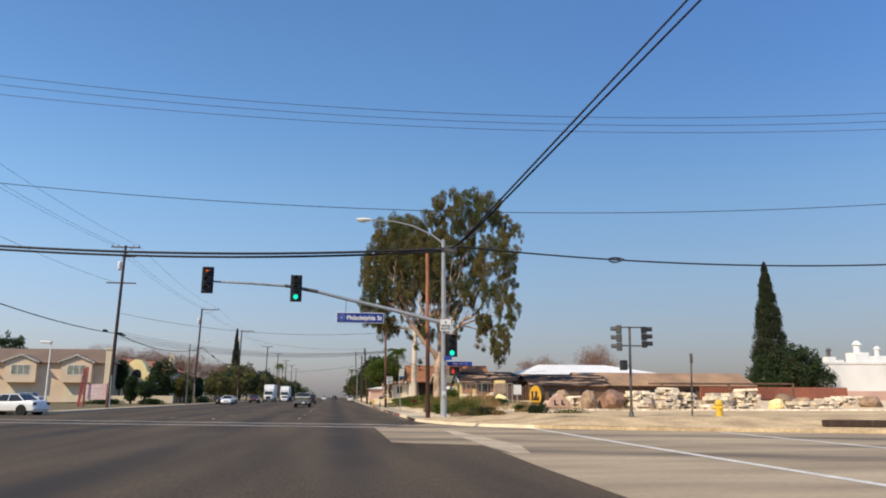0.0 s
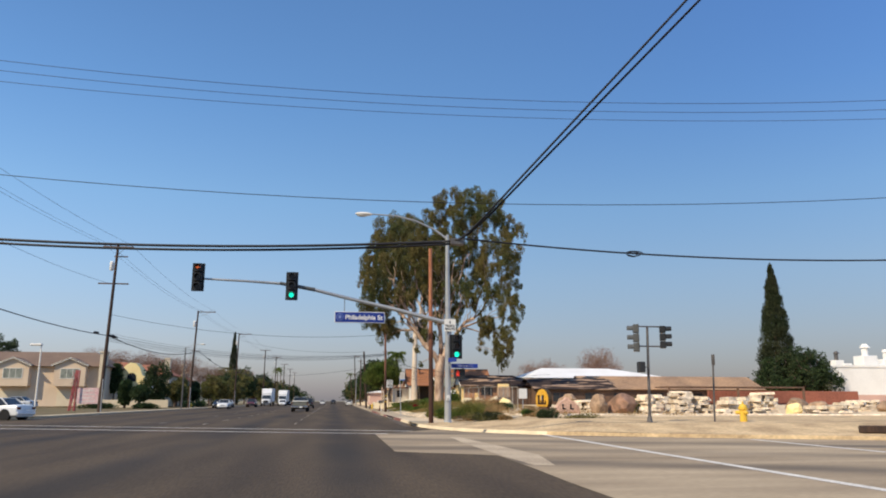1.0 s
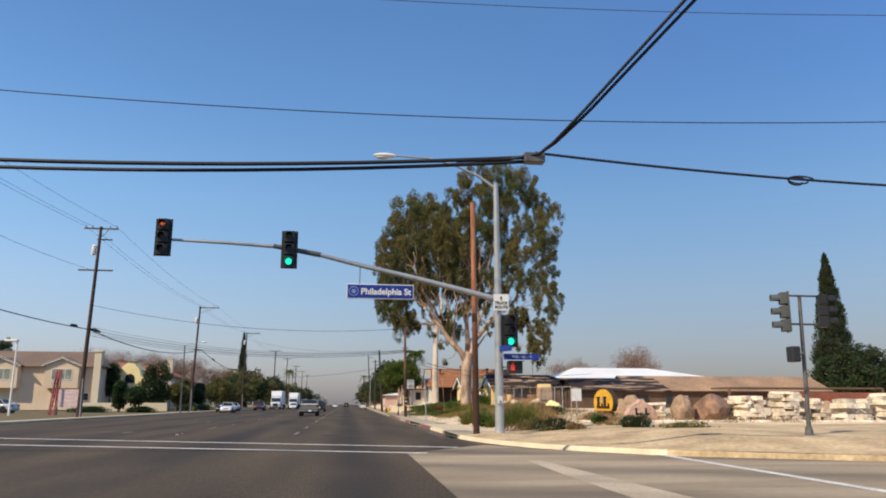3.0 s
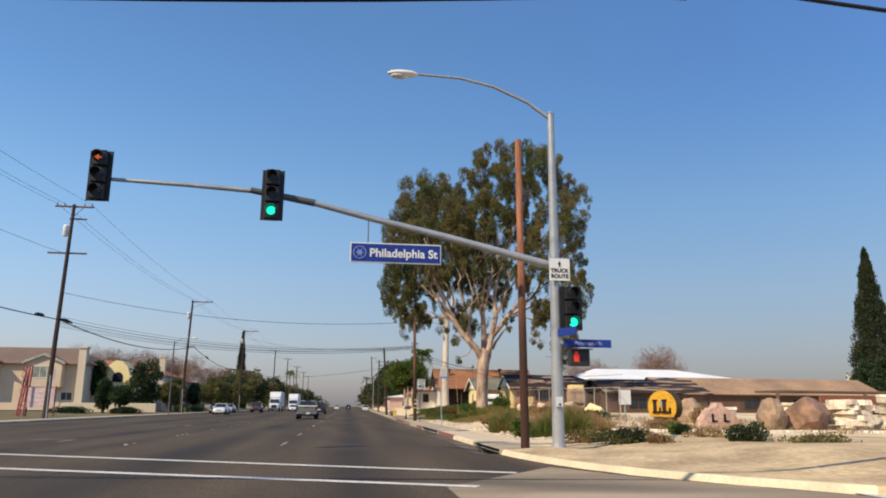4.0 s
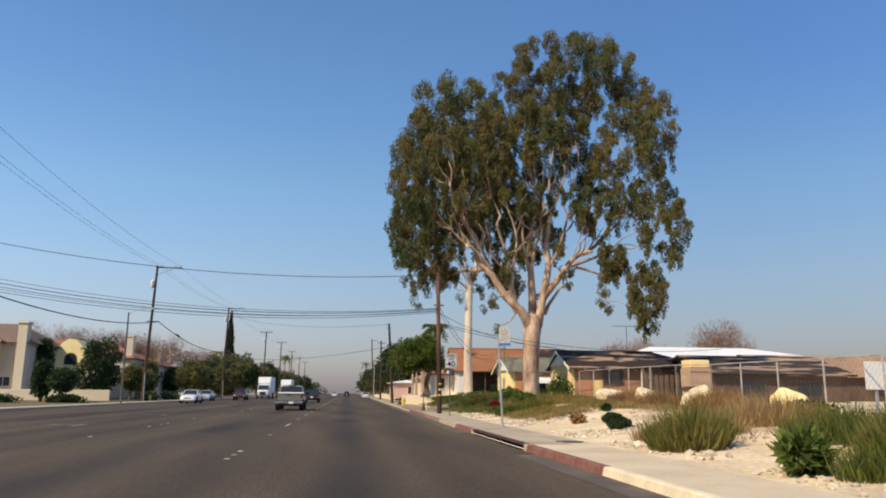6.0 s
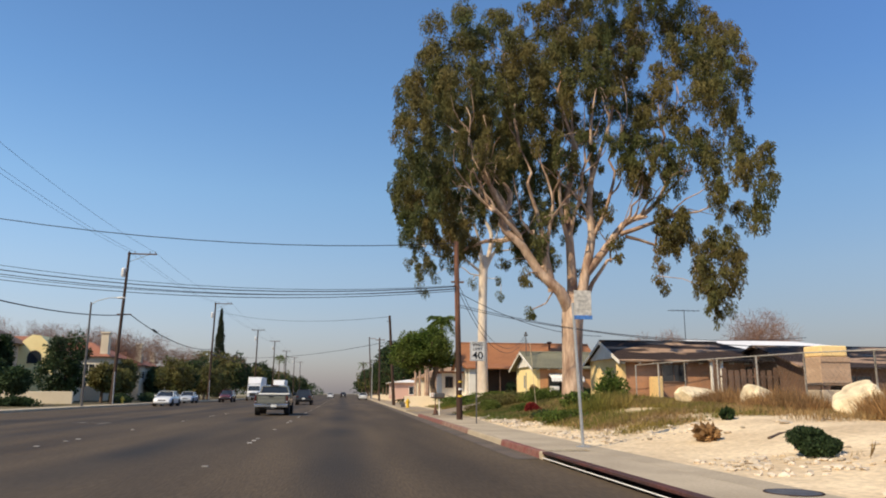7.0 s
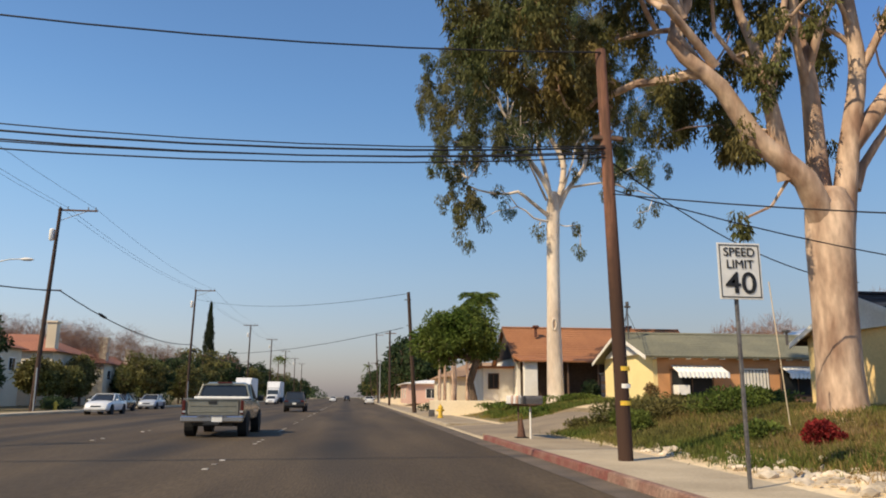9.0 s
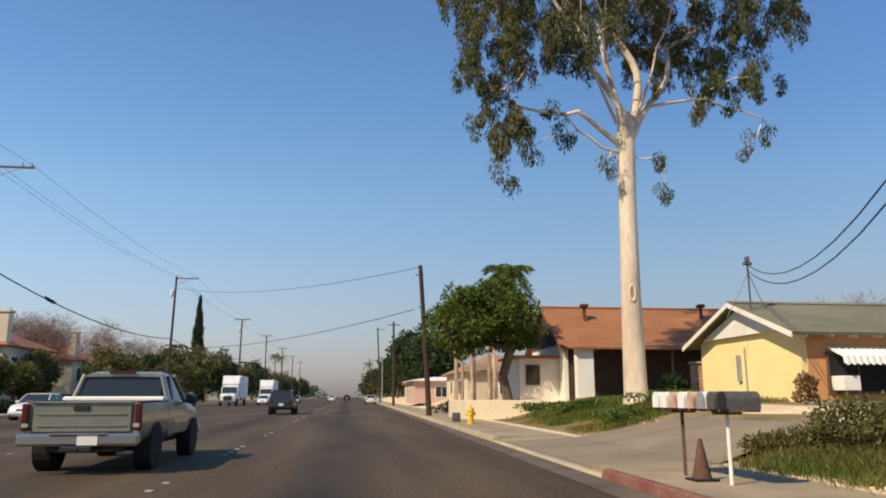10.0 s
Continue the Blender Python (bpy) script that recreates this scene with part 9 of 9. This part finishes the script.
    part("tool_box", Geo().box((0, 1.86, 1.22), (1.84, 0.30, 0.10), 0.03), METAL_WHITE, t, "pale tool box across the bed")
    part("bumper", Geo().box((0, 5.38, 0.56), (1.86, 0.14, 0.2), 0.04), CHROME, t)
    return t


pickup((-3.65, 83.0, 0.0), 0.0)
car("suv", "dark sport utility vehicle seen from behind", (-3.9, 124.0, 0.0), 0, DARK_CAR, 4.5, 1.82, 1.72, "suv", "moving cars")
car("sedan", "white four-door sedan at the side street", (-19.6, 46.0, 0.0), 72, WHITE_CAR, 4.6, 1.76, 1.42, "sedan", "moving cars")
car("sedan", "white car facing down the road", (-16.6, 117.5, 0.0), 180, WHITE_CAR, 4.5, 1.76, 1.45, "sedan", "oncoming cars")
car("sedan", "dark car parked by the far kerb", (-19.0, 129.0, 0.0), 180, DARK_CAR, 4.6, 1.78, 1.45, "sedan", "parked cars")
car("sedan", "silver car parked by the far kerb", (-19.0, 140.0, 0.0), 180, SILVER_CAR, 4.4, 1.75, 1.45, "sedan", "parked cars")
car("suv", "maroon sport utility vehicle facing down the road", (-15.8, 151.0, 0.0), 180, MAROON_CAR, 4.6, 1.84, 1.75, "suv", "oncoming cars")
car("sedan", "white car in the far queue", (-12.6, 196.0, 0.0), 180, WHITE_CAR, 4.5, 1.76, 1.45, "sedan", "oncoming cars")
car("sedan", "silver car in the far queue", (-9.5, 226.0, 0.0), 180, SILVER_CAR, 4.5, 1.76, 1.45, "sedan", "oncoming cars")
car("sedan", "dark car in the far queue", (-12.4, 214.0, 0.0), 180, DARK_CAR, 4.5, 1.76, 1.45, "sedan", "oncoming cars")
car("sedan", "white car parked by the east kerb", (4.7, 198.0, 0.0), 0, WHITE_CAR, 4.5, 1.76, 1.45, "sedan", "parked cars")
car("sedan", "white car far up the road", (-3.2, 262.0, 0.0), 0, WHITE_CAR, 4.5, 1.76, 1.45, "sedan", "moving cars")
car("suv", "dark vehicle far up the road", (0.6, 285.0, 0.0), 0, DARK_CAR, 4.5, 1.8, 1.7, "suv", "moving cars")
car("sedan", "silver car parked before the townhouses", (-36.0, 92.0, 0.25), 80, SILVER_CAR, 4.5, 1.76, 1.45, "sedan", "parked cars")
car("sedan", "silver car parked before the townhouses", (-41.0, 90.0, 0.25), 80, SILVER_CAR, 4.5, 1.76, 1.45, "sedan", "parked cars")


def box_truck(at, rz, label):
    """Rear at y = 0, nose towards +y."""
    t = thing("box_truck", label, "truck", at, "lorries", rz=rz)
    part("cargo_box", Geo().span((-1.25, 0, 1.1), (1.25, 7.2, 4.1), 0.06), METAL_WHITE, t)
    part("cab", loft(Geo(), [ring(y, 1.15 * k, 0.6, z, 0.08, 0.04) for y, k, z in ((7.3, 1.0, 2.9), (7.9, 1.0, 3.0), (8.9, 0.98, 2.6), (9.0, 0.97, 1.7), (10.2, 0.92, 1.6), (10.5, 0.85, 1.3))]), WHITE_CAR, t, smooth=True)
    part("fairing", Geo().prism([(7.25, 2.9), (8.3, 2.95), (7.5, 3.9), (7.25, 4.0)], "x", -1.1, 1.1), WHITE_CAR, t)
    part("windscreen", Geo().add([(-1.0, 8.98, 1.75), (1.0, 8.98, 1.75), (0.92, 8.86, 2.5), (-0.92, 8.86, 2.5)], [(0, 1, 2, 3)]), GLASS, t)
    part("windscreen", Geo().add([(-1.02, 9.03, 1.72), (1.02, 9.03, 1.72), (0.95, 8.93, 2.52), (-0.95, 8.93, 2.52)], [(0, 1, 2, 3)]), GLASS, t)
    part("grille", Geo().box((0, 10.5, 1.05), (1.1, 0.12, 0.6), 0.03), BLACK, t)
    part("bumper", Geo().box((0, 10.55, 0.6), (2.2, 0.2, 0.3), 0.05), CHROME, t)
    part("chassis", Geo().span((-0.5, 0.2, 0.7), (0.5, 9.5, 1.05)), BLACK, t)
    for s in (-1, 1):
        part("headlamp", Geo().box((s * 0.8, 10.46, 1.05), (0.35, 0.14, 0.25), 0.03), LAMP_CLEAR, t)
        for y in (1.8, 9.5):
            wheel(t, s * 1.05, y, 0.5, 0.3, s)
    return t


box_truck((-15.2, 184.0, 0), 180, "white box truck facing down the road")
box_truck((-13.3, 212.0, 0), 180, "white box truck following in the far queue")
